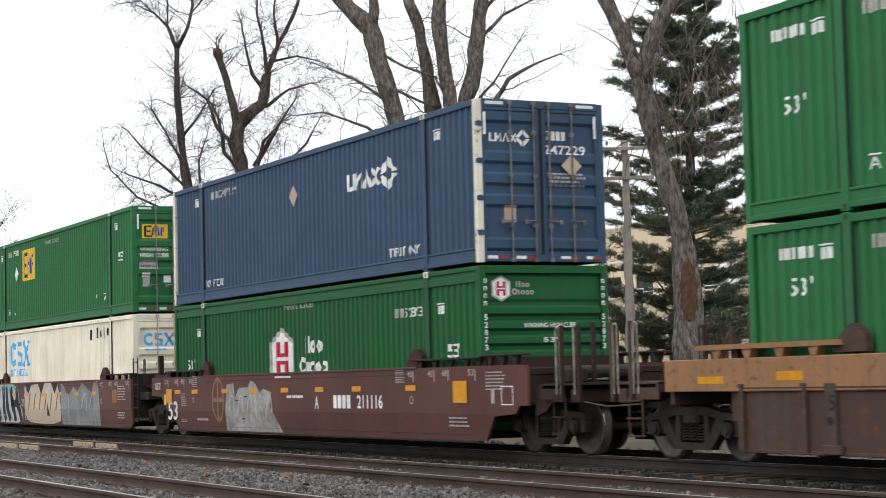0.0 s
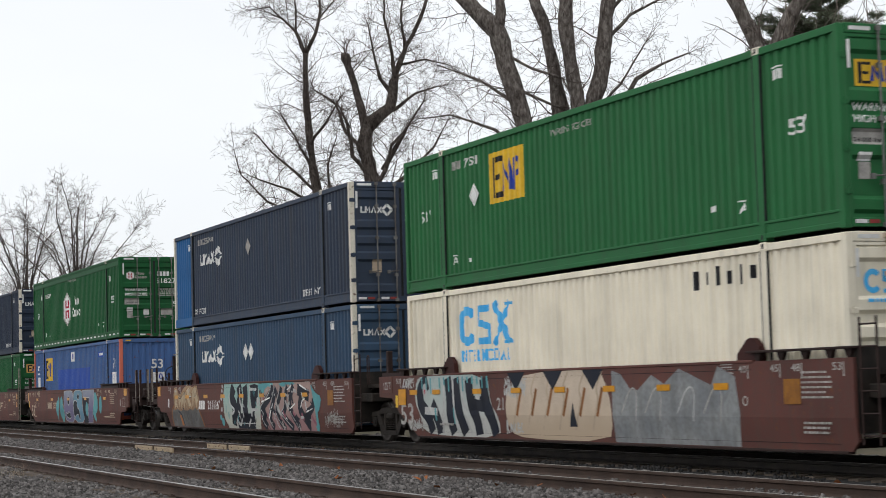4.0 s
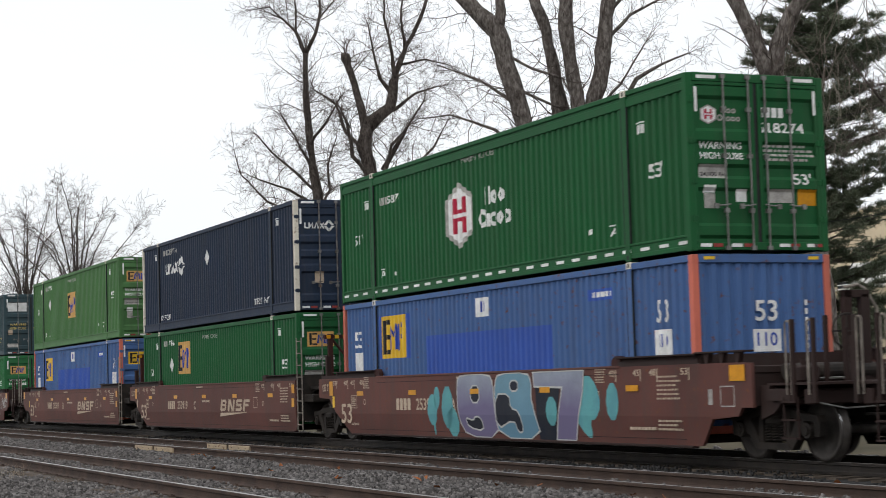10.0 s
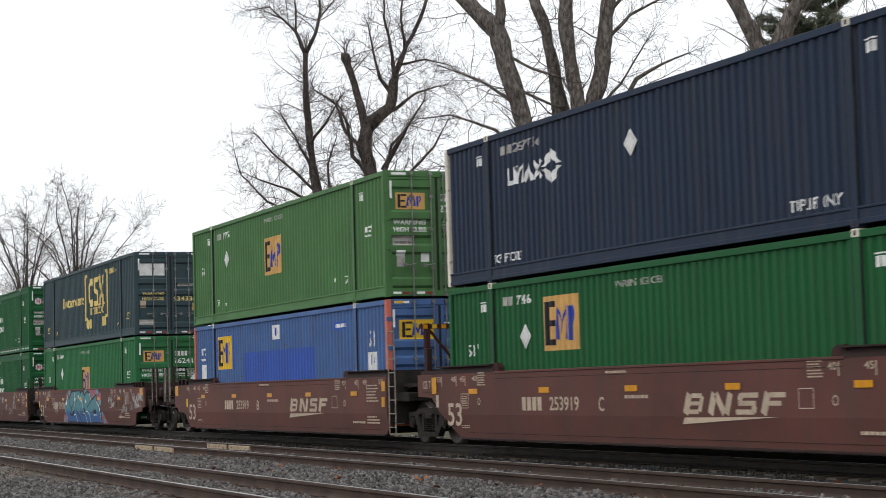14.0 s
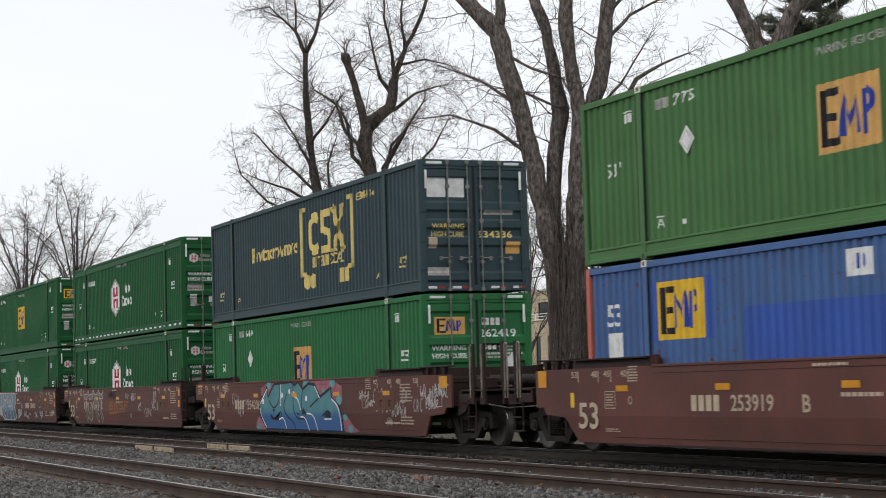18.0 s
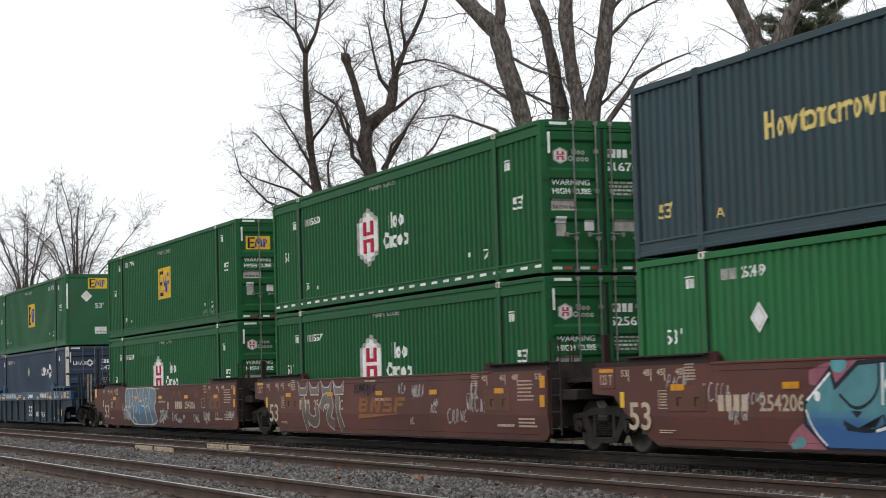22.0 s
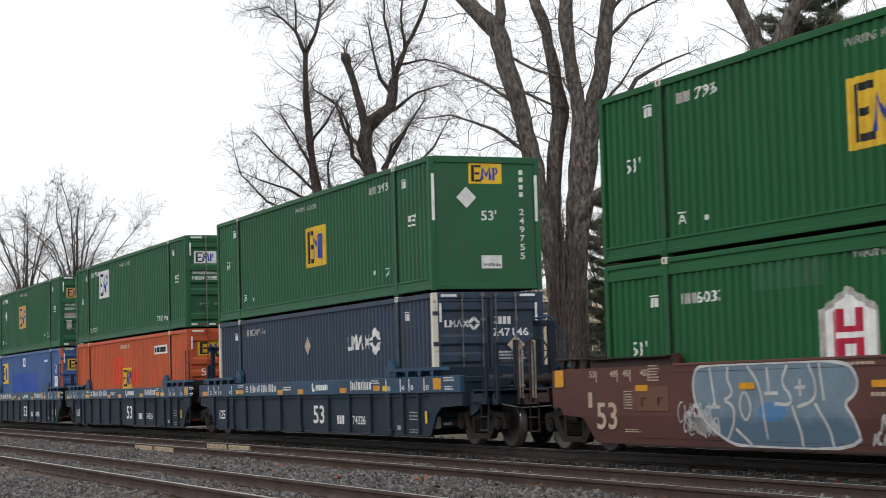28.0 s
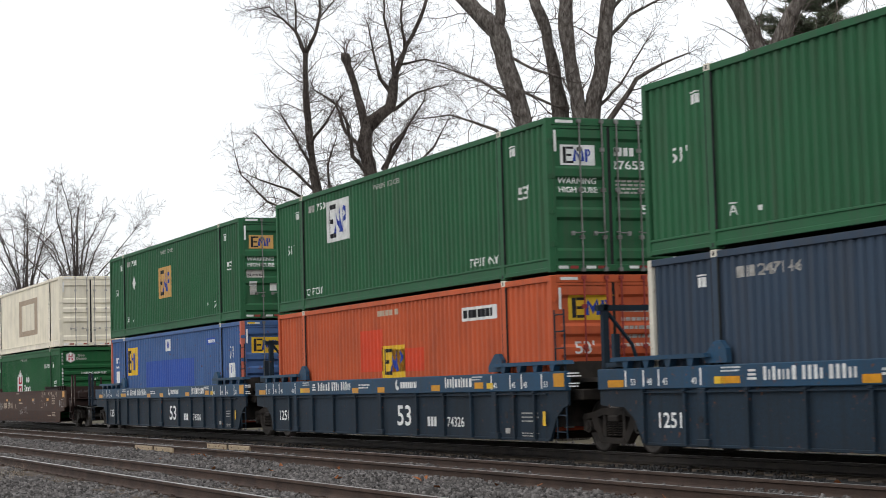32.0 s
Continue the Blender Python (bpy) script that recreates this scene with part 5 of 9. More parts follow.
def end_columns(front, rear, top=1.475, high=1.48):
    cols = []
    if rear == "coupler":
        cols += [(-9.90, 0.80, 1.46), (-9.60, 0.80, 1.47), (-9.50, 0.67, top), (-8.75, 0.62, top), (-8.45, 0.30, top), (-8.35, 0.20, high), (-5.95, 0.19, high), (-5.85, 0.19, top)]
    else:
        cols += [(-9.50, 1.03, high), (-8.75, 1.00, high), (-8.35, 0.70, high), (-7.40, 0.19, high), (-5.70, 0.19, high), (-5.60, 0.19, top)]
    if front == "coupler":
        cols += [(5.85, 0.19, top), (5.95, 0.19, high), (8.35, 0.20, high), (8.45, 0.30, top), (8.75, 0.62, top), (9.50, 0.67, top), (9.60, 0.80, 1.47), (9.90, 0.80, 1.46)]
    else:
        cols += [(5.85, 0.19, top), (5.95, 0.19, high), (8.15, 0.20, high), (8.32, 0.34, high)]
    return cols


RAIL_PALE = surface("pale_worn_rail", (0.32, 0.285, 0.24), (0.17, 0.145, 0.125), 0.6, 0.1, scale=6, dirt_amount=0.5, bump=0.1)


def handrail(h):
    return Shape().tube([(0, 0, 0), (0, 0, h), (0.03, 0, h + 0.035), (0.09, 0, h + 0.035), (0.12, 0, h), (0.12, 0, 0)], 0.016, 6)


def steps():
    s = Shape()
    for x in (0, 0.36):
        s.tube([(x, 0, 0.95), (x, 0, 0.34)], 0.016, 6)
    for z in (0.36, 0.62, 0.88):
        s.box(0, 0.36, -0.05, 0.05, z - 0.012, z + 0.012)
    return s


def ladder(h0, h1):
    s = Shape()
    for x in (0, 0.38):
        s.tube([(x, 0, h0), (x, 0, h1)], 0.018, 6)
    z = h0 + 0.12
    while z < h1:
        s.tube([(0, 0, z), (0.38, 0, z)], 0.013, 5)
        z += 0.30
    return s


def knuckle():
    s = Shape().box(-0.35, 0.55, -0.085, 0.085, 0.74, 0.94, 0.02)
    s.prism([(0.50, -0.16), (0.50, 0.14), (0.72, 0.20), (0.86, 0.12), (0.70, 0.04), (0.70, -0.06), (0.84, -0.10), (0.80, -0.20)], 0.70, 0.98, "z")
    return s


def hose():
    return Shape().tube([(0, 0.35, 0.85), (0.25, 0.33, 0.62), (0.50, 0.25, 0.50), (0.80, 0.15, 0.48)], 0.026, 6)


def coupler_end(root, sgn, paint_m, dark, brake, rng):
    """Deck, end sill, coupler, steps and rails beyond the well at one end."""
    turn = Matrix.Identity(4) if sgn > 0 else pose(0, 0, 0, 0, 0, 180)
    deck = part("end_platform", kept("end_platform", lambda: Shape().box(8.25, 11.35, -0.42, 0.42, 0.80, 1.16, 0.02).box(8.25, 9.90, -1.39, 1.39, 1.30, 1.42, 0.015).box(8.25, 8.40, -1.39, 1.39, 0.60, 1.62).box(9.78, 9.88, -1.39, 1.39, 0.82, 1.40)), dark, root, "end deck over the truck", turn)
    part("end_sill", kept("car_end_sill", lambda: Shape().box(11.10, 11.32, -1.36, 1.36, 0.84, 1.06, 0.02)), dark, deck)
    part("walkway", kept("walkway", lambda: Shape().box(10.2, 11.5, -1.38, 1.38, 1.12, 1.155).box(10.2, 10.26, -1.38, 1.38, 1.0, 1.14)), dark, deck)
    part("cylinder", kept("cylinder", lambda: Shape().cyl((10.05, -0.95, 1.32), (10.05, 0.6, 1.32), 0.12, 14)), DARK_STEEL, deck)
    part("coupler", kept("knuckle", knuckle), DARK_STEEL, deck, "knuckle coupler", pose(11.25, 0, -0.02))
    part("air_hose", kept("hose", hose), RUBBER, deck, "", pose(11.2, 0, 0))
    part("uncoupling_lever", kept("lever", lambda: Shape().tube([(11.42, -1.3, 0.86), (11.46, -0.9, 0.78), (11.5, -0.3, 0.80), (11.72, -0.15, 1.02)], 0.014, 5)), STEEL, deck)
    for y in (-1.38, 1.38):
        part("corner_post", kept("platform_post", lambda: Shape().box(-0.032, 0.032, -0.03, 0.03, 0, 1.20, 0.006)), dark, deck, "", pose(10.90, y, 0.86))
        part("corner_post", KEPT["platform_post"], dark, deck, "", pose(11.42, y, 0.86))
        for x in (10.72, 11.27):
            part("handrail", kept("handrail", lambda: handrail(1.02)), dark if y * sgn > 0 or paint_m is CAR_BLUE_TOP else RAIL_PALE, deck, "narrow grab rail", pose(x, y, 0.98))
        part("step", kept("steps", steps), dark, deck, "", pose(10.62, y, 0))
        part("corner_plate", kept("corner_plate", lambda: Shape().box(-0.30, 0.30, -0.02, 0.02, -0.09, 0.09, 0.01)), dark, deck, "", pose(10.5, y * 0.985, 0.98))
    for x, y, h in ((10.63, -0.62, 2.12), (10.45, -0.15, 1.95), (11.18, -0.55, 1.80)):
        part("rod_post", Shape().box(x - 0.035, x + 0.035, y - 0.03, y + 0.03, 1.14, h, 0.006), dark, deck)
    part("brake_rod", kept("brake_rod", lambda: Shape().tube([(8.5, -0.55, 1.22), (9.4, -0.62, 1.24), (10.2, -0.58, 1.20), (11.0, -0.60, 1.21)], 0.02, 6)), STEEL, deck)
    part("brake_pipe", kept("brake_pipe", lambda: Shape().tube([(8.5, -0.95, 0.98), (9.9, -0.96, 0.96), (10.6, -0.90, 0.90), (11.3, -0.50, 0.88)], 0.024, 6)), DARK_STEEL, deck)
    part("valve_box", kept("valve_box", lambda: Shape().box(10.28, 10.62, -1.05, -0.72, 1.155, 1.40, 0.03).cyl((10.45, -0.88, 1.40), (10.45, -0.88, 1.50), 0.06, 10)), dark, deck)
    part("pull_bracket", kept("pull_bracket", lambda: Shape().prism([(9.9, 0.62), (10.25, 0.72), (10.6, 0.98), (10.2, 1.12), (9.9, 1.12)], -1.30, -1.22)), dark, deck)
    if brake:
        # The second upright, at y 0.40 to 0.56, is a dark box for the shadow behind.
        st = part("brake_stand", kept("brake_stand", lambda: Shape().box(10.00, 10.12, 0.10, 0.24, 1.15, 2.52, 0.01).box(10.00, 10.12, 0.40, 0.56, 1.15, 2.46, 0.01).box(10.00, 10.12, 0.10, 0.56, 2.40, 2.52, 0.01)), dark, deck)
        part("bent_rail", kept("bent_rail", lambda: Shape().tube([(10.06, 0.14, 2.56), (10.06, 0.40, 2.60), (10.06, 0.52, 2.54), (10.06, 0.72, 2.24), (10.06, 0.73, 1.5)], 0.024, 6)), paint_m if paint_m is CAR_BLUE_TOP else RAIL_PALE, st, "bent grab rail")
        part("brake_wheel", kept("brake_wheel", lambda: Shape().tube([(10.22, 0.05 + 0.26 * math.cos(a), 1.9 + 0.26 * math.sin(a)) for a in [2 * math.pi * i / 18 for i in range(19)]], 0.016, 6, False).tube([(10.22, -0.21, 1.9), (10.22, 0.31, 1.9)], 0.012, 5).tube([(10.22, 0.05, 1.64), (10.22, 0.05, 2.16)], 0.012, 5)), DARK_STEEL, st)
    return deck


def joint_front(root, paint_m, dark, gantry):
    """Articulated end: the well stops, a ladder and a dark connector follow."""
    # Housing in black rather than car brown: the joint's shade put into its colour.
    j = part("joint_housing", kept("joint_front", lambda: Shape().box(8.25, 9.75, -0.46, 0.46, 0.74, 1.20, 0.03).box(8.22, 8.34, -1.39, 1.39, 0.45, 1.62).box(8.34, 9.35, -1.05, 1.05, 1.24, 1.32)), DARK_STEEL, root, "articulated connector between two wells")
    for y in (-1.42, 1.42):
        if gantry:
            part("ladder", kept("joint_ladder", lambda: ladder(0.24, 2.55)), RAIL_PALE if y < 0 and dark is BROWN_DARK else dark, j, "tall side ladder", pose(8.42, y, 0))
        else:
            part("ladder", kept("low_ladder", lambda: ladder(0.30, 2.02)), dark, j, "short side ladder", pose(8.46, y, 0))
            part("grab_rail", kept("joint_rail", lambda: handrail(0.62)), dark, j, "", pose(9.05, y * 0.93, 1.32))
    # Black boxes added so that the gap between the wells looks dark.
    part("coupling_cover", kept("coupling_cover", lambda: Shape().box(8.34, 9.05, -1.22, 1.22, 0.92, 1.12, 0.02).box(8.60, 9.30, -0.75, 0.75, 0.50, 0.80, 0.03)), DARK_STEEL, j, "black boxes added to darken the joint")
    for k in (-0.98, -0.30, 0.55):
        part("brake_line", kept("joint_line", lambda: Shape().tube([(8.35, 0, 1.18), (8.9, 0.05, 1.30), (9.5, -0.05, 1.22), (10.1, 0, 1.10)], 0.02, 5)), DARK_STEEL, j, "", pose(0, k, 0))
    if gantry:
        part("frame_post", kept("frame_post", lambda: Shape().box(9.0, 9.12, -0.80, -0.68, 1.25, 2.62, 0.01).box(9.0, 9.12, 0.68, 0.80, 1.25, 2.30, 0.01).tube([(9.06, -0.74, 2.55), (9.06, -0.2, 1.9), (9.06, 0.0, 1.3)], 0.035, 6).box(9.0, 9.12, -0.9, 0.2, 2.50, 2.60)), GUIDE_RED if dark is BROWN_DARK else dark, j, "braced frame with a level top")
        if dark is BROWN_DARK:
            for k in range(5):
                on_end(Flat().rect(-0.80 + 0.22 * k, 2.55, 0.11, 0.09), "hazard_stripe", YELLOW if k % 2 else AMBER, j, 9.124)
    part("air_hose", kept("hose_joint", lambda: Shape().tube([(8.5, -0.6, 1.3), (9.2, -0.75, 1.42), (9.9, -0.65, 1.36), (10.5, -0.6, 1.25)], 0.022, 6)), RUBBER, j)


def joint_rear(root, paint_m, dark, rng):
    j = part("joint_housing", kept("joint_rear", lambda: Shape().box(-9.85, -8.25, -0.44, 0.44, 0.76, 1.18, 0.03).box(-8.40, -8.25, -1.39, 1.39, 0.75, 1.62).box(-9.48, -8.3, -1.38, 1.38, 1.48, 1.56)), dark, root, "articulated connector between two wells")
    part("frame_post", kept("rear_post", lambda: Shape().box(-9.42, -9.30, -1.30, -1.18, 1.3, 2.05, 0.01)), dark, j)


STENCIL_RNG = random.Random(77)
FADED_BROWN = car_paint("primer_brown_paint", (0.150, 0.068, 0.046), (0.080, 0.055, 0.045), 0.7)
FADED_AMBER = surface("faded_orange_reflector", (0.300, 0.125, 0.020), (0.22, 0.09, 0.02), 0.5, scale=6, dirt_amount=0.5)
FADED_OCHRE = surface("faded_ochre_badge", (0.26, 0.11, 0.04), (0.20, 0.09, 0.035), 0.7, scale=5)


def side_stencils(root, tone, y, number, letter, front, rear, logo, number_at, reflect=AMBER):
    """Numbers, print, reflectors and the slanted railway badge on a smooth side."""
    rng = STENCIL_RNG
    put = lambda f, n, m, lift=0.003, label="": on_side(f, n, m, root, wavy=False, y=y, lift=lift, label=label)
    early, sx = number == "211116", 0.30 if number == "253919" and rear == "joint" else 0.0
    lead = early and front == "coupler"
    fine = GREY_WHITE if early else tone
    if rear != "coupler" or not early:
        put(Flat().text("53", -7.86 + sx, 0.66, 0.72, 0.46), "size_number", tone)
    put(Flat().bars(-6.2, 1.36, 0.35, 0.28, 6, rng, 0.5).bars(5.15, 1.34, 0.40, 0.26, 6, rng, 0.5).bars(8.85 if lead else 7.45, 1.22 if lead else 1.12, 0.75, 0.34 if lead else 0.42, 6, rng, 0.42).bars(7.5, 0.52, 0.80, 0.20, 3, rng, 0.5), "small_print", fine)
    q = Flat()
    for x, s in ((5.55, "40"), (6.40, "45"), (6.95, "48"), (7.95, "53"), (-6.55, "40"), (-7.15, "45"), (-7.6, "48"), (-8.35, "53")):
        q.text(s, x, 1.37, 0.22, 0.11).rect(x + 0.15, 1.33, 0.03, 0.20)
    put(q, "length_gauge", fine)
    spots = [(x, 1.12, 0.42, 0.10) for x in ((-7.45, -6.2, -4.13, -2.34, -0.5, 1.36, 3.2, 5.6 if lead else 4.95) if early else (-6.6, -3.42, -0.15, 3.0, 6.27))]
    spots += ([(8.17, 1.27, 0.22, 0.22), (8.15, 0.92, 0.20, 0.22)] if not early else []) if front != "coupler" else [(7.55, 1.04, 0.52, 0.38) if early else (9.52, 1.32, 0.42, 0.24)]
    if early and front != "coupler":
        put(Flat().rect(6.85, 1.03, 0.42, 0.36), "faded_reflector", FADED_AMBER, 0.012)
    spots += [(-9.6, 1.31, 0.34, 0.30)] if rear == "coupler" else ([(-8.58, 1.25, 0.24, 0.34)] if number == "253919" else ([(-8.96, 1.42, 0.50, 0.06)] if not early else [(-8.1, 1.02, 0.42, 0.34)]))
    for x, z, w, h in spots:
        put(Flat().rect(x, z, w, h), "reflector", reflect, 0.016)
    if rear == "joint":
        plate = part("load_plate", kept("load_plate", lambda: Shape().box(-9.26, -8.68, -1.459, -1.445, 1.12, 1.47, 0.004)), BROWN, root, "raised plate with the load limit")
        on_side(Flat().text("125 T", -8.97, 1.27, 0.42, 0.17), "load_limit", tone, plate, wavy=False, y=-1.459)
    if number == "254206":
        for c in (-6.35, 6.15):
            panel = part("access_panel", kept("access_panel", lambda: Shape().box(-0.60, 0.60, -1.4535, -1.445, 0.74, 1.14, 0.003)), FADED_BROWN, root, "lighter brown bolted access panel", pose(c, 0, 0))
            for x in (-0.27, 0.27):
                part("panel_hook", kept("panel_hook", lambda: Shape().box(0, 0.13, -1.466, -1.4535, 0.15, 0.165).box(0, 0.016, -1.466, -1.4535, 0.02, 0.165)), BROWN_DARK, panel, "", pose(x, 0, 0.80))
    put(Flat().rect(-8.45, 0.93, 0.14, 0.26), "white_tag", YELLOW if rng.random() < 0.5 else tone)
    nx, nh = number_at
    put(Flat().blocks(nx + 0.46, 0.87, 0.88, nh, 4), "owner_mark", tone)
    put(Flat().text(number, nx + 1.78, 0.87, 1.16, nh), "car_number", tone)
    put(Flat().text(letter, nx + (3.20 if nx < 0 else -0.8), 0.86, 0.2, nh), "unit_letter", tone)
    put(Flat().bars(0.1, 0.98, 1.0, 0.07, 1, rng, 0.8).bars(-0.6, 1.40, 0.9, 0.05, 1, rng, 0.8), "small_print", tone)
    q = Flat()
    for x in (-7.05,) if lead else (-7.05, 4.9):
        for k in range(4):
            a, b = ((-0.14, -0.14), (0.14, -0.14), (0.14, 0.14), (-0.14, 0.14))[k], ((0.14, -0.14), (0.14, 0.14), (-0.14, 0.14), (-0.14, -0.14))[k]
            q.stroke([(x + a[0] * 1.3, 0.93 + a[1]), (x + b[0] * 1.3, 0.93 + b[1])], 0.014)
    q.ring(-6.35, 0.92, 0.07, 0.052, n=10).ring(5.6, 0.90, 0.075, 0.055, n=10)
    put(q, "boxed_mark", fine)
    if not (early and rear == "coupler"):
        put(Flat().bars(-7.05, 0.93, 0.28, 0.22, 5, rng, 0.5).bars(-6.95, 0.42, 0.55, 0.07, 2, rng, 0.5).bars(-5.6 if early else 6.6, 0.46, 0.9, 0.06, 1, rng, 0.8), "small_print", fine)
    if logo:
        tint, c = logo
        for i in range(4):
            x = c - 1.02 + 0.74 * i
            q = Flat().stroke([(x - 0.30, 0.70), (x - 0.17, 1.02)], 0.16)
            if i == 0:
                q.rect(x + 0.05, 0.985, 0.30, 0.07).rect(x + 0.0, 0.865, 0.30, 0.06).rect(x - 0.06, 0.735, 0.30, 0.07).stroke([(x + 0.12, 0.74), (x + 0.22, 0.98)], 0.10)
            elif i == 1:
                q.stroke([(x - 0.13, 1.01), (x + 0.10, 0.71)], 0.13).stroke([(x + 0.16, 0.70), (x + 0.29, 1.02)], 0.14)
            elif i == 2:
                q = Flat().rect(x + 0.06, 0.985, 0.50, 0.075).rect(x, 0.865, 0.48, 0.075).rect(x - 0.06, 0.735, 0.50, 0.075).stroke([(x - 0.20, 0.90), (x - 0.16, 0.98)], 0.13).stroke([(x + 0.17, 0.74), (x + 0.21, 0.83)], 0.13)
            else:
                q.rect(x + 0.08, 0.985, 0.42, 0.075).rect(x + 0.01, 0.865, 0.32, 0.07)
            put(q, "badge_piece", tint)
        put(Flat().poly([(c - 1.42, 0.54), (c - 1.36, 0.645), (c + 1.30, 0.665)]), "badge_wedge", tint)


def smooth_car(unit, number, letter, front, rear, paint_m, label, logo=None, tone=GREY_WHITE, brake=False, number_at=(-4.43, 0.25), badge_x=2.90):
    rng = random.Random(unit)
    root = thing("well_car", label, "well car", "articulated well cars")
    for sgn in (-1, 1):
        me = kept("well_side_%s_%s_%d" % (front, rear, sgn), lambda: side_sheet(end_columns(front, rear), sgn))
        s = part("side_wall", me, paint_m, root, "smooth steel side of the well")
        part("top_chord", kept("top_chord_%d" % sgn, lambda: Shape().box(-5.6, 5.85, sgn * 1.415 - 0.045, sgn * 1.415 + 0.045, 1.455, 1.50, 0.008)), paint_m, s)
        part("weld_seam", kept("weld_seam_%d" % sgn, lambda: Shape().box(-5.55, 5.80, sgn * 1.445 - 0.004, sgn * 1.445 + 0.004, 1.352, 1.362).box(-7.0, 7.9, sgn * bevel_y(0.30) - 0.004, sgn * bevel_y(0.30) + 0.004, 0.296, 0.306)), BROWN_DARK, s)
        for x in (-7.0, 7.05):
            if number == "211116":
                shelf = part("guide_shelf", kept("guide_shelf_%d" % sgn, lambda: Shape().box(-1.32, 1.32, sgn * 1.40 - 0.10, sgn * 1.40 + 0.10, 1.60, 1.635, 0.006)), BROWN_DARK, s, "thin shelf along the end of the well", pose(x, 0, 0))
                for k in (-1.1, -0.5, 0.1, 0.7, 1.15):
                    part("gusset", kept("guide_gusset_%d" % sgn, lambda: Shape().prism([(-0.03, 1.47), (0.03, 1.47), (0.10, 1.605), (-0.10, 1.605)], sgn * 1.40 - 0.03, sgn * 1.40 + 0.03)), BROWN_DARK, shelf, "", pose(k, 0, 0))
            else:
                part("guide_plate", kept("guide_plate_%d" % sgn, lambda: Shape().prism([(-1.32, 1.615), (-1.32, 1.64), (1.32, 1.64), (1.32, 1.615)], sgn * 1.42 - 0.085, sgn * 1.42 + 0.085).add([(a, sgn * b, c) for a, b, c in ((-1.30, 1.448, 1.48), (1.36, 1.448, 1.48), (1.22, 1.40, 1.62), (-1.26, 1.40, 1.62), (-1.30, 1.38, 1.48), (1.36, 1.38, 1.48), (1.22, 1.36, 1.62), (-1.26, 1.36, 1.62))], [(0, 1, 2, 3), (4, 7, 6, 5), (0, 3, 7, 4), (1, 5, 6, 2), (3, 2, 6, 7), (0, 4, 5, 1)])), BROWN_DARK, s, "raised guide along the end of the well", pose(x, 0, 0) if x > 0 else Matrix.Translation((x, 0, 0)))
        for x in (-5.62, 5.70):
            if number == "211116":
                part("container_guide", kept("container_guide_%d" % sgn, lambda: box_guide(sgn)), GUIDE_RED, s, "bent guide that centres the box", pose(x, 0, 0))
            else:
                part("container_guide", kept("small_guide_%d" % sgn, lambda: Shape().prism([(-0.20, 1.49), (-0.18, 1.60), (-0.06, 1.66), (0.08, 1.66), (0.17, 1.58), (0.19, 1.49)], sgn * 1.37 - 0.05, sgn * 1.37 + 0.05)), GUIDE_RED, s, "small rounded guide that centres the box", pose(x, 0, 0))
        part("bottom_rail", kept("bottom_chord_%d" % sgn, lambda: Shape().box(-7.3, 8.1, sgn * 1.36 - 0.06, sgn * 1.36 + 0.06, 0.165, 0.205, 0.006)), BROWN_DARK, s)
    for i in range(9):
        part("floor_beam", kept("floor_beam", floor_beam), BROWN_DARK, root, "", pose(-6.8 + 1.75 * i, 0, 0))
    for sgn, kind in ((1, front), (-1, rear)):
        for side in ((-1, 1) if kind == "coupler" else ()):
            shelf = part("end_shelf", kept("end_shelf_%d_%d" % (sgn, side), lambda: Shape().box(min(8.32 * sgn, 9.75 * sgn), max(8.32 * sgn, 9.75 * sgn), side * 1.38 - 0.10, side * 1.38 + 0.10, 1.628, 1.658, 0.006)), BROWN_DARK, root, "thin raised shelf on gussets")
            for x in (8.62, 9.05, 9.50):
                part("gusset", kept("shelf_gusset_%d" % side, lambda: Shape().prism([(-0.03, 1.47), (0.03, 1.47), (0.09, 1.63), (-0.09, 1.63)], side * 1.40 - 0.04, side * 1.40 + 0.04)), BROWN_DARK, shelf, "", pose(x * sgn, 0, 0))
        if kind == "coupler" and sgn > 0:
            on_side(Flat().stroke([(9.02, 0.82), (9.40, 0.82), (9.40, 1.12), (9.02, 1.12), (9.02, 0.82)], 0.02), "tag_frame", tone, root, wavy=False, y=-1.445)
            on_side(Flat().rect(8.72, 0.96, 0.12, 0.24), "white_tag", GREY_WHITE, root, wavy=False, y=-1.445)
        if kind == "coupler":
            coupler_end(root, sgn, paint_m, BROWN_DARK, brake and sgn > 0, rng)
        elif sgn > 0:
            joint_front(root, paint_m, BROWN_DARK, number == "253919")
        else:
            joint_rear(root, paint_m, BROWN_DARK, rng)
    if front == "coupler":
        truck(root, 9.85)
    truck(root, -9.85 if rear != "coupler" else -9.85)
    side_stencils(root, tone if number[:2] != "25" else BEIGE_MARK, -1.445, number, letter, front, rear, logo and (logo, badge_x), number_at)
    return load_car(root, unit)


def load_car(root, unit):
    MOVING.append((root, MIDS[unit], 0.0))
    return root


BLUE_DULL = paint("sooty_blue_car_paint", (0.014, 0.026, 0.042), 0.65, streak=0.4, dirt_amount=0.5)


def rib():
    return Shape().prism([(-0.035, 1.10), (0.035, 1.10), (0.03, 0.22), (-0.03, 0.22)], -1.50, -1.38).prism([(-0.05, 1.10), (0.05, 1.10), (0.05, 1.06), (-0.05, 1.06)], -1.52, -1.38)


def wide_post():
    return Shape().box(-0.11, 0.11, -1.50, -1.38, 0.24, 1.10, 0.01).box(-0.16, 0.20, -1.51, -1.38, 0.20, 0.32, 0.01)


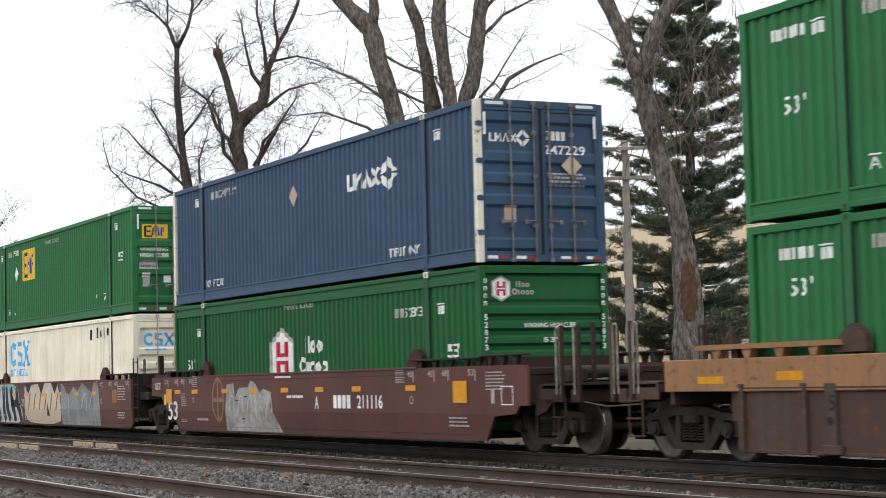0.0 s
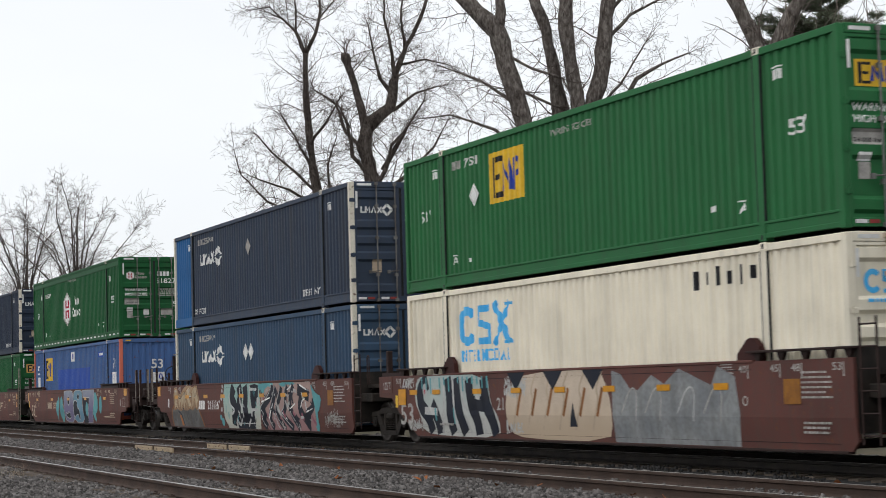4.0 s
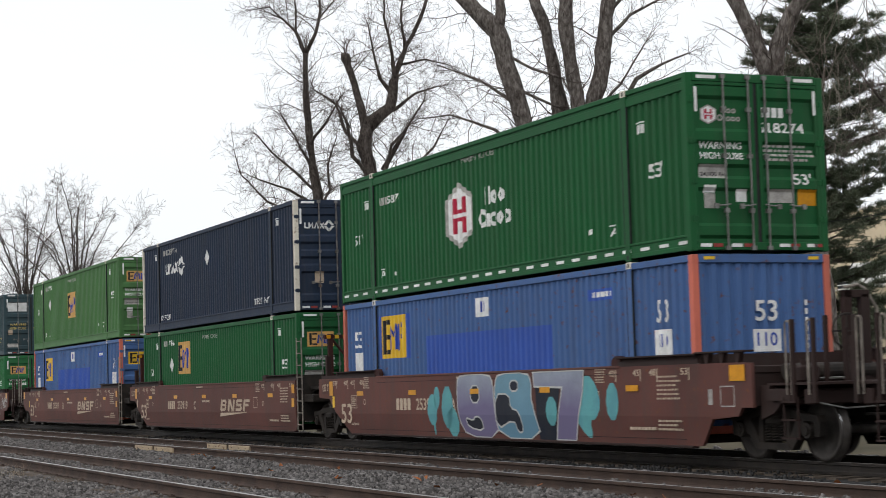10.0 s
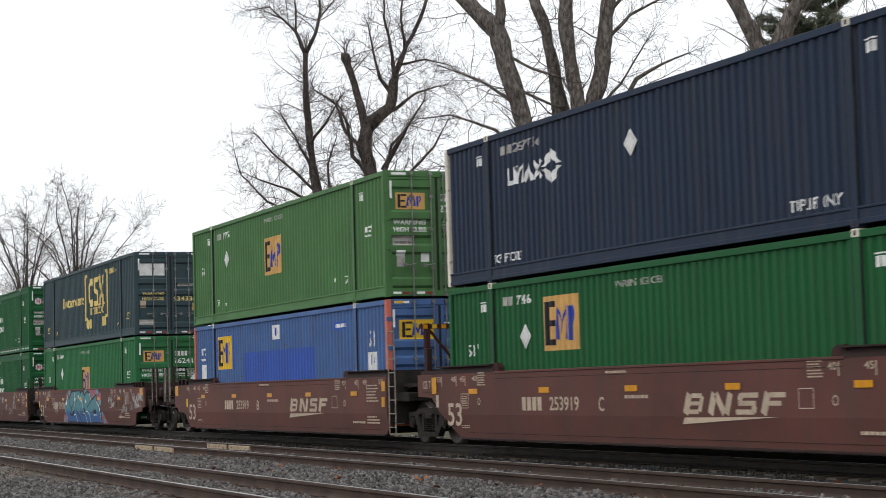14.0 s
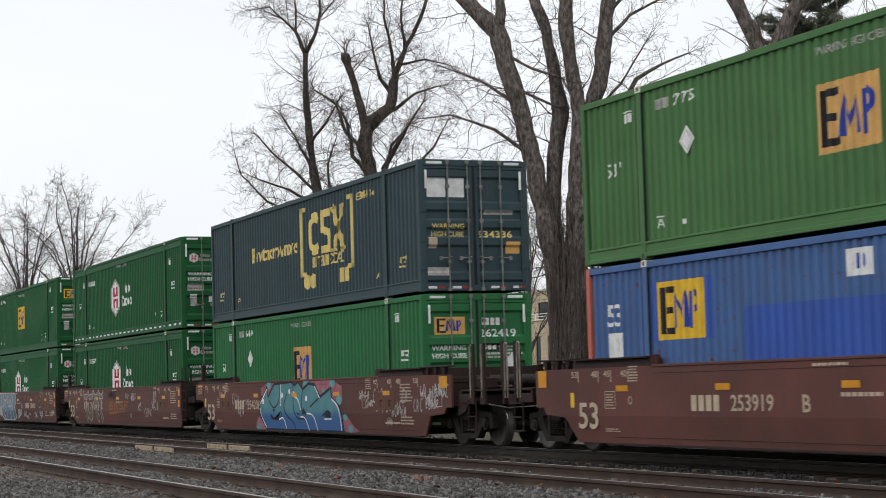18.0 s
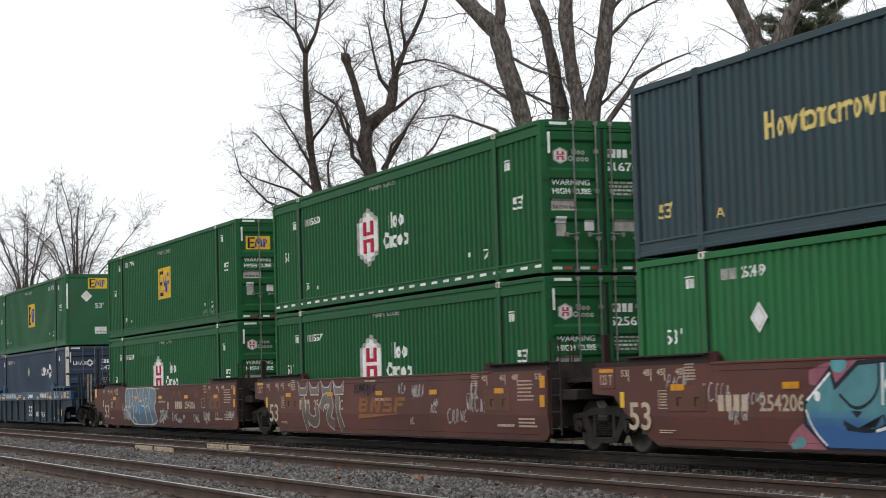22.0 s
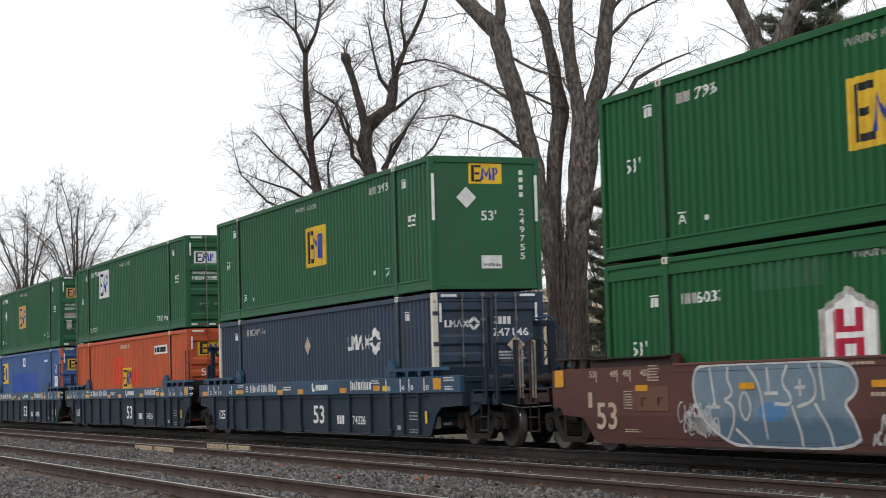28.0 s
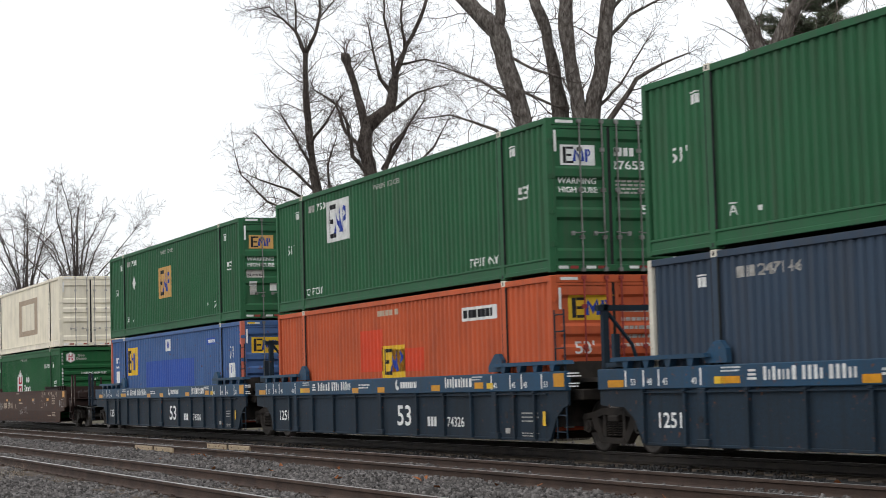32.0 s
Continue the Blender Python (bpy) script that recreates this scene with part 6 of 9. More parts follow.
def ribbed_car(unit, number, letter, front, rear, body, chord, label, tone=WHITE, words=True):
    """Well car with a deep top chord and upright ribs on its sides."""
    rng = random.Random(unit)
    dark = body
    root = thing("well_car", label, "well car", "articulated well cars")
    cols = [(-8.22, 0.22, 1.10), (8.15, 0.22, 1.10), (8.42, 0.62, 1.10), (8.72, 0.80, 1.10), (9.85, 0.84, 1.10)] if not words else [(-9.60 if rear != "coupler" else -9.88, 0.84, 1.10), (-8.75, 0.80, 1.10), (-8.45, 0.62, 1.10), (-8.15, 0.22, 1.10), (8.15, 0.22, 1.10), (8.42, 0.62, 1.10), (8.72, 0.80, 1.10), (9.85 if front == "coupler" else 8.9, 0.84, 1.10)]
    for sgn in (-1, 1):
        me = kept("ribbed_side_%s_%s_%d_%d" % (front, rear, sgn, words), lambda: Shape().add(*_sheet(cols, sgn)))
        s = part("side_wall", me, body, root, "ribbed steel side of the well")
        lo, hi = (-9.88 if rear == "coupler" else -9.60), (9.85 if front == "coupler" else 8.9)
        part("top_chord", kept("deep_chord_%s_%s_%d_%d" % (front, rear, sgn, words), lambda: Shape().box(lo, hi, sgn * 1.43 - 0.055, sgn * 1.43 + 0.055, 1.10 if words else 1.00, 1.45, 0.012)), chord, s, "deep top chord")
        for x in (-7.55, 7.35):
            part("guide_plate", kept("shelf_%d" % sgn, lambda: Shape().prism([(-1.55, 1.57), (-1.50, 1.64), (1.50, 1.64), (1.55, 1.57)], sgn * 1.40 - 0.11, sgn * 1.40 + 0.11)), chord, s, "raised shelf at the end of the well", pose(x, 0, 0))
            for k in range(4):
                part("gusset", kept("gusset_%d" % sgn, lambda: Shape().prism([(-0.05, 1.45), (0.05, 1.45), (0.11, 1.57), (-0.11, 1.57)], sgn * 1.43 - 0.06, sgn * 1.43 + 0.06)), chord, s, "", pose(x - 1.05 + 0.70 * k, 0, 0))
        for x in (-5.85, 5.80):
            part("container_guide", kept("container_guide_%d" % sgn, lambda: box_guide(sgn)), CAR_RUST if chord is CAR_TAN else chord, s, "bent guide that centres the box", pose(x, 0, 0))
        flip = Matrix.Identity(4) if sgn < 0 else Matrix.Diagonal((1, -1, 1, 1))
        for x in (-8.05, -6.72, -4.9, -3.4, -1.85, 1.87, 3.35, 4.73, 6.72, 7.60):
            part("rib", kept("rib", rib), body, s, "", pose(x, 0, 0) @ flip)
        for x in (-6.2, -0.30, 5.84):
            part("wide_post", kept("wide_post", wide_post), body, s, "", pose(x, 0, 0) @ flip)
        part("bottom_rail", kept("ribbed_bottom_%d" % sgn, lambda: Shape().box(-8.1, 8.1, sgn * 1.40 - 0.05, sgn * 1.40 + 0.05, 0.185, 0.235, 0.008)), body, s)
        part("flange", kept("ribbed_flange_%d" % sgn, lambda: Shape().box(-8.1, 8.1, sgn * 1.44 - 0.05, sgn * 1.44 + 0.05, 1.035, 1.055)), body, s)
    for i in range(9):
        part("floor_beam", kept("floor_beam", floor_beam), BROWN_DARK, root, "", pose(-6.8 + 1.75 * i, 0, 0))
    for sgn, kind in ((1, front), (-1, rear)):
        if kind == "coupler":
            coupler_end(root, sgn, chord, BLUE_DULL if chord is CAR_BLUE_TOP else CAR_RUST, unit == 10 and sgn > 0, rng)
        elif sgn > 0:
            joint_front(root, chord, dark, True)
        else:
            joint_rear(root, chord, dark, rng)
    if front == "coupler":
        truck(root, 9.85)
    truck(root, -9.85)
    put = lambda f, n, m, y=-1.485, lift=0.004, lab="": on_side(f, n, m, root, wavy=False, y=y, lift=lift, label=lab)
    q = Flat()
    for x in (-8.6, -8.0, -7.5, -6.2, 5.75, 6.60, 7.10, 7.95):
        q.rect(x, 1.28, 0.05, 0.27)
    for x, s in ((-8.35, "53"), (-7.8, "48"), (-7.3, "45"), (-6.4, "40"), (6.75, "45"), (7.26, "48"), (8.12, "53"), (5.92, "40")):
        q.text(s, x, 1.22, 0.16, 0.11)
    if words:
        put(q, "length_gauge", tone)
        put(Flat().text("53", 1.06, 0.63, 0.80, 0.44), "size_number", tone, y=-1.44)
        put(Flat().blocks(2.62, 0.51, 0.52, 0.20, 3).text(number, 3.86, 0.51, 0.85, 0.20), "car_number", tone, y=-1.44)
        put(Flat().text("1251", -7.25, 0.60, 0.72, 0.25), "load_number", tone, y=-1.44)
        b = Flat()
        x = -4.45
        for k in (0.03, 0.09, 0.15):
            b.rect(-4.75, 1.20 + k, 0.26 - k * 0.4, 0.035)
        for w in (0.10, 0.05, 0.10, 0.08, 0.05, 0.09, 0.12, 0.0, 0.10, 0.10, 0.10, 0.08, 0.0, 0.12, 0.10, 0.10, 0.08, 0.07):
            if w:
                b.rect(x + w / 2, 1.28 + (0.02 if w > 0.09 else 0), w * 0.8, 0.20 if w > 0.09 else 0.15)
            x += w + 0.045 if w else 0.09
        put(b, "railway_word", tone, lab="white railway name as bars")
        b = Flat().ring(0.82, 1.29, 0.12, 0.03, 100, 330, 10).bars(1.52, 1.28, 1.05, 0.15, 1, rng, 0.9)
        put(b, "railway_badge", tone)
        b = Flat()
        x = 3.46
        for w in (0.07, 0.11, 0.10, 0.08, 0.15, 0.11, 0.05, 0.10, 0.12, 0.16):
            b.rect(x + w / 2, 1.29 if w > 0.09 else 1.30, w * 0.80, 0.17 if w > 0.09 else 0.22)
            x += w + 0.035
        put(b, "web_address", tone)
        put(Flat().rect(-5.35, 1.22, 0.55, 0.11).rect(-1.83, 1.19, 0.42, 0.12).rect(-0.18, 1.19, 0.42, 0.12).rect(2.96, 1.20, 0.46, 0.12).rect(5.15, 1.23, 0.42, 0.12).rect(8.65, 1.29, 0.42, 0.24).rect(-8.95, 1.20, 0.55, 0.12), "reflector", AMBER, lab="amber reflector plate")
        put(Flat().rect(-5.65, 1.22, 0.30, 0.11).rect(5.68, 1.22, 0.30, 0.11).rect(8.02, 0.60, 0.11, 0.26), "yellow_plate", YELLOW)
        put(Flat().bars(-5.3, 1.38, 0.6, 0.10, 2, rng, 0.5).bars(-1.2, 1.28, 0.8, 0.12, 2, rng, 0.6).bars(5.1, 1.37, 0.55, 0.10, 2, rng, 0.5).bars(9.3, 1.38, 0.6, 0.10, 2, rng, 0.5).bars(9.3, 1.20, 0.5, 0.10, 2, rng, 0.5), "small_print", tone)
        put(Flat().bars(7.35, 0.62, 0.75, 0.22, 3, rng, 0.4).bars(7.35, 0.30, 0.75, 0.10, 2, rng, 0.4).rect(6.35, 0.36, 0.20, 0.10), "small_print", GREY_WHITE, y=-1.44)
    else:
        put(Flat().rect(-8.75, 1.16, 0.60, 0.10).rect(-7.0, 1.20, 0.55, 0.12).rect(-3.9, 1.18, 0.7, 0.12), "reflector", AMBER)
        put(Flat().text("5", -6.15, 0.85, 0.14, 0.20), "post_number", BLACK, y=-1.50)
    part("drain_hole", Shape().cyl((-6.2, -1.506, 0.62), (-6.2, -1.495, 0.62), 0.06, 12).cyl((6.3, -1.446, 0.66), (6.3, -1.436, 0.66), 0.07, 12), BLACK, root)
    return load_car(root, unit)


def _sheet(cols, sgn):
    v, n = [], len(cols)
    for x, lo, hi in cols:
        v += [(x, sgn * 1.44, lo), (x, sgn * 1.44, hi), (x, sgn * 1.39, lo), (x, sgn * 1.39, hi)]
    f = []
    for i in range(n - 1):
        b = 4 * i
        f += [(b, b + 1, b + 5, b + 4), (b + 2, b + 6, b + 7, b + 3), (b, b + 4, b + 6, b + 2), (b + 1, b + 3, b + 7, b + 5)]
    return v, f + [(0, 2, 3, 1), (4 * n - 4, 4 * n - 3, 4 * n - 1, 4 * n - 2)]


# ---- sprayed lettering on the car sides ----
def _bent(flat, lift=0.004):
    bm = bmesh.new()
    vs = [bm.verts.new((u, 0, v)) for u, v in flat.p]
    for q in flat.f:
        bm.faces.new([vs[i] for i in q])
    bm.normal_update()
    bmesh.ops.triangulate(bm, faces=[f for f in bm.faces if len(f.verts) > 4])
    bmesh.ops.bisect_plane(bm, geom=bm.verts[:] + bm.edges[:] + bm.faces[:], dist=1e-5, plane_co=(0, 0, 0.66), plane_no=(0, 0, 1))
    bmesh.ops.remove_doubles(bm, verts=bm.verts[:], dist=1e-4)
    for v in bm.verts:
        v.co.z = min(max(v.co.z, 0.212), 1.458)
        v.co.y = -bevel_y(v.co.z) - lift
    for f in bm.faces:
        f.normal_update()
        if f.normal.y > 0:
            f.normal_flip()
    me = bpy.data.meshes.new("graffiti")
    bm.to_mesh(me)
    bm.free()
    return me


def soften(pts, times=2):
    """Rounds the corners of an open run."""
    for _ in range(times):
        out = [pts[0]]
        for (a, b), (c, d) in zip(pts, pts[1:]):
            out += [(a * 0.75 + c * 0.25, b * 0.75 + d * 0.25), (a * 0.25 + c * 0.75, b * 0.25 + d * 0.75)]
        pts = out + [pts[-1]]
    return pts


def scrawl(root, x0, x1, z0, z1, material, seed, count=4, w=0.03):
    """Thin sprayed tags that cannot be read: slanting upstrokes, loops and hooks in a quick hand."""
    rng = random.Random(seed)
    for k in range(count):
        tall = min(rng.uniform(0.16, 0.34), z1 - z0)
        x, z = x0 + (x1 - x0) * (k + rng.random()) / count, rng.uniform(z0, max(z1 - tall, z0 + 0.01))
        slant = rng.uniform(-0.02, 0.10)
        for letter in range(rng.randint(2, 5)):
            wide = tall * rng.uniform(0.42, 0.75)
            kind = rng.randrange(4)
            if kind == 0:
                run = [(0, 0), (0.15, 1), (0.5, 0.9), (0.55, 0.5), (0.1, 0.45), (0.7, 0.0)]
            elif kind == 1:
                run = [(0.7, 0.85), (0.3, 1.0), (0, 0.5), (0.3, 0.0), (0.75, 0.2)]
            elif kind == 2:
                run = [(0, 0.9), (0.25, 0.05), (0.5, 0.8), (0.7, 0.05), (0.95, 1.0)]
            else:
                run = [(0.1, 0), (0.4, 1.05), (0.7, 0), (0.55, 0.4), (0.15, 0.42), (0.9, 0.5)]
            pts = [(x + (u + rng.gauss(0, 0.06)) * wide + v * slant, z + (v + rng.gauss(0, 0.06)) * tall) for u, v in run]
            part("graffiti_tag", _bent(Flat().stroke([(a, min(max(b, 0.24), 1.43)) for a, b in soften(pts)], w * rng.uniform(0.5, 0.8)), 0.005), material, root)
            x += wide * 1.15
            if x > x1 + 0.4:
                break


def fade(name, low, high, z0, z1, seed):
    """Sprayed paint that passes from one colour to another up the side, cloudy like a can's mist."""
    m = surface(name, high, tuple(k * 0.85 for k in high), 0.6, scale=2.5, dirt_amount=0.35, bump=0.05)
    n, l = m.node_tree.nodes, m.node_tree.links
    co, sep, cloud = n.new("ShaderNodeTexCoord"), n.new("ShaderNodeSeparateXYZ"), n.new("ShaderNodeTexNoise")
    cloud.inputs["Scale"].default_value = 2.0 + 0.1 * seed
    add, rise, mx = n.new("ShaderNodeMath"), n.new("ShaderNodeMapRange"), n.new("ShaderNodeMix")
    add.operation = "MULTIPLY_ADD"
    add.inputs[1].default_value = 0.35
    rise.inputs["From Min"].default_value, rise.inputs["From Max"].default_value = z0 + 0.17, z1 + 0.17
    mx.data_type = "RGBA"
    l.new(co.outputs["Object"], sep.inputs[0])
    l.new(co.outputs["Object"], cloud.inputs["Vector"])
    l.new(cloud.outputs["Fac"], add.inputs[0])
    l.new(sep.outputs["Z"], add.inputs[2])
    l.new(add.outputs[0], rise.inputs["Value"])
    l.new(rise.outputs[0], mx.inputs["Factor"])
    old = n["Principled BSDF"].inputs["Base Color"].links[0].from_socket
    mx.inputs["A"].default_value = (*low, 1)
    l.new(old, mx.inputs["B"])
    l.new(mx.outputs["Result"], n["Principled BSDF"].inputs["Base Color"])
    return m


class Piece:
    """A sprayed piece on a car's side; u and v run from 0 to 1 across and up it."""

    def __init__(self, root, x0, x1, z0=0.215, z1=1.455):
        self.root, self.x0, self.x1, self.z0, self.z1 = root, x0, x1, z0, z1

    def at(self, pts):
        return [(self.x0 + u * (self.x1 - self.x0), min(max(self.z0 + v * (self.z1 - self.z0), 0.212), 1.457)) for u, v in pts]

    def soft(self, pts, closed=False, cut=3):
        """Rounds a run of corners."""
        for _ in range(cut - 1):
            run = pts + pts[:1] if closed else pts
            out = [] if closed else [pts[0]]
            for (a, b), (c, d) in zip(run, run[1:]):
                out += [(a * 0.75 + c * 0.25, b * 0.75 + d * 0.25), (a * 0.25 + c * 0.75, b * 0.25 + d * 0.75)]
            pts = out if closed else out + [pts[-1]]
        return pts

    def area(self, pts, material, lift=0.004, label="", cut=1):
        part("graffiti_fill", _bent(Flat().poly(self.at(self.soft(pts, True, cut))), lift), material, self.root, label)

    def line(self, pts, w, material, lift=0.007, cut=3, closed=False):
        pts = self.soft(pts, closed, cut)
        part("graffiti_outline", _bent(Flat().stroke(self.at(pts + pts[:1] if closed else pts), w), lift), material, self.root)

    def spot(self, u, v, ru, rv, material, lift=0.006):
        self.area([(u + ru * math.cos(k), v + rv * math.sin(k)) for k in [0.628 * i for i in range(10)]], material, lift)


NIGHT = surface("blue_black_spray", (0.014, 0.018, 0.030), (0.022, 0.024, 0.032), 0.6, scale=3, dirt_amount=0.3, bump=0.05)
CHALK = surface("chalk_white_spray", (0.50, 0.50, 0.48), (0.38, 0.38, 0.37), 0.65, scale=5, dirt_amount=0.35, bump=0.05)
DUSTY_PINK = surface("dusty_pink_spray", (0.320, 0.120, 0.150), (0.250, 0.090, 0.120), 0.6, scale=3, dirt_amount=0.3, bump=0.05)
AQUA = surface("aqua_spray", (0.110, 0.330, 0.340), (0.090, 0.270, 0.300), 0.6, scale=3, dirt_amount=0.3, bump=0.05)


def graffiti_one(root):
    p = Piece(root, -4.15, -0.75)
    p.area([(0.0, 0.0), (0.0, 0.3), (0.03, 0.85), (0.16, 0.87), (0.19, 0.6), (0.26, 0.78), (0.43, 0.80), (0.48, 0.92), (0.57, 0.85), (0.64, 0.70), (0.70, 0.76), (0.84, 0.70), (0.81, 0.45), (0.90, 0.25), (1.0, 0.0)], surface("patchy_grey_cover_paint", (0.34, 0.345, 0.34), (0.22, 0.215, 0.21), 0.7, scale=2.6, fine=9, streak=0.3, dirt=(0.13, 0.08, 0.065), dirt_amount=0.8), 0.004, "grey patch rolled over old graffiti")
    for k in range(5):
        u = 0.10 + 0.17 * k
        p.line([(u - 0.04, 0.25), (u, 0.62), (u + 0.05, 0.66), (u + 0.07, 0.35)], 0.05, GREY_WHITE, 0.006)
    for u, v in ((0.20, 0.55), (0.36, 0.62), (0.30, 0.22)):
        p.line([(u, v), (u + 0.06, v + 0.01)], 0.03, BROWN_DARK, 0.008)
    p = Piece(root, -5.02, -4.24)
    tan = surface("faded_tan_emblem", (0.26, 0.145, 0.085), (0.19, 0.10, 0.06), 0.7, scale=5)
    p.line([(0.5 + 0.48 * math.cos(k), 0.57 + 0.40 * math.sin(k)) for k in [0.5236 * i for i in range(12)]], 0.07, tan, 0.005, 2, True)
    p.line([(0.5, 0.20), (0.5, 0.94)], 0.10, tan, 0.006, 1)
    p.line([(0.05, 0.57), (0.95, 0.57)], 0.10, tan, 0.0075, 1)


def graffiti_two(root):
    p = Piece(root, -7.6, -2.85)
    p.area([(0.067, 0.98), (0.229, 1.0), (0.838, 1.0), (0.857, 0.53), (0.937, 0.32), (0.931, 0.0), (0.364, 0.0), (0.122, 0.05), (0.109, 0.33), (0.04, 0.57)], fade("chalk_teal_fade", (0.46, 0.46, 0.43), (0.40, 0.47, 0.45), 0.5, 1.2, 2), 0.004, "chalky graffiti with fat black letters and teal drips", 2)
    fat = ([(0.20, 0.92), (0.10, 0.77), (0.112, 0.5), (0.198, 0.33), (0.227, 0.06)], [(0.236, 0.52), (0.301, 0.29), (0.314, 0.04)], [(0.42, 0.96), (0.442, 0.62), (0.436, 0.3), (0.463, 0.05)], [(0.505, 0.95), (0.522, 0.56), (0.549, 0.3), (0.592, 0.04)], [(0.64, 0.93), (0.663, 0.53), (0.72, 0.31), (0.728, 0.04)], [(0.792, 0.93), (0.813, 0.53), (0.867, 0.31), (0.891, 0.05)])
    for run in fat:
        p.line(run, 0.36, NIGHT, 0.006)
    p.line([(0.64, 0.55), (0.81, 0.52)], 0.30, NIGHT, 0.006)
    p.line([(0.16, 0.42), (0.30, 0.40)], 0.16, CHALK, 0.008)
    p.spot(0.162, 0.76, 0.024, 0.12, CHALK, 0.008)
    p.spot(0.162, 0.74, 0.008, 0.04, LOGO_RED, 0.010)
    for run in ([(0.223, 0.73), (0.27, 0.78), (0.312, 0.74)], [(0.375, 0.95), (0.38, 0.55), (0.352, 0.23)], [(0.475, 0.98), (0.48, 0.60), (0.49, 0.30), (0.52, 0.06)], [(0.565, 0.98), (0.576, 0.53), (0.632, 0.44)], [(0.712, 0.65), (0.756, 0.62)], [(0.60, 0.34), (0.65, 0.05)], [(0.78, 0.30), (0.80, 0.06)], [(0.38, 0.40), (0.34, 0.05)]):
        p.line(run, 0.085, CHALK, 0.009)
    rng = random.Random(21)
    for k in range(15):
        u = 0.13 + 0.05 * k
        v = rng.choice((0.97, 0.97, 0.46))
        p.line([(u, v), (u + 0.004, v - rng.uniform(0.10, 0.30))], rng.uniform(0.04, 0.09), AQUA, 0.0105, 1)
    scrawl(root, -2.95, -2.3, 0.95, 1.42, CHALK, 22, 7, 0.045)
    scrawl(root, -7.95, -7.5, 0.3, 0.55, CHALK, 23, 3, 0.04)
    scrawl(root, -8.2, -7.9, 1.2, 1.42, CHALK, 24, 3, 0.035)
    scrawl(root, -3.1, -2.6, 0.30, 0.55, CHALK, 25, 2, 0.05)
    p = Piece(root, -2.85, 1.45)
    p.area([(0.02, 0.1), (0.0, 0.6), (0.06, 0.8), (0.25, 1), (0.9, 1), (0.97, 0.7), (1, 0.3), (0.95, 0), (0.2, 0)], fade("cream_peach_fade", (0.46, 0.36, 0.26), (0.56, 0.46, 0.36), 0.4, 1.0, 3), 0.004, "cream and peach graffiti letters", 2)
    for k in range(6):
        u = 0.12 + 0.15 * k
        p.line([(u - 0.05, 0.15), (u + 0.02, 0.6), (u - 0.01, 0.72), (u + 0.05, 0.98)], 0.05, BEIGE_MARK, 0.007)
        p.line([(u, 0.35), (u + 0.05, 0.75)], 0.09, FADED_OCHRE, 0.006)
    for u in (0.12, 0.48, 0.84):
        p.area([(u - 0.09, 1), (u, 0.72), (u + 0.09, 1)], NIGHT, 0.008)
    p.area([(0.62, 0.2), (0.66, 0.55), (0.69, 0.2)], NIGHT, 0.008)
    p = Piece(root, 1.45, 5.45)
    p.area([(0.0, 0.0), (0.0, 0.98), (0.08, 0.92), (0.16, 0.72), (0.22, 0.7), (0.34, 0.9), (0.44, 0.78), (0.56, 0.97), (0.80, 0.75), (0.85, 0.98), (0.97, 0.85), (1.0, 0.4), (0.98, 0)], surface("weathered_grey_spray", (0.24, 0.25, 0.25), (0.17, 0.18, 0.19), 0.7, scale=1.8, fine=12, streak=0.4, dirt_amount=0.6), 0.004, "faded grey roller paint with a ragged top")
    for u in (0.16, 0.36, 0.62, 0.82):
        p.line([(u - 0.08, 0.4), (u, 0.75), (u + 0.06, 0.7), (u + 0.04, 0.3)], 0.03, CHALK if u == 0.62 else GREY_WHITE, 0.007)


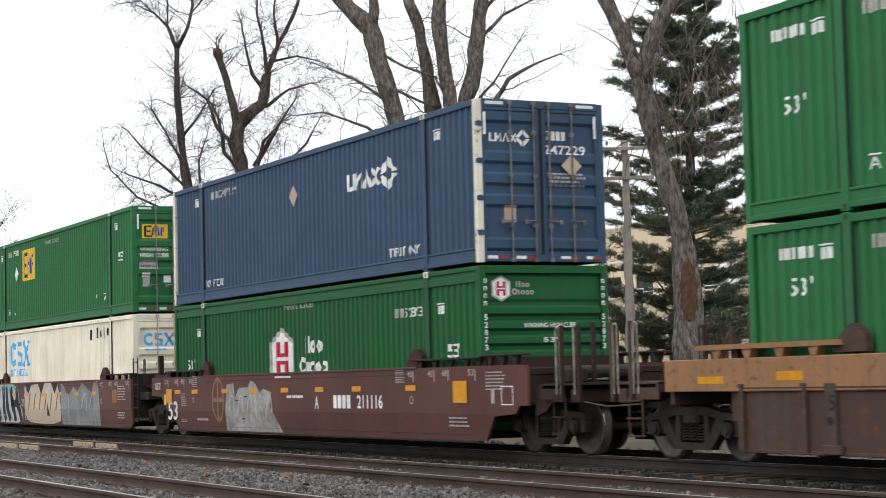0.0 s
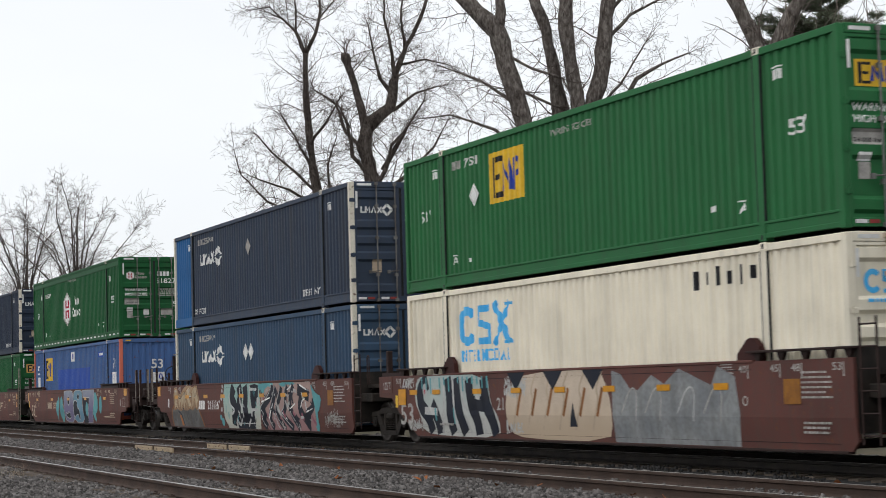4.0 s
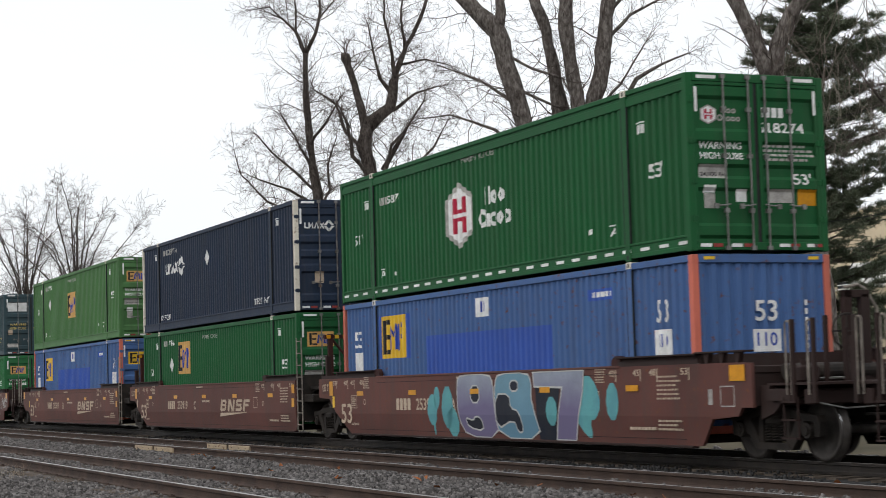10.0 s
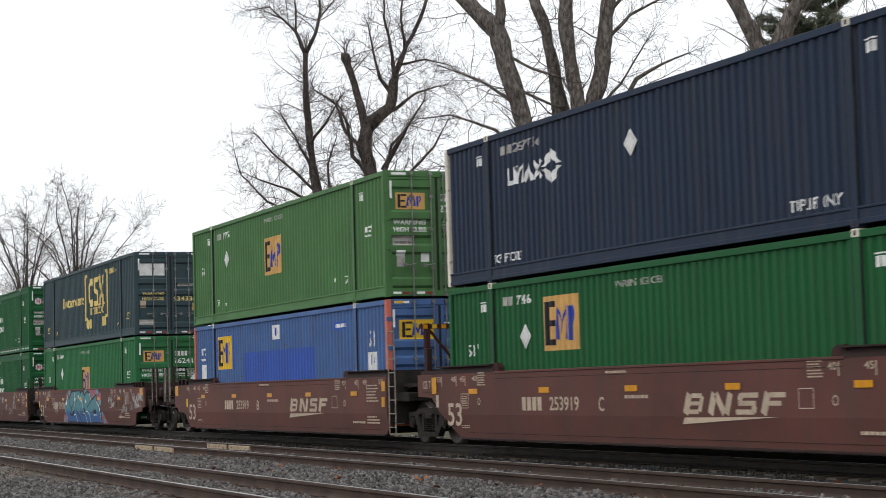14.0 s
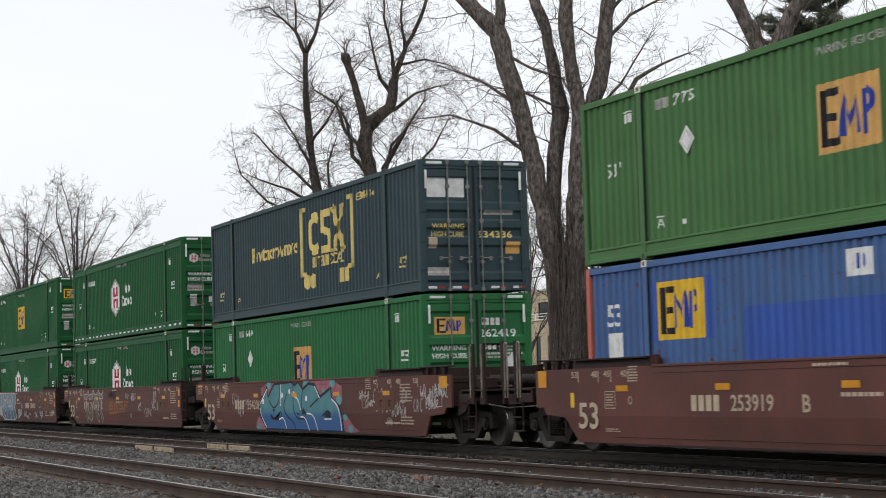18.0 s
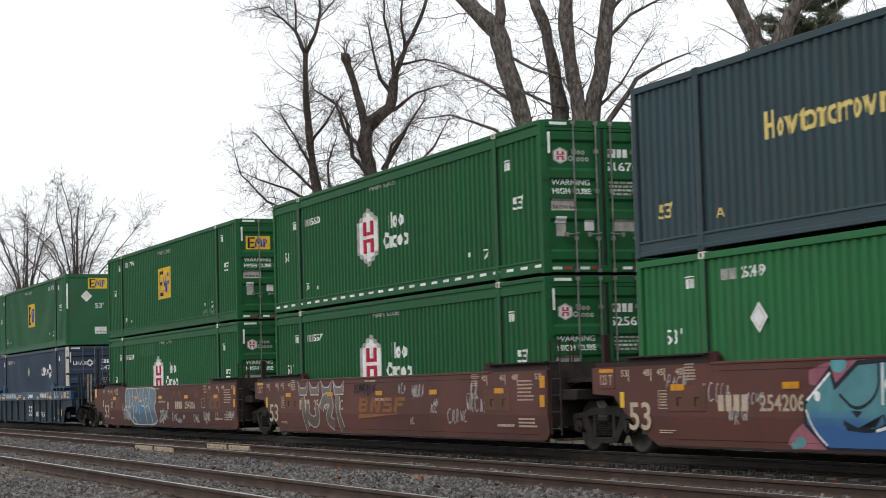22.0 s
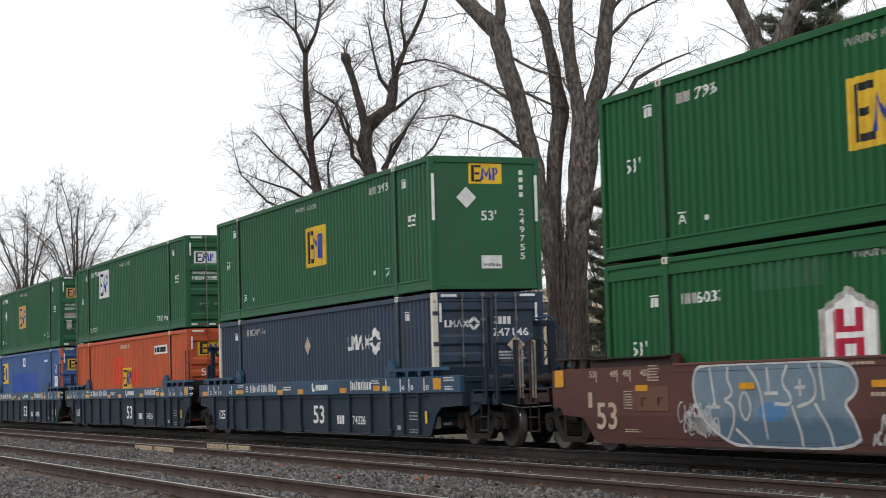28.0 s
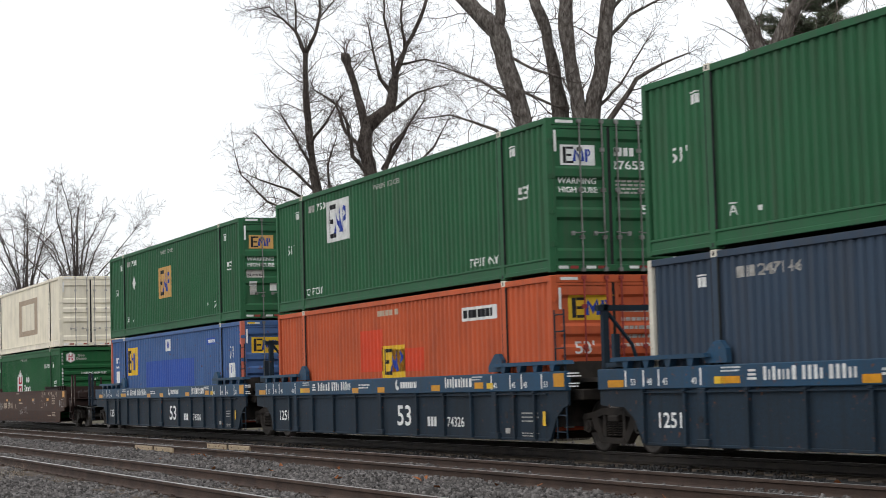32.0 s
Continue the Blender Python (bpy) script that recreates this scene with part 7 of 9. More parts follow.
def graffiti_three(root):
    p = Piece(root, -2.6, 6.2)
    p.area([(0.047, 1.0), (0.419, 1.0), (0.435, 0.42), (0.42, 0.0), (0.08, 0.0), (0.044, 0.21), (0.031, 0.67)], fade("teal_cream_fade", (0.42, 0.42, 0.36), (0.30, 0.45, 0.41), 0.4, 1.1, 5), 0.004, "teal and cream graffiti with fat black letters")
    for run in ([(0.157, 0.95), (0.131, 0.78), (0.135, 0.62), (0.17, 0.46), (0.15, 0.25), (0.145, 0.07)], [(0.206, 0.98), (0.226, 0.74), (0.20, 0.46), (0.209, 0.21), (0.20, 0.05)], [(0.274, 0.95), (0.283, 0.67), (0.27, 0.49), (0.291, 0.25), (0.27, 0.05)], [(0.353, 0.97), (0.356, 0.59), (0.382, 0.46)], [(0.185, 0.17), (0.37, 0.17)], [(0.39, 0.97), (0.385, 0.62)], [(0.34, 0.34), (0.35, 0.05)]):
        p.line(run, 0.42, NIGHT, 0.006)
    for run in ([(0.10, 0.78), (0.105, 0.54), (0.164, 0.42), (0.139, 0.32), (0.115, 0.35)], [(0.223, 0.91), (0.214, 0.62), (0.252, 0.39), (0.256, 0.25)], [(0.326, 0.98), (0.32, 0.42), (0.408, 0.42)], [(0.325, 0.87), (0.397, 0.86)], [(0.349, 0.44), (0.341, 0.27)], [(0.18, 0.20), (0.215, 0.04), (0.235, 0.22)], [(0.30, 0.06), (0.33, 0.22)]):
        p.line(run, 0.075, CHALK, 0.009)
    p.spot(0.41, 0.60, 0.014, 0.10, CHALK, 0.009)
    p.line([(0.165, 0.12), (0.375, 0.12)], 0.025, CHALK, 0.009)
    for u, v, r in ((0.02, 0.85, 0.008), (0.012, 0.68, 0.010), (-0.012, 0.6, 0.006), (0.015, 0.42, 0.010), (0.0, 0.24, 0.012), (0.02, 0.14, 0.016), (0.025, 0.95, 0.008)):
        p.spot(u, v, r, r * 6, CHALK if r < 0.011 else AQUA)
    p.area([(0.44, 0.97), (0.524, 0.99), (0.902, 0.98), (0.948, 0.63), (0.94, 0.0), (0.50, 0.0), (0.434, 0.33)], fade("pink_grey_fade", (0.30, 0.17, 0.17), (0.36, 0.25, 0.22), 0.4, 1.0, 6), 0.005, "dusty pink graffiti with slanting dark letters")
    p.area([(0.40, 0.98), (0.50, 0.99), (0.57, 0.99), (0.55, 0.90), (0.50, 0.93), (0.455, 0.72), (0.44, 0.80)], AQUA, 0.007, "", 2)
    p.area([(0.60, 0.99), (0.78, 0.99), (0.74, 0.90), (0.70, 0.96), (0.66, 0.88)], AQUA, 0.007, "", 2)
    dark = ([(0.553, 0.94), (0.551, 0.78), (0.435, 0.42), (0.486, 0.33), (0.453, 0.2), (0.493, 0.03)], [(0.592, 0.88), (0.549, 0.49), (0.525, 0.2), (0.562, 0.02)], [(0.641, 0.9), (0.63, 0.71), (0.589, 0.46), (0.615, 0.21), (0.66, 0.03)], [(0.698, 0.92), (0.677, 0.71), (0.684, 0.46), (0.645, 0.33), (0.691, 0.18), (0.743, 0.03)], [(0.753, 0.93), (0.714, 0.58), (0.739, 0.33), (0.79, 0.1), (0.797, 0.02)], [(0.79, 0.84), (0.891, 0.7)], [(0.822, 0.7), (0.802, 0.46), (0.852, 0.25), (0.884, 0.11), (0.874, 0.02)], [(0.932, 0.63), (0.922, 0.43), (0.861, 0.34), (0.902, 0.23)])
    for k, run in enumerate(dark):
        p.line(run, (0.28, 0.24, 0.22, 0.22, 0.24, 0.30, 0.26, 0.24)[k], NIGHT, 0.009)
    for run in dark[:5]:
        p.line([(u - 0.014, v + 0.03) for u, v in run], 0.028, CHALK, 0.011)
    for run in ([(0.698, 0.83), (0.735, 0.92)], [(0.819, 0.46), (0.83, 0.61), (0.856, 0.65)], [(0.447, 0.59), (0.531, 0.68)], [(0.559, 0.55), (0.516, 0.23)], [(0.767, 0.55), (0.72, 0.43)], [(0.87, 0.38), (0.922, 0.46)], [(0.65, 0.36), (0.69, 0.22)], [(0.81, 0.93), (0.89, 0.80)]):
        p.line(run, 0.04, WHITE, 0.012)
    p.area([(0.902, 0.98), (0.949, 0.75), (0.997, 0.69), (0.986, 0.46), (0.961, 0.34), (0.972, 0.0), (0.935, 0.0), (0.953, 0.34), (0.924, 0.69)], AQUA, 0.011, "aqua edge of the graffiti", 2)
    rng = random.Random(28)
    for k in range(60):
        u, v = rng.uniform(0.44, 0.92), rng.uniform(0.06, 0.86)
        du, dv = rng.uniform(0.005, 0.035), rng.uniform(-0.22, 0.12)
        p.line([(u, v), (u + du * 0.5, v + dv * 0.7), (u + du, v + dv)], rng.uniform(0.02, 0.09), (NIGHT, NIGHT, GREY_WHITE, DUSTY_PINK, CHALK)[k % 5], 0.0125 + 0.0003 * (k % 5), 2)
    for k in range(26):
        u, v = rng.uniform(0.06, 0.41), rng.uniform(0.06, 0.9)
        p.line([(u, v), (u + rng.uniform(-0.01, 0.02), v - rng.uniform(0.05, 0.2))], rng.uniform(0.02, 0.06), (NIGHT, CHALK, AQUA)[k % 3], 0.0125, 1)
    scrawl(root, 6.3, 7.1, 0.30, 0.80, GREY_WHITE, 26, 6, 0.035)
    p = Piece(root, -8.05, -4.45)
    grey = surface("dull_grey_roller_paint", (0.15, 0.15, 0.15), (0.10, 0.092, 0.085), 0.7, scale=2.2, fine=9, streak=0.5, dirt_amount=0.6)
    p.area([(0.01, 0.40), (0.12, 0.46), (0.60, 0.44), (0.84, 0.46), (0.93, 0.25), (1.0, 0.0), (0.03, 0.0), (0.0, 0.2)], grey, 0.004, "dull grey roller paint")
    p.line([(0.02, 0.0), (-0.01, 0.2), (0.01, 0.42), (0.08, 0.52)], 0.07, FADED_OCHRE, 0.006)
    p.line([(0.88, 0.42), (0.95, 0.2), (1.01, 0.0)], 0.06, FADED_OCHRE, 0.006)
    p.area([(0.25, 0.29), (0.31, 0.27), (0.37, 0.03), (0.31, 0.02)], surface("worn_orange_spray", (0.42, 0.16, 0.05), (0.30, 0.13, 0.06), 0.65, scale=4, dirt_amount=0.5, bump=0.05), 0.007)
    p.line([(0.22, 0.38), (0.31, 0.32), (0.36, 0.16), (0.39, 0.02)], 0.05, NIGHT, 0.008)
    for u, v, w in ((0.10, 0.26, 0.05), (0.52, 0.30, 0.07), (0.66, 0.22, 0.06), (0.77, 0.28, 0.06)):
        p.line([(u - 0.03, v + 0.10), (u - 0.02, v - 0.10), (u + 0.02, v - 0.12), (u + 0.03, v + 0.06)], w, surface("smoky_spray", (0.07, 0.07, 0.075), (0.10, 0.10, 0.10), 0.7, scale=3, dirt_amount=0.4, bump=0.05), 0.006)
    p = Piece(root, -7.75, -4.95, 0.70, 1.455)
    p.area([(-0.02, 0.0), (-0.03, 0.62), (0.0, 0.93), (0.11, 0.95), (0.18, 0.70), (0.27, 0.66), (0.38, 0.88), (0.50, 0.98), (0.66, 1.0), (0.78, 0.93), (0.86, 1.0), (0.94, 0.99), (0.99, 0.66), (1.04, 0.42), (0.98, 0.02), (0.86, 0.12), (0.78, 0.0), (0.66, 0.08), (0.52, -0.02), (0.40, 0.05), (0.28, -0.02), (0.14, 0.06)], fade("straw_fade", (0.21, 0.135, 0.085), (0.40, 0.27, 0.16), 0.7, 1.4, 7), 0.005, "straw-coloured graffiti letters", 1)
    pale = surface("pale_straw_spray", (0.50, 0.40, 0.27), (0.38, 0.29, 0.19), 0.65, scale=3, dirt_amount=0.45, bump=0.05)
    letters = ([(0.01, 0.66), (0.02, 0.88), (0.10, 0.90), (0.14, 0.74), (0.10, 0.60), (0.12, 0.32), (0.18, 0.06), (0.10, 0.16), (0.05, 0.04), (0.03, 0.34)],
               [(0.17, 0.66), (0.28, 0.54), (0.40, 0.76), (0.49, 0.80), (0.50, 0.45), (0.55, 0.06), (0.48, 0.32), (0.43, 0.02), (0.38, 0.34), (0.32, 0.02), (0.27, 0.36), (0.23, 0.04), (0.18, 0.38)],
               [(0.51, 0.84), (0.63, 0.96), (0.66, 0.72), (0.74, 0.68), (0.72, 0.54), (0.64, 0.50), (0.71, 0.30), (0.74, 0.05), (0.67, 0.20), (0.62, 0.03), (0.58, 0.22), (0.55, 0.48)],
               [(0.72, 0.74), (0.80, 0.90), (0.90, 0.97), (0.95, 0.64), (1.00, 0.40), (0.95, 0.30), (0.92, 0.06), (0.87, 0.42), (0.83, 0.52), (0.80, 0.18), (0.76, 0.10), (0.76, 0.46)])
    for shape in letters:
        p.area(shape, pale, 0.008, "", 1)
        p.line(shape, 0.022, FADED_OCHRE, 0.010, 1, True)
    for shape in ([(0.01, 0.52), (0.14, 0.54), (0.28, 0.48), (0.36, 0.62), (0.46, 0.74)], [(0.10, 0.30), (0.11, 0.12)], [(0.44, 0.70), (0.49, 0.50), (0.47, 0.42)], [(0.58, 0.52), (0.70, 0.52)], [(0.83, 0.80), (0.86, 0.55), (0.96, 0.78)], [(0.36, 0.20), (0.40, 0.03), (0.43, 0.22)], [(0.60, 0.30), (0.63, 0.10)]):
        p.line(shape, 0.020, NIGHT, 0.012, 1)
    for shape in ([(0.58, 0.90), (0.62, 0.72)], [(0.66, 0.92), (0.64, 0.74)], [(0.02, 0.80), (0.10, 0.80)], [(0.62, 0.56), (0.72, 0.57)]):
        p.line(shape, 0.035, CHALK, 0.013, 1)


def graffiti_four(root):
    lilac = fade("lilac_fade", (0.145, 0.125, 0.215), (0.30, 0.34, 0.40), 0.8, 1.5, 8)
    sea = fade("sea_blue_fade", (0.11, 0.22, 0.30), (0.16, 0.30, 0.38), 0.5, 1.3, 9)
    for u, v, r, k in ((-2.35, 0.75, 0.26, 1.3), (-2.1, 1.0, 0.16, 1.5), (-1.55, 0.80, 0.30, 1.5), (-1.3, 0.5, 0.30, 1.0), (-2.3, 0.35, 0.05, 2.5), (5.55, 0.90, 0.22, 1.5)):
        Piece(root, 0, 1, 0, 1).spot(u, v, r, r * k, AQUA, 0.004)
    p = Piece(root, 4.1, 5.2)
    p.area([(0.0, 0.35), (0.2, 0.8), (0.5, 0.95), (0.8, 0.8), (0.95, 0.5), (0.75, 0.3), (0.55, 0.3), (0.6, 0.05), (0.4, 0.05)], AQUA, 0.004, "aqua sprayed drip", 2)
    p = Piece(root, -1.0, 0.72)
    block = [(0.22, 0.0), (0.0, 0.3), (-0.02, 0.9), (0.1, 1), (0.9, 1), (1.0, 0.85), (1.02, 0.5), (1.1, 0.0)]
    p.area(block, lilac, 0.005, "big sprayed number", 2)
    p.line(block, 0.036, CHALK, 0.008, 2, True)
    for hole in ([(0.38, 0.55), (0.38, 0.82), (0.62, 0.82), (0.62, 0.55)], [(0.2, 0.32), (0.28, 0.15), (0.70, 0.1), (0.66, 0.3), (0.5, 0.34), (0.42, 0.26)]):
        p.area(hole, NIGHT, 0.008, "", 2)
        p.line(hole, 0.032, CHALK, 0.010, 2, True)
    p = Piece(root, 0.80, 2.75)
    block = [(0.05, 0.0), (0.0, 0.5), (0.0, 0.85), (0.1, 1), (0.75, 1), (0.84, 0.85), (0.82, 0.6), (0.86, 0.5), (1.0, 0.0)]
    p.area(block, sea, 0.006, "big sprayed number", 2)
    p.line(block, 0.036, CHALK, 0.009, 2, True)
    for hole in ([(0.0, 0.12), (0.0, 0.68), (0.34, 0.68), (0.36, 0.46), (0.55, 0.42), (0.62, 0.12), (0.50, 0.08), (0.42, 0.30)], [(0.36, 0.72), (0.36, 0.88), (0.54, 0.88), (0.54, 0.72)]):
        p.area(hole, NIGHT, 0.009, "", 2)
        p.line(hole, 0.032, CHALK, 0.011, 2, True)
    p = Piece(root, 2.55, 4.45)
    p.area([(0.05, 0.0), (0.02, 0.8), (0.55, 0.78), (0.4, 0.0)], NIGHT, 0.007)
    p.spot(0.36, 0.42, 0.12, 0.22, AQUA, 0.009)
    block = [(0.0, 0.78), (-0.02, 1), (1.05, 1), (1.02, 0.7), (0.82, 0.0), (0.42, 0.0), (0.60, 0.76)]
    p.area(block, lilac, 0.010, "big sprayed number", 1)
    p.line(block, 0.036, CHALK, 0.012, 1, True)


def graffiti_seven(root):
    p = Piece(root, -3.1, 3.35)
    for pts in ([(-0.09, 0.0), (-0.06, 0.18), (0.0, 0.32), (0.1, 0.1), (0.1, 0.0)], [(0.97, 0.0), (0.98, 0.36), (1.06, 0.3), (1.1, 0.12), (1.18, 0.0)], [(0.02, 0.66), (0.02, 0.97), (0.30, 1), (0.30, 0.7)], [(0.55, 0.7), (0.56, 1), (1.0, 1), (1.01, 0.5), (0.9, 0.5)]):
        p.area(pts, DUSTY_PINK, 0.004, "pink edge of the graffiti", 2)
    for u, v, r in ((-0.03, 0.08, 0.02), (-0.055, 0.03, 0.014), (1.07, 0.06, 0.025), (1.03, 0.28, 0.02), (0.13, 0.95, 0.03), (0.60, 0.95, 0.04), (0.80, 0.8, 0.015), (0.97, 0.62, 0.03), (0.90, 0.95, 0.03)):
        p.spot(u, v, r, r * 3.2, AQUA, 0.005)
    body = [(0.07, 0.0), (0.0, 0.28), (0.0, 0.52), (0.10, 0.90), (0.115, 0.70), (0.20, 0.96), (0.42, 1), (0.46, 0.92), (0.50, 1), (0.56, 0.84), (0.63, 0.95), (0.70, 0.92), (0.76, 0.68), (0.885, 0.85), (0.89, 0.66), (0.97, 0.5), (1.0, 0.3), (0.995, 0.0)]
    p.area(body, fade("teal_blue_fade", (0.045, 0.115, 0.270), (0.085, 0.235, 0.260), 0.52, 0.80, 11), 0.007, "blue and teal bubble-letter graffiti")
    p.line(body, 0.07, NIGHT, 0.009, 1, True)
    for run in ([(0.13, 0.62), (0.19, 0.42), (0.27, 0.62), (0.27, 0.98)], [(0.14, 0.30), (0.20, 0.2), (0.29, 0.26), (0.28, 0.4)], [(0.36, 0.75), (0.31, 0.5), (0.35, 0.3), (0.44, 0.15), (0.44, 0.0)], [(0.44, 0.98), (0.44, 0.25), (0.58, 0.24)], [(0.56, 0.84), (0.54, 0.6), (0.54, 0.35), (0.66, 0.33)], [(0.76, 0.68), (0.64, 0.48)], [(0.78, 0.30), (0.84, 0.42), (0.88, 0.36), (0.86, 0.25)]):
        p.line(run, 0.045, NIGHT, 0.011)
    for run in ([(0.01, 0.55), (0.10, 0.86)], [(0.005, 0.45), (0.03, 0.2), (0.07, 0.05)], [(0.285, 0.95), (0.28, 0.5)], [(0.25, 0.22), (0.31, 0.28), (0.33, 0.03)], [(0.455, 0.7), (0.50, 0.65), (0.53, 0.42)], [(0.52, 0.28), (0.58, 0.28), (0.61, 0.0)], [(0.60, 0.35), (0.68, 0.34), (0.71, 0.0)], [(0.70, 0.9), (0.755, 0.66)], [(0.89, 0.64), (0.96, 0.5), (0.98, 0.3), (0.975, 0.02)], [(0.80, 0.24), (0.88, 0.25)]):
        p.line(run, 0.04, WHITE, 0.012)
    for u, v in ((0.05, 0.6), (0.30, 0.72), (0.395, 0.8), (0.45, 0.75), (0.60, 0.65)):
        p.spot(u, v, 0.012, 0.06, WHITE, 0.012)
    for pts in ([(0.14, 0.34), (0.15, 0.22), (0.22, 0.2), (0.28, 0.4), (0.25, 0.26), (0.19, 0.25)], [(0.17, 0.44), (0.21, 0.43), (0.19, 0.36)], [(0.48, 0.38), (0.52, 0.34), (0.49, 0.32)], [(0.56, 0.48), (0.60, 0.35), (0.54, 0.33)], [(0.80, 0.3), (0.84, 0.4), (0.88, 0.38), (0.86, 0.27)]):
        p.area(pts, NIGHT, 0.012)


def graffiti_eight(root):
    bone = fade("bone_grey_fade", (0.110, 0.085, 0.068), (0.190, 0.165, 0.138), 0.5, 1.2, 13)
    p = Piece(root, -5.85, -2.4)
    for k in range(4):
        u = 0.255 * k
        pts = [(u, 1.0), (u + 0.03, 0.72), (u + 0.20, 0.72), (u + 0.23, 1.0), (u + 0.16, 0.86), (u + 0.06, 0.86)]
        p.area(pts, bone, 0.004, "bone-white outlined graffiti")
        p.line(pts, 0.03, CHALK, 0.007, 1, True)
    for run in ([(0.11, 0.68), (0.13, 0.35), (0.19, 0.04)], [(0.22, 0.55), (0.20, 0.3), (0.33, 0.16), (0.43, 0.25), (0.42, 0.5)], [(0.52, 0.45), (0.56, 0.62), (0.68, 0.66), (0.74, 0.5), (0.62, 0.25), (0.76, 0.14)], [(0.86, 0.7), (0.85, 0.4), (0.92, 0.04)]):
        p.line(run, 0.30, CHALK, 0.005)
        p.line(run, 0.24, bone, 0.008)
    scrawl(root, -1.9, -0.8, 1.05, 1.42, NIGHT, 47, 3, 0.06)
    scrawl(root, 0.9, 2.2, 0.95, 1.4, GREY_WHITE, 48, 2, 0.045)


def graffiti_nine(root):
    p = Piece(root, -5.0, -0.6)
    top = [(0.02, 0.95), (0.08, 1), (0.50, 1), (0.92, 1), (0.985, 0.8), (0.97, 0.62), (0.90, 0.52), (0.96, 0.35), (0.985, 0.0), (0.3, 0.0), (0.21, 0.06), (0.10, 0.24), (0.03, 0.45), (0.0, 0.7)]
    p.area(top, fade("slate_blue_fade", (0.085, 0.130, 0.175), (0.150, 0.205, 0.250), 0.55, 0.75, 17), 0.004, "slate-blue graffiti block with white outlined letters", 2)
    p.spot(0.50, 0.42, 0.09, 0.12, surface("bright_blue_spray", (0.06, 0.17, 0.36), (0.08, 0.18, 0.32), 0.6), 0.006)
    for run in (top, [(0.12, 0.97), (0.15, 0.50)], [(0.10, 0.48), (0.18, 0.48)], [(0.24, 0.97), (0.23, 0.82), (0.26, 0.7), (0.26, 0.62), (0.20, 0.56), (0.27, 0.50), (0.27, 0.3), (0.21, 0.08)], [(0.36, 0.97), (0.42, 0.8), (0.45, 0.55), (0.46, 0.1)], [(0.27, 0.22), (0.36, 0.03)], [(0.48, 0.95), (0.49, 0.65)], [(0.46, 0.64), (0.54, 0.64)], [(0.60, 0.96), (0.56, 0.76), (0.62, 0.6), (0.61, 0.5), (0.52, 0.52)], [(0.62, 0.5), (0.66, 0.22), (0.66, 0.03)], [(0.72, 0.97), (0.76, 0.75), (0.75, 0.55), (0.65, 0.48)], [(0.75, 0.52), (0.82, 0.25), (0.83, 0.03)], [(0.78, 0.97), (0.80, 0.55)], [(0.67, 0.8), (0.67, 0.6)], [(0.64, 0.7), (0.70, 0.71)]):
        p.line(run, 0.05, CHALK, 0.008, 3, run is top)
    p.line([(0.33, 0.68), (0.30, 0.5), (0.34, 0.28), (0.38, 0.45), (0.36, 0.62)], 0.04, CHALK, 0.008, 3, True)


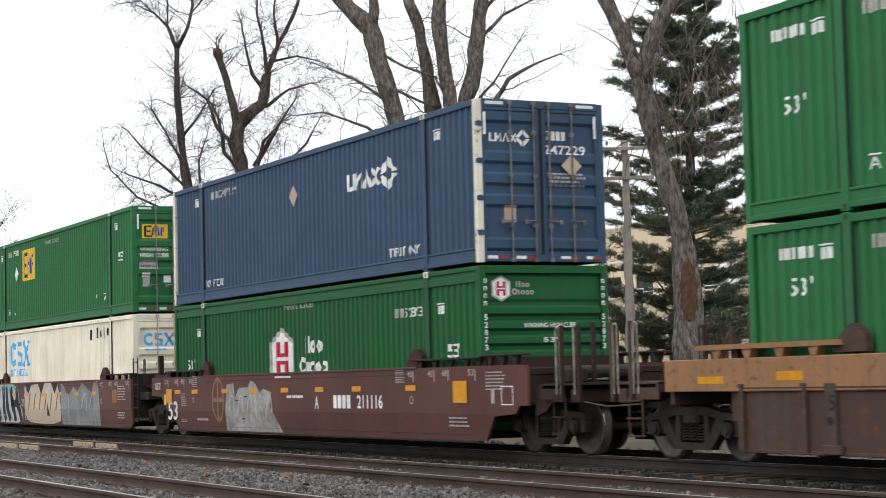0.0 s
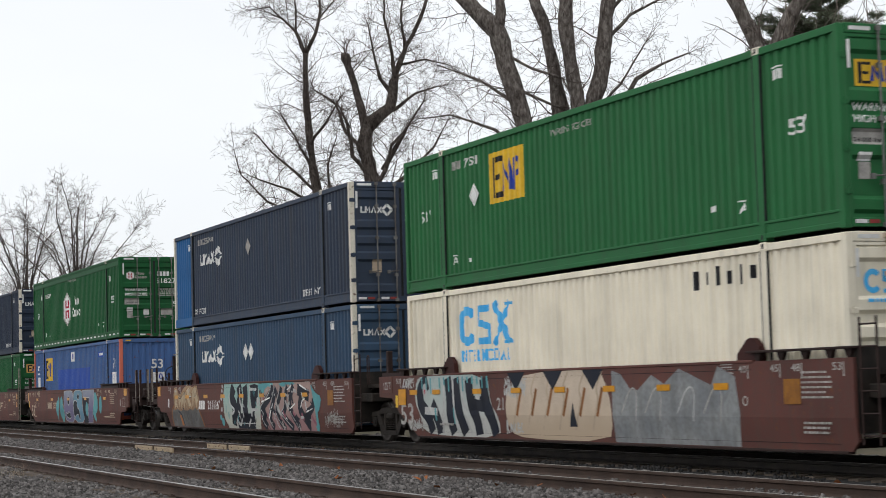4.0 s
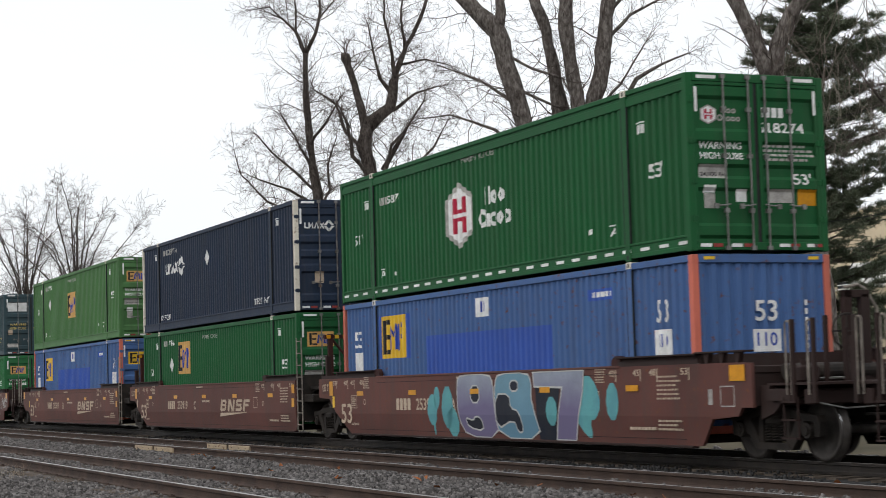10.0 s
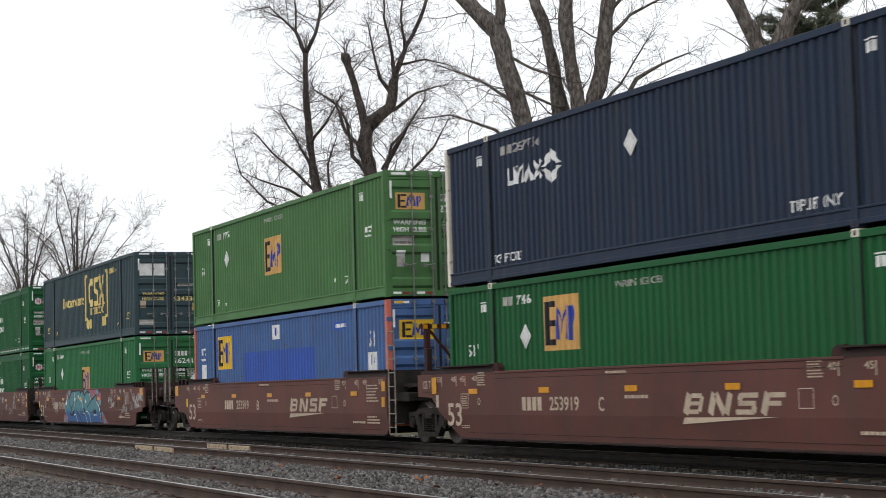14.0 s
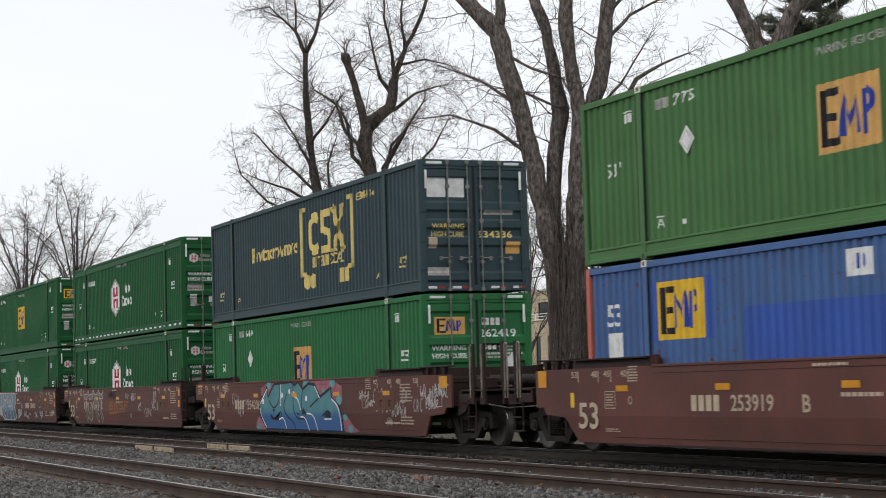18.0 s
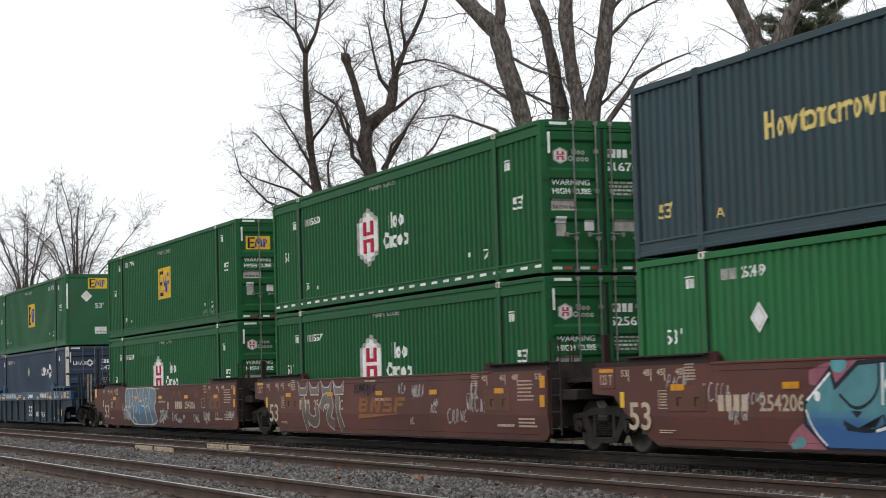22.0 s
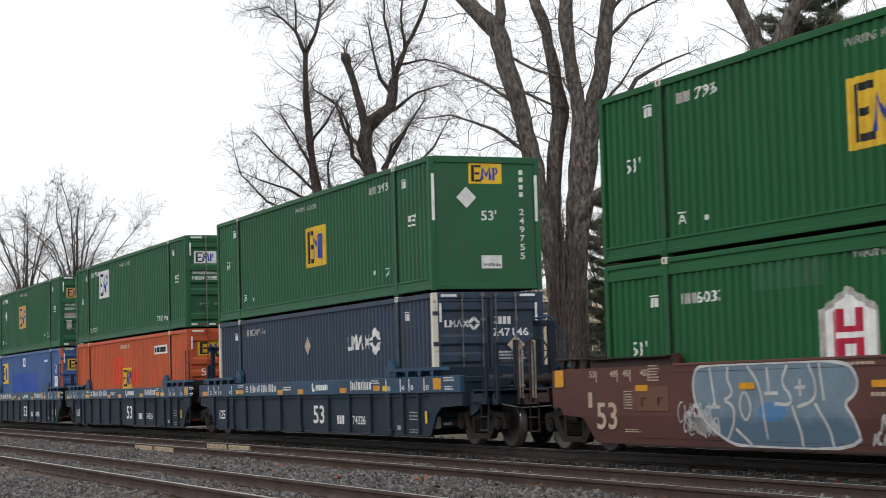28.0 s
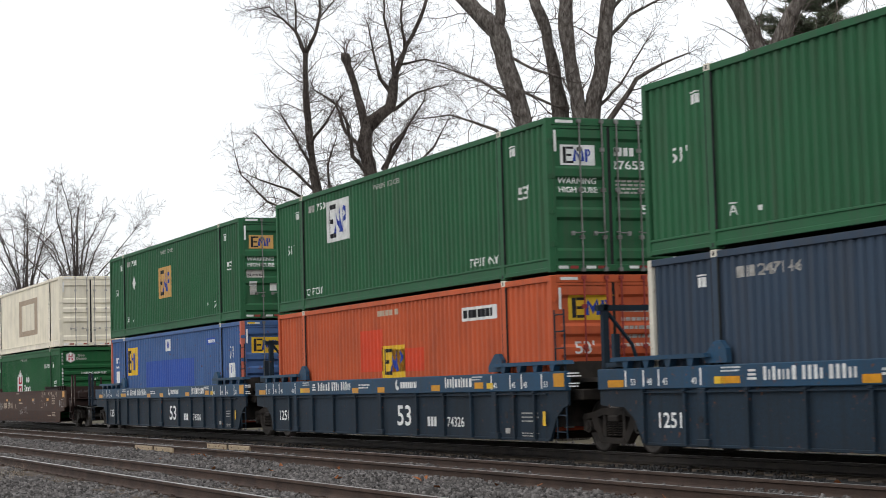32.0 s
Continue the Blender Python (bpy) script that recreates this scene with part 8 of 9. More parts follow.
def make_cars():
    brown = "brown well car unit, %s"
    ribbed_car(0, "", "", "coupler", "coupler", CAR_RUST, CAR_TAN, "rusty well car with a weathered tan-orange top chord", words=False)
    a = smooth_car(1, "211116", "A", "coupler", "joint", BROWN, brown % "grey patch rolled over old graffiti", None, WHITE, number_at=(2.0, 0.26))
    b = smooth_car(2, "211116", "B", "joint", "joint", BROWN, brown % "its side covered with cream and teal graffiti", None)
    c = smooth_car(3, "211116", "C", "joint", "coupler", BROWN, brown % "large teal and black graffiti", None, WHITE, number_at=(-5.15, 0.26))
    d = smooth_car(4, "253919", "A", "coupler", "joint", BROWN, brown % "big blue and violet sprayed numbers", None, brake=True)
    e = smooth_car(5, "253919", "C", "joint", "joint", BROWN, brown % "clean sides with a beige slanted badge", BEIGE_MARK)
    f = smooth_car(6, "253919", "B", "joint", "coupler", BROWN, brown % "clean sides with a beige slanted badge", BEIGE_MARK)
    g = smooth_car(7, "254206", "A", "coupler", "joint", BROWN, brown % "a blue bubble graffiti and white tags", number_at=(-5.46, 0.25))
    h = smooth_car(8, "254206", "C", "joint", "joint", BROWN, brown % "pale outline graffiti and an ochre badge", FADED_OCHRE, badge_x=-0.12, number_at=(-5.85, 0.25))
    i = smooth_car(9, "254206", "B", "joint", "coupler", BROWN, brown % "a pale blue graffiti block", None, number_at=(1.6, 0.22))
    blue = "blue ribbed well car unit with white markings and amber reflectors"
    ribbed_car(10, "74326", "C", "coupler", "joint", CAR_BLUE, CAR_BLUE_TOP, blue)
    ribbed_car(11, "74326", "B", "joint", "joint", CAR_BLUE, CAR_BLUE_TOP, blue)
    ribbed_car(12, "74326", "A", "joint", "coupler", CAR_BLUE, CAR_BLUE_TOP, blue)
    j = smooth_car(13, "250118", "A", "coupler", "joint", CAR_RUST, brown % "faded paint")
    graffiti_one(a)
    graffiti_two(b)
    graffiti_three(c)
    graffiti_four(d)
    graffiti_seven(g)
    scrawl(g, 8.2, 9.3, 0.72, 1.42, CHALK, 37, 7, 0.045)
    scrawl(g, 4.2, 8.0, 0.4, 1.4, GREY_WHITE, 35, 9, 0.045)
    scrawl(g, -7.6, -4.4, 0.5, 1.35, GREY_WHITE, 36, 5)
    graffiti_eight(h)
    scrawl(h, 1.2, 5.4, 0.3, 1.4, GREY_WHITE, 43, 7, 0.045)
    graffiti_nine(i)
    scrawl(i, -5.5, -4.75, 0.35, 0.95, CHALK, 52, 10, 0.045)
    scrawl(i, -0.55, 0.3, 0.3, 0.75, CHALK, 57, 5, 0.05)
    scrawl(i, 0.4, 7.6, 0.28, 0.72, CHALK, 53, 8, 0.05)
    scrawl(i, 1.2, 5.5, 1.0, 1.4, FADED_OCHRE, 58, 5, 0.05)
    scrawl(j, -6, 6, 0.3, 1.3, GREY_WHITE, 54, 6)


make_cars()


# ---- trees ----
def sprout(s, rng, p, d, length, r, level, lift, wild, tips):
    """One crooked twig and, off it, smaller ones."""
    n = min(max(4, int(length / 0.30)), 6) if level > 0 else 3
    bend = wild * (1.0 if level > 1 else 1.9)
    pts, radii, turn = [p], [r], rng.uniform(0, 6.28)
    for i in range(n):
        d = (d + Vector((rng.gauss(0, bend), rng.gauss(0, bend), rng.gauss(0, bend) + lift))).normalized()
        p = p + d * (length / n)
        f = (i + 1) / n
        pts.append(p)
        radii.append(max(r * (1 - 0.8 * f), tips))
        if level > 0 and i < n - 1:
            turn += 2.4 + rng.gauss(0, 0.5)
            side = d.orthogonal().normalized()
            side.rotate(Matrix.Rotation(turn, 3, d))
            a = rng.uniform(0.45, 1.15)
            sprout(s, rng, p, (d * math.cos(a) + side * math.sin(a)).normalized(), length * (0.55 * (1 - f) + 0.26) * rng.uniform(0.6, 1.15), max(radii[-1] * 0.62, tips), level - 1, lift, wild, tips)
    s.tube(pts, radii, 5 if r > 0.04 else 3, False)


def rough_limb(s, rng, pts, radii, n=12):
    """A limb through its bends, cut finer, its girth uneven."""
    fine, fr = [], []
    for i in range(len(pts) - 1):
        a, b = Vector(pts[i]), Vector(pts[i + 1])
        k = max(int((b - a).length / 0.35), 2)
        for j in range(k):
            q = a.lerp(b, j / k)
            fine.append(q + Vector((rng.gauss(0, 0.018), rng.gauss(0, 0.018), 0)))
            fr.append((radii[i] + (radii[i + 1] - radii[i]) * j / k) * rng.uniform(0.93, 1.09))
    fine.append(Vector(pts[-1]))
    fr.append(radii[-1])
    o = len(s.v)
    s.tube(fine, fr, n)
    for i in range(o, len(s.v)):
        v = Vector(s.v[i])
        w = noise.noise(Vector((v.x * 5, v.y * 5, v.z * 1.2))) * (0.05 if max(radii) > 0.2 else 0.025)
        s.v[i] = (v.x + w, v.y + w, v.z)
    return fine, fr


def bare_tree(label, root, turn, limbs, seed, shoots, reach, bark=BARK, twig=TWIG, lift=0.02, wild=0.16, tips=0.006, level=2, name="bare_tree", outward=0.8, low=0.35):
    """limbs: runs of (across, away, height, girth). Twigs leave the limbs all round."""
    rng = random.Random(seed)
    t = thing(name, label, "tree", "bare trees behind the track", m=pose(root[0], root[1], -0.6, 0, 0, turn))
    for k, limb in enumerate(limbs):
        s, tw = Shape(), Shape()
        pts, radii = rough_limb(s, rng, [(a, b, c + 0.6) for a, b, c, _ in limb], [q[3] for q in limb], 14 if limb[0][3] > 0.15 else 8)
        ob = part("trunk" if k == 0 else "limb", s, bark, t, "", smooth=True)
        total = sum((pts[i + 1] - pts[i]).length for i in range(len(pts) - 1))
        for j in range(max(int(shoots * total / 4), 2)):
            i = min(int(len(pts) * (low + (1 - low) * rng.random() ** 0.8)) if k == 0 else rng.randrange(1, len(pts)), len(pts) - 1)
            d = (pts[i] - pts[i - 1]).normalized()
            side = d.cross(Vector((rng.gauss(0, 1), rng.gauss(0, 1), rng.gauss(0, 0.5)))).normalized()
            a = rng.uniform(0.5, 1.2) * outward
            ln = reach * (rng.uniform(1.0, 1.7) if rng.random() < 0.3 else rng.uniform(0.3, 0.8))
            if j % 3:
                ln = reach * rng.uniform(0.15, 0.55)
            sprout(tw, rng, pts[i], (d * math.cos(a) + side * math.sin(a)).normalized(), ln, min(fr_at(radii, i) * 0.4, 0.010 * ln + 0.004), level if ln > 0.5 * reach else level - 1, lift, wild, tips)
        d = (pts[-1] - pts[-2]).normalized()
        for j in range(3):
            side = d.orthogonal().normalized()
            side.rotate(Matrix.Rotation(rng.uniform(0, 6.28), 3, d))
            sprout(tw, rng, pts[-1], (d + side * rng.uniform(0.1, 0.8)).normalized(), reach * rng.uniform(0.4, 0.9), min(max(radii[-1] * 0.6, 0.012), 0.03), level, lift, wild, tips)
        part("twig_spray", tw, twig, ob, "fine bare twigs")["kind"] = "stuff"
    return t


def fr_at(radii, i):
    return radii[min(i, len(radii) - 1)]


def needle_tuft(s, rng, p, d, size, count=8, wide=0.022):
    for k in range(count):
        q = (d * rng.uniform(0.2, 1.0) + Vector((rng.gauss(0, 0.6), rng.gauss(0, 0.6), rng.gauss(0, 0.45)))).normalized()
        side = q.orthogonal().normalized()
        side.rotate(Matrix.Rotation(rng.uniform(0, 6.28), 3, q))
        a = p + Vector((rng.gauss(0, 0.05), rng.gauss(0, 0.05), rng.gauss(0, 0.04)))
        ln = size * rng.uniform(0.6, 1.2)
        o = len(s.v)
        s.v += [tuple(a + side * wide), tuple(a - side * wide), tuple(a + q * ln)]
        s.f.append((o, o + 1, o + 2))


def pine(label, root, turn, top, spread, seed, gap=0.55, girth=0.24, first=1.6, per=7, lean=0.0):
    """Straight trunk, whorls of level boughs, each carrying tufts of needles with gaps between the layers."""
    rng = random.Random(seed)
    t = thing("pine_tree", label, "tree", "pines behind the track", m=pose(root[0], root[1], -0.6, 0, 0, turn))
    s = Shape()
    rough_limb(s, rng, [(0, 0, 0), (lean * 0.5, 0, top * 0.5), (lean, 0, top)], [girth, girth * 0.65, 0.03], 10)
    trunk = part("trunk", s, BARK_DARK, t, smooth=True)
    z = first
    while z < top - 0.2:
        f = (z - first) / (top - first)
        reach = spread * (1 - f) ** 0.75 * rng.uniform(0.72, 1.1) + 0.3
        wood, green = Shape(), Shape()
        a0 = rng.uniform(0, 6.28)
        count = per if f < 0.75 else max(per - 2, 4)
        for k in range(count):
            a = a0 + 6.283 * k / count + rng.gauss(0, 0.2)
            ln = reach * rng.uniform(0.55, 1.1)
            out = Vector((math.cos(a), math.sin(a), 0))
            base = Vector((lean * z / top, 0, z + rng.gauss(0, 0.12)))
            pts = [base]
            tip = rng.gauss(0.04, 0.10)
            m = 6
            for i in range(m):
                rise = (-0.06 if i < 3 else 0.24) * (1 - f) + 0.3 * f + tip + 0.12
                pts.append(pts[-1] + (out + Vector((rng.gauss(0, 0.08), rng.gauss(0, 0.08), rise + rng.gauss(0, 0.05)))) * (ln / m))
            wood.tube(pts, [0.05 * (1 - 0.13 * i) * (0.6 + 0.4 * (1 - f)) for i in range(m + 1)], 4, False)
            for i in range(1, m + 1):
                for q in range(4):
                    w = out.cross(Vector((0, 0, 1))) * rng.choice((-1, 1))
                    d = (out * rng.uniform(0.3, 1.0) + w * rng.uniform(0.1, 1.0) + Vector((0, 0, rng.uniform(-0.05, 0.35)))).normalized()
                    e = ln * rng.uniform(0.08, 0.17) + 0.14
                    wood.tube([pts[i], pts[i] + d * e], [0.014, 0.006], 3, False)
                    for g in range(6):
                        needle_tuft(green, rng, pts[i] + d * e * (g + 0.6) / 6 + Vector((rng.gauss(0, 0.06), rng.gauss(0, 0.06), 0)), (d + Vector((0, 0, 0.4))).normalized(), 0.20, 11, 0.015)
        part("bough", wood, BARK_DARK, trunk)
        part("foliage", green, NEEDLES, trunk, "whorl of dark green needles")["kind"] = "stuff"
        z += gap * rng.uniform(0.75, 1.25)
    return t


def make_trees():
    bare_tree("tall slender bare tree, forked at the top", (-75.89, 26.0), 71.09, [
        [(0.05, 0, -0.6, 0.30), (0.02, 0, 6.0, 0.25), (0.01, 0, 9.7, 0.21), (-0.18, 0, 11.08, 0.17), (-0.34, 0.1, 12.95, 0.145), (-0.42, 0.1, 14.58, 0.12), (-0.37, 0, 15.96, 0.10)],
        [(-0.37, 0, 15.96, 0.10), (-0.80, 0.2, 17.0, 0.07), (-1.35, 0.4, 17.6, 0.045), (-1.95, 0.6, 17.9, 0.02)],
        [(-0.37, 0, 15.96, 0.10), (0.12, -0.2, 16.83, 0.075), (0.32, -0.3, 17.83, 0.055), (0.29, -0.4, 19.4, 0.03)],
        [(-0.10, 0, 9.9, 0.07), (-0.99, 0.4, 10.8, 0.055), (-1.97, 0.6, 11.7, 0.04), (-2.6, 0.8, 12.5, 0.025)],
        [(-0.15, 0, 10.8, 0.06), (-0.8, -0.4, 12.0, 0.045), (-1.5, -0.6, 13.2, 0.03)],
        [(0.0, 0, 9.2, 0.07), (-1.2, -0.3, 9.9, 0.05), (-2.6, -0.5, 10.4, 0.03)],
        [(-0.25, 0, 12.0, 0.07), (0.5, -0.4, 12.9, 0.05), (1.1, -0.6, 13.9, 0.03)],
        [(-0.05, 0, 8.7, 0.08), (-1.0, 0.3, 8.9, 0.06), (-2.2, 0.4, 9.5, 0.045), (-3.3, 0.5, 10.7, 0.03), (-3.6, 0.5, 11.8, 0.015)],
        [(0.05, 0, 9.0, 0.07), (0.55, -0.2, 9.9, 0.055), (0.45, -0.3, 10.9, 0.04), (0.9, -0.3, 12.2, 0.02)],
        [(-0.80, 0.2, 17.0, 0.05), (-0.75, 0.1, 18.0, 0.035), (-0.9, 0.1, 19.2, 0.02)],
        [(0.32, -0.3, 17.5, 0.04), (0.9, -0.2, 18.2, 0.03), (1.1, -0.2, 19.2, 0.015)],
        [(-1.1, 0.3, 17.3, 0.04), (-1.9, 0.3, 18.1, 0.03), (-2.7, 0.3, 18.0, 0.015)]], 11, 62, 1.6, BARK_DARK, wild=0.22, lift=0.0, outward=1.15, tips=0.0045)
    bare_tree("pollarded bare tree with a sawn-off limb", (-74.07, 28.0), 69.29, [
        [(0.1, 0, -0.6, 0.44), (0.0, 0, 7.0, 0.38), (-0.08, 0, 9.91, 0.33), (-0.18, 0, 10.53, 0.31), (-0.42, 0, 11.60, 0.30), (-0.25, 0, 12.57, 0.27)],
        [(-0.28, 0, 12.30, 0.17), (-0.75, 0, 14.37, 0.14), (-1.00, 0, 15.2, 0.14), (-1.08, 0, 15.45, 0.21), (-1.12, 0, 15.70, 0.20)],
        [(-0.25, 0, 12.5, 0.30), (0.74, 0, 13.34, 0.23), (1.0, 0.1, 14.5, 0.20), (1.05, 0.1, 14.85, 0.12), (1.55, 0.2, 16.05, 0.09), (2.2, 0.3, 17.28, 0.08), (2.7, 0.4, 18.9, 0.05)],
        [(1.0, 0.1, 14.4, 0.10), (0.9, -0.3, 15.6, 0.07), (0.6, -0.5, 17.2, 0.05), (0.7, -0.6, 18.6, 0.03)],
        [(0.4, 0, 10.6, 0.12), (1.0, -0.5, 11.6, 0.09), (1.5, -0.9, 12.4, 0.06), (2.2, -1.0, 13.4, 0.03)],
        [(-0.1, 0, 10.2, 0.10), (-0.9, -0.3, 11.2, 0.08), (-1.1, -0.4, 12.6, 0.06), (-1.3, -0.4, 13.0, 0.05)],
        [(0.3, 0, 9.6, 0.10), (1.4, -0.3, 10.3, 0.07), (2.6, -0.4, 11.5, 0.04), (3.2, -0.4, 12.6, 0.02)],
        [(0.9, 0.1, 13.2, 0.08), (1.9, 0.4, 14.0, 0.05), (2.9, 0.5, 14.3, 0.03)],
        [(-0.3, 0, 11.4, 0.10), (-1.2, 0.2, 12.3, 0.075), (-1.6, 0.3, 13.6, 0.055), (-2.5, 0.3, 14.2, 0.03)],
        [(0.0, -0.2, 9.8, 0.12), (0.5, -0.4, 10.5, 0.10), (0.75, -0.5, 11.6, 0.07), (1.6, -0.6, 12.5, 0.04)],
        [(0.85, 0.1, 13.9, 0.10), (0.35, 0, 14.6, 0.075), (0.15, 0, 15.4, 0.05), (-0.1, 0, 16.9, 0.03)],
        [(1.5, 0.2, 15.9, 0.07), (1.3, 0.1, 17.2, 0.05), (1.5, 0.1, 18.8, 0.03)],
        [(1.2, 0.1, 15.2, 0.06), (2.3, 0.0, 15.4, 0.04), (3.4, -0.1, 15.1, 0.02)]], 12, 62, 1.6, BARK_DARK, wild=0.22, lift=0.0, outward=1.15, tips=0.0045)
    big = bare_tree("large bare tree of four thick stems from one foot", (-53.91, 27.0), 63.4, [
        [(0.0, 0, -0.6, 0.58), (0.02, 0, 1.2, 0.46), (0.05, 0, 3.0, 0.38), (0.05, 0.1, 4.6, 0.26), (0.10, 0.1, 5.8, 0.10)],
        [(-0.22, 0, -0.3, 0.42), (-0.24, 0, 2.4, 0.38), (-0.30, 0, 4.6, 0.36), (-0.52, 0, 6.1, 0.33), (-1.01, 0.1, 8.72, 0.31), (-1.38, 0.1, 10.52, 0.30), (-1.85, 0.2, 12.15, 0.30), (-2.01, 0.2, 12.91, 0.31), (-2.65, 0.2, 13.6, 0.27), (-3.3, 0.3, 14.3, 0.23), (-4.2, 0.3, 15.4, 0.18)],
        [(-2.0, 0.2, 12.8, 0.19), (-1.9, 0.2, 13.6, 0.17), (-1.85, 0.3, 14.9, 0.13)],
        [(-0.05, 0.25, 0.0, 0.36), (-0.08, 0.3, 3.0, 0.30), (-0.18, 0.3, 5.4, 0.27), (-0.33, 0.4, 6.5, 0.25), (-0.28, 0.5, 8.57, 0.25), (0.02, 0.5, 10.3, 0.27), (-0.19, 0.5, 11.61, 0.20), (-0.42, 0.6, 12.94, 0.19), (-0.80, 0.6, 14.2, 0.17)],
        [(0.15, -0.15, -0.2, 0.40), (0.16, -0.15, 2.6, 0.33), (0.24, -0.1, 5.2, 0.29), (0.43, -0.1, 7.9, 0.27), (0.62, -0.1, 10.0, 0.25), (0.38, -0.1, 11.77, 0.22), (0.24, 0, 13.29, 0.26), (0.30, 0, 14.6, 0.20)],
        [(0.30, 0.05, -0.2, 0.38), (0.34, 0.05, 2.8, 0.34), (0.42, 0, 5.6, 0.33), (0.83, 0, 8.52, 0.30), (1.02, 0, 10.2, 0.28), (1.36, 0.1, 11.35, 0.27), (1.57, 0.1, 12.86, 0.26), (1.80, 0.2, 14.4, 0.22)],
        [(0.95, 0, 9.0, 0.12), (1.45, -0.2, 9.6, 0.10), (2.0, -0.3, 10.3, 0.085), (2.5, -0.4, 11.05, 0.07), (3.3, -0.5, 11.5, 0.045), (4.2, -0.6, 11.8, 0.025)],
        [(0.2, -0.1, 6.2, 0.20), (0.9, -0.3, 7.2, 0.16), (1.5, -0.5, 7.55, 0.15), (1.85, -0.6, 8.1, 0.17)],
        [(-1.5, 0.2, 11.0, 0.05), (-0.9, 0.1, 10.7, 0.045), (-0.1, 0.1, 10.3, 0.04)],
        [(-1.9, 0.2, 12.2, 0.05), (-0.9, 0.0, 11.6, 0.045), (0.1, -0.2, 11.2, 0.04)],
        [(-1.0, 0.1, 8.7, 0.07), (-2.2, -0.2, 9.6, 0.05), (-3.6, -0.4, 10.1, 0.03), (-4.6, -0.5, 10.0, 0.015)],
        [(-0.8, 0.1, 7.5, 0.07), (-2.4, 0.3, 8.3, 0.05), (-4.0, 0.3, 8.5, 0.03)],
        [(-1.4, 0.1, 10.4, 0.06), (-2.6, 0.3, 11.3, 0.04), (-4.0, 0.4, 11.9, 0.02)],
        [(1.0, 0.0, 10.0, 0.06), (2.0, 0.2, 11.0, 0.04), (2.9, 0.3, 12.4, 0.02)],
        [(1.6, 0.1, 12.5, 0.07), (2.4, 0.2, 13.3, 0.05), (3.6, 0.3, 13.9, 0.025)],
        [(1.7, 0.1, 13.4, 0.06), (2.6, -0.2, 14.4, 0.04), (4.2, -0.3, 14.8, 0.02)]], 13, 34, 1.7, BARK, wild=0.26, lift=-0.01, outward=1.1, tips=0.004)
    rng, vines = random.Random(61), Shape()
    for k in range(46):
        a, z1 = rng.uniform(-2.6, -0.4), rng.uniform(3.5, 8.2)
        pts = []
        for i in range(13):
            z = 0.2 + (z1 - 0.2) * i / 12
            r = 0.72 - 0.02 * z + rng.gauss(0, 0.035)
            pts.append((r * math.cos(a + rng.gauss(0, 0.05)), r * 0.75 * math.sin(a), z + 0.6))
        vines.tube(pts, [0.018] * 12 + [0.006], 4, False)
    part("vine", vines, TWIG, big, "dead vines climbing the stems")["kind"] = "stuff"
    d = bare_tree("leaning bare tree with a rotten hollow in its trunk", (-39.52, 27.0), 55.66, [
        [(0.05, 0, -0.6, 0.50), (0.0, 0, 2.04, 0.42), (0.0, 0, 3.2, 0.37), (-0.02, 0, 3.85, 0.36), (-0.12, 0, 4.8, 0.28), (-0.18, 0, 5.28, 0.27), (-0.76, 0, 7.44, 0.25), (-1.02, 0, 8.98, 0.26)],
        [(-1.0, 0, 8.9, 0.22), (-1.44, 0, 10.14, 0.20), (-1.91, 0.1, 11.13, 0.18), (-2.7, 0.2, 12.8, 0.14)],
        [(-1.0, 0, 8.8, 0.22), (-0.80, 0, 9.79, 0.20), (-0.41, -0.1, 10.59, 0.18), (0.1, -0.2, 11.4, 0.15), (0.9, -0.3, 12.8, 0.12)]], 14, 18, 1.9, BARK, lift=-0.10, wild=0.2, name="leaning_tree", outward=1.2, low=0.72, tips=0.0045)
    hole, rng = Shape(), random.Random(3)
    rings = []
    for k in range(13):
        a = k / 12
        z = 3.2 + 1.5 * a
        r = 0.42 - 0.045 * a + 0.012
        w = 0.62 * math.sin(math.pi * (0.06 + 0.88 * a)) ** 0.7 * rng.uniform(0.85, 1.1)
        rings.append([(r * math.sin(w * j / 3) + 0.03, -r * math.cos(w * j / 3) * (1 - 0.05 * (j == 0)), z + (0.02 if j % 2 else 0)) for j in range(-3, 4)])
    hole.add([p for q in rings for p in q], [(7 * k + j, 7 * k + j + 1, 7 * k + j + 8, 7 * k + j + 7) for k in range(12) for j in range(6)])
    part("hollow", hole, HEARTWOOD, d, "brown rotten hollow")
    hang = Shape()
    for k in range(34):
        q = Vector((rng.uniform(-0.9, 1.6), rng.uniform(-0.7, -0.2), rng.uniform(8.2, 11.8)))
        sprout(hang, rng, q, Vector((rng.gauss(0, 0.3), rng.gauss(-0.1, 0.2), -1)).normalized(), rng.uniform(1.2, 3.4), 0.012, 1, -0.12, 0.16, 0.005)
    part("twig_spray", hang, surface("pale_hanging_twigs", (0.20, 0.17, 0.14), (0.14, 0.12, 0.10), 0.9, bump=0.0), d, "pale twigs hanging down")["kind"] = "stuff"
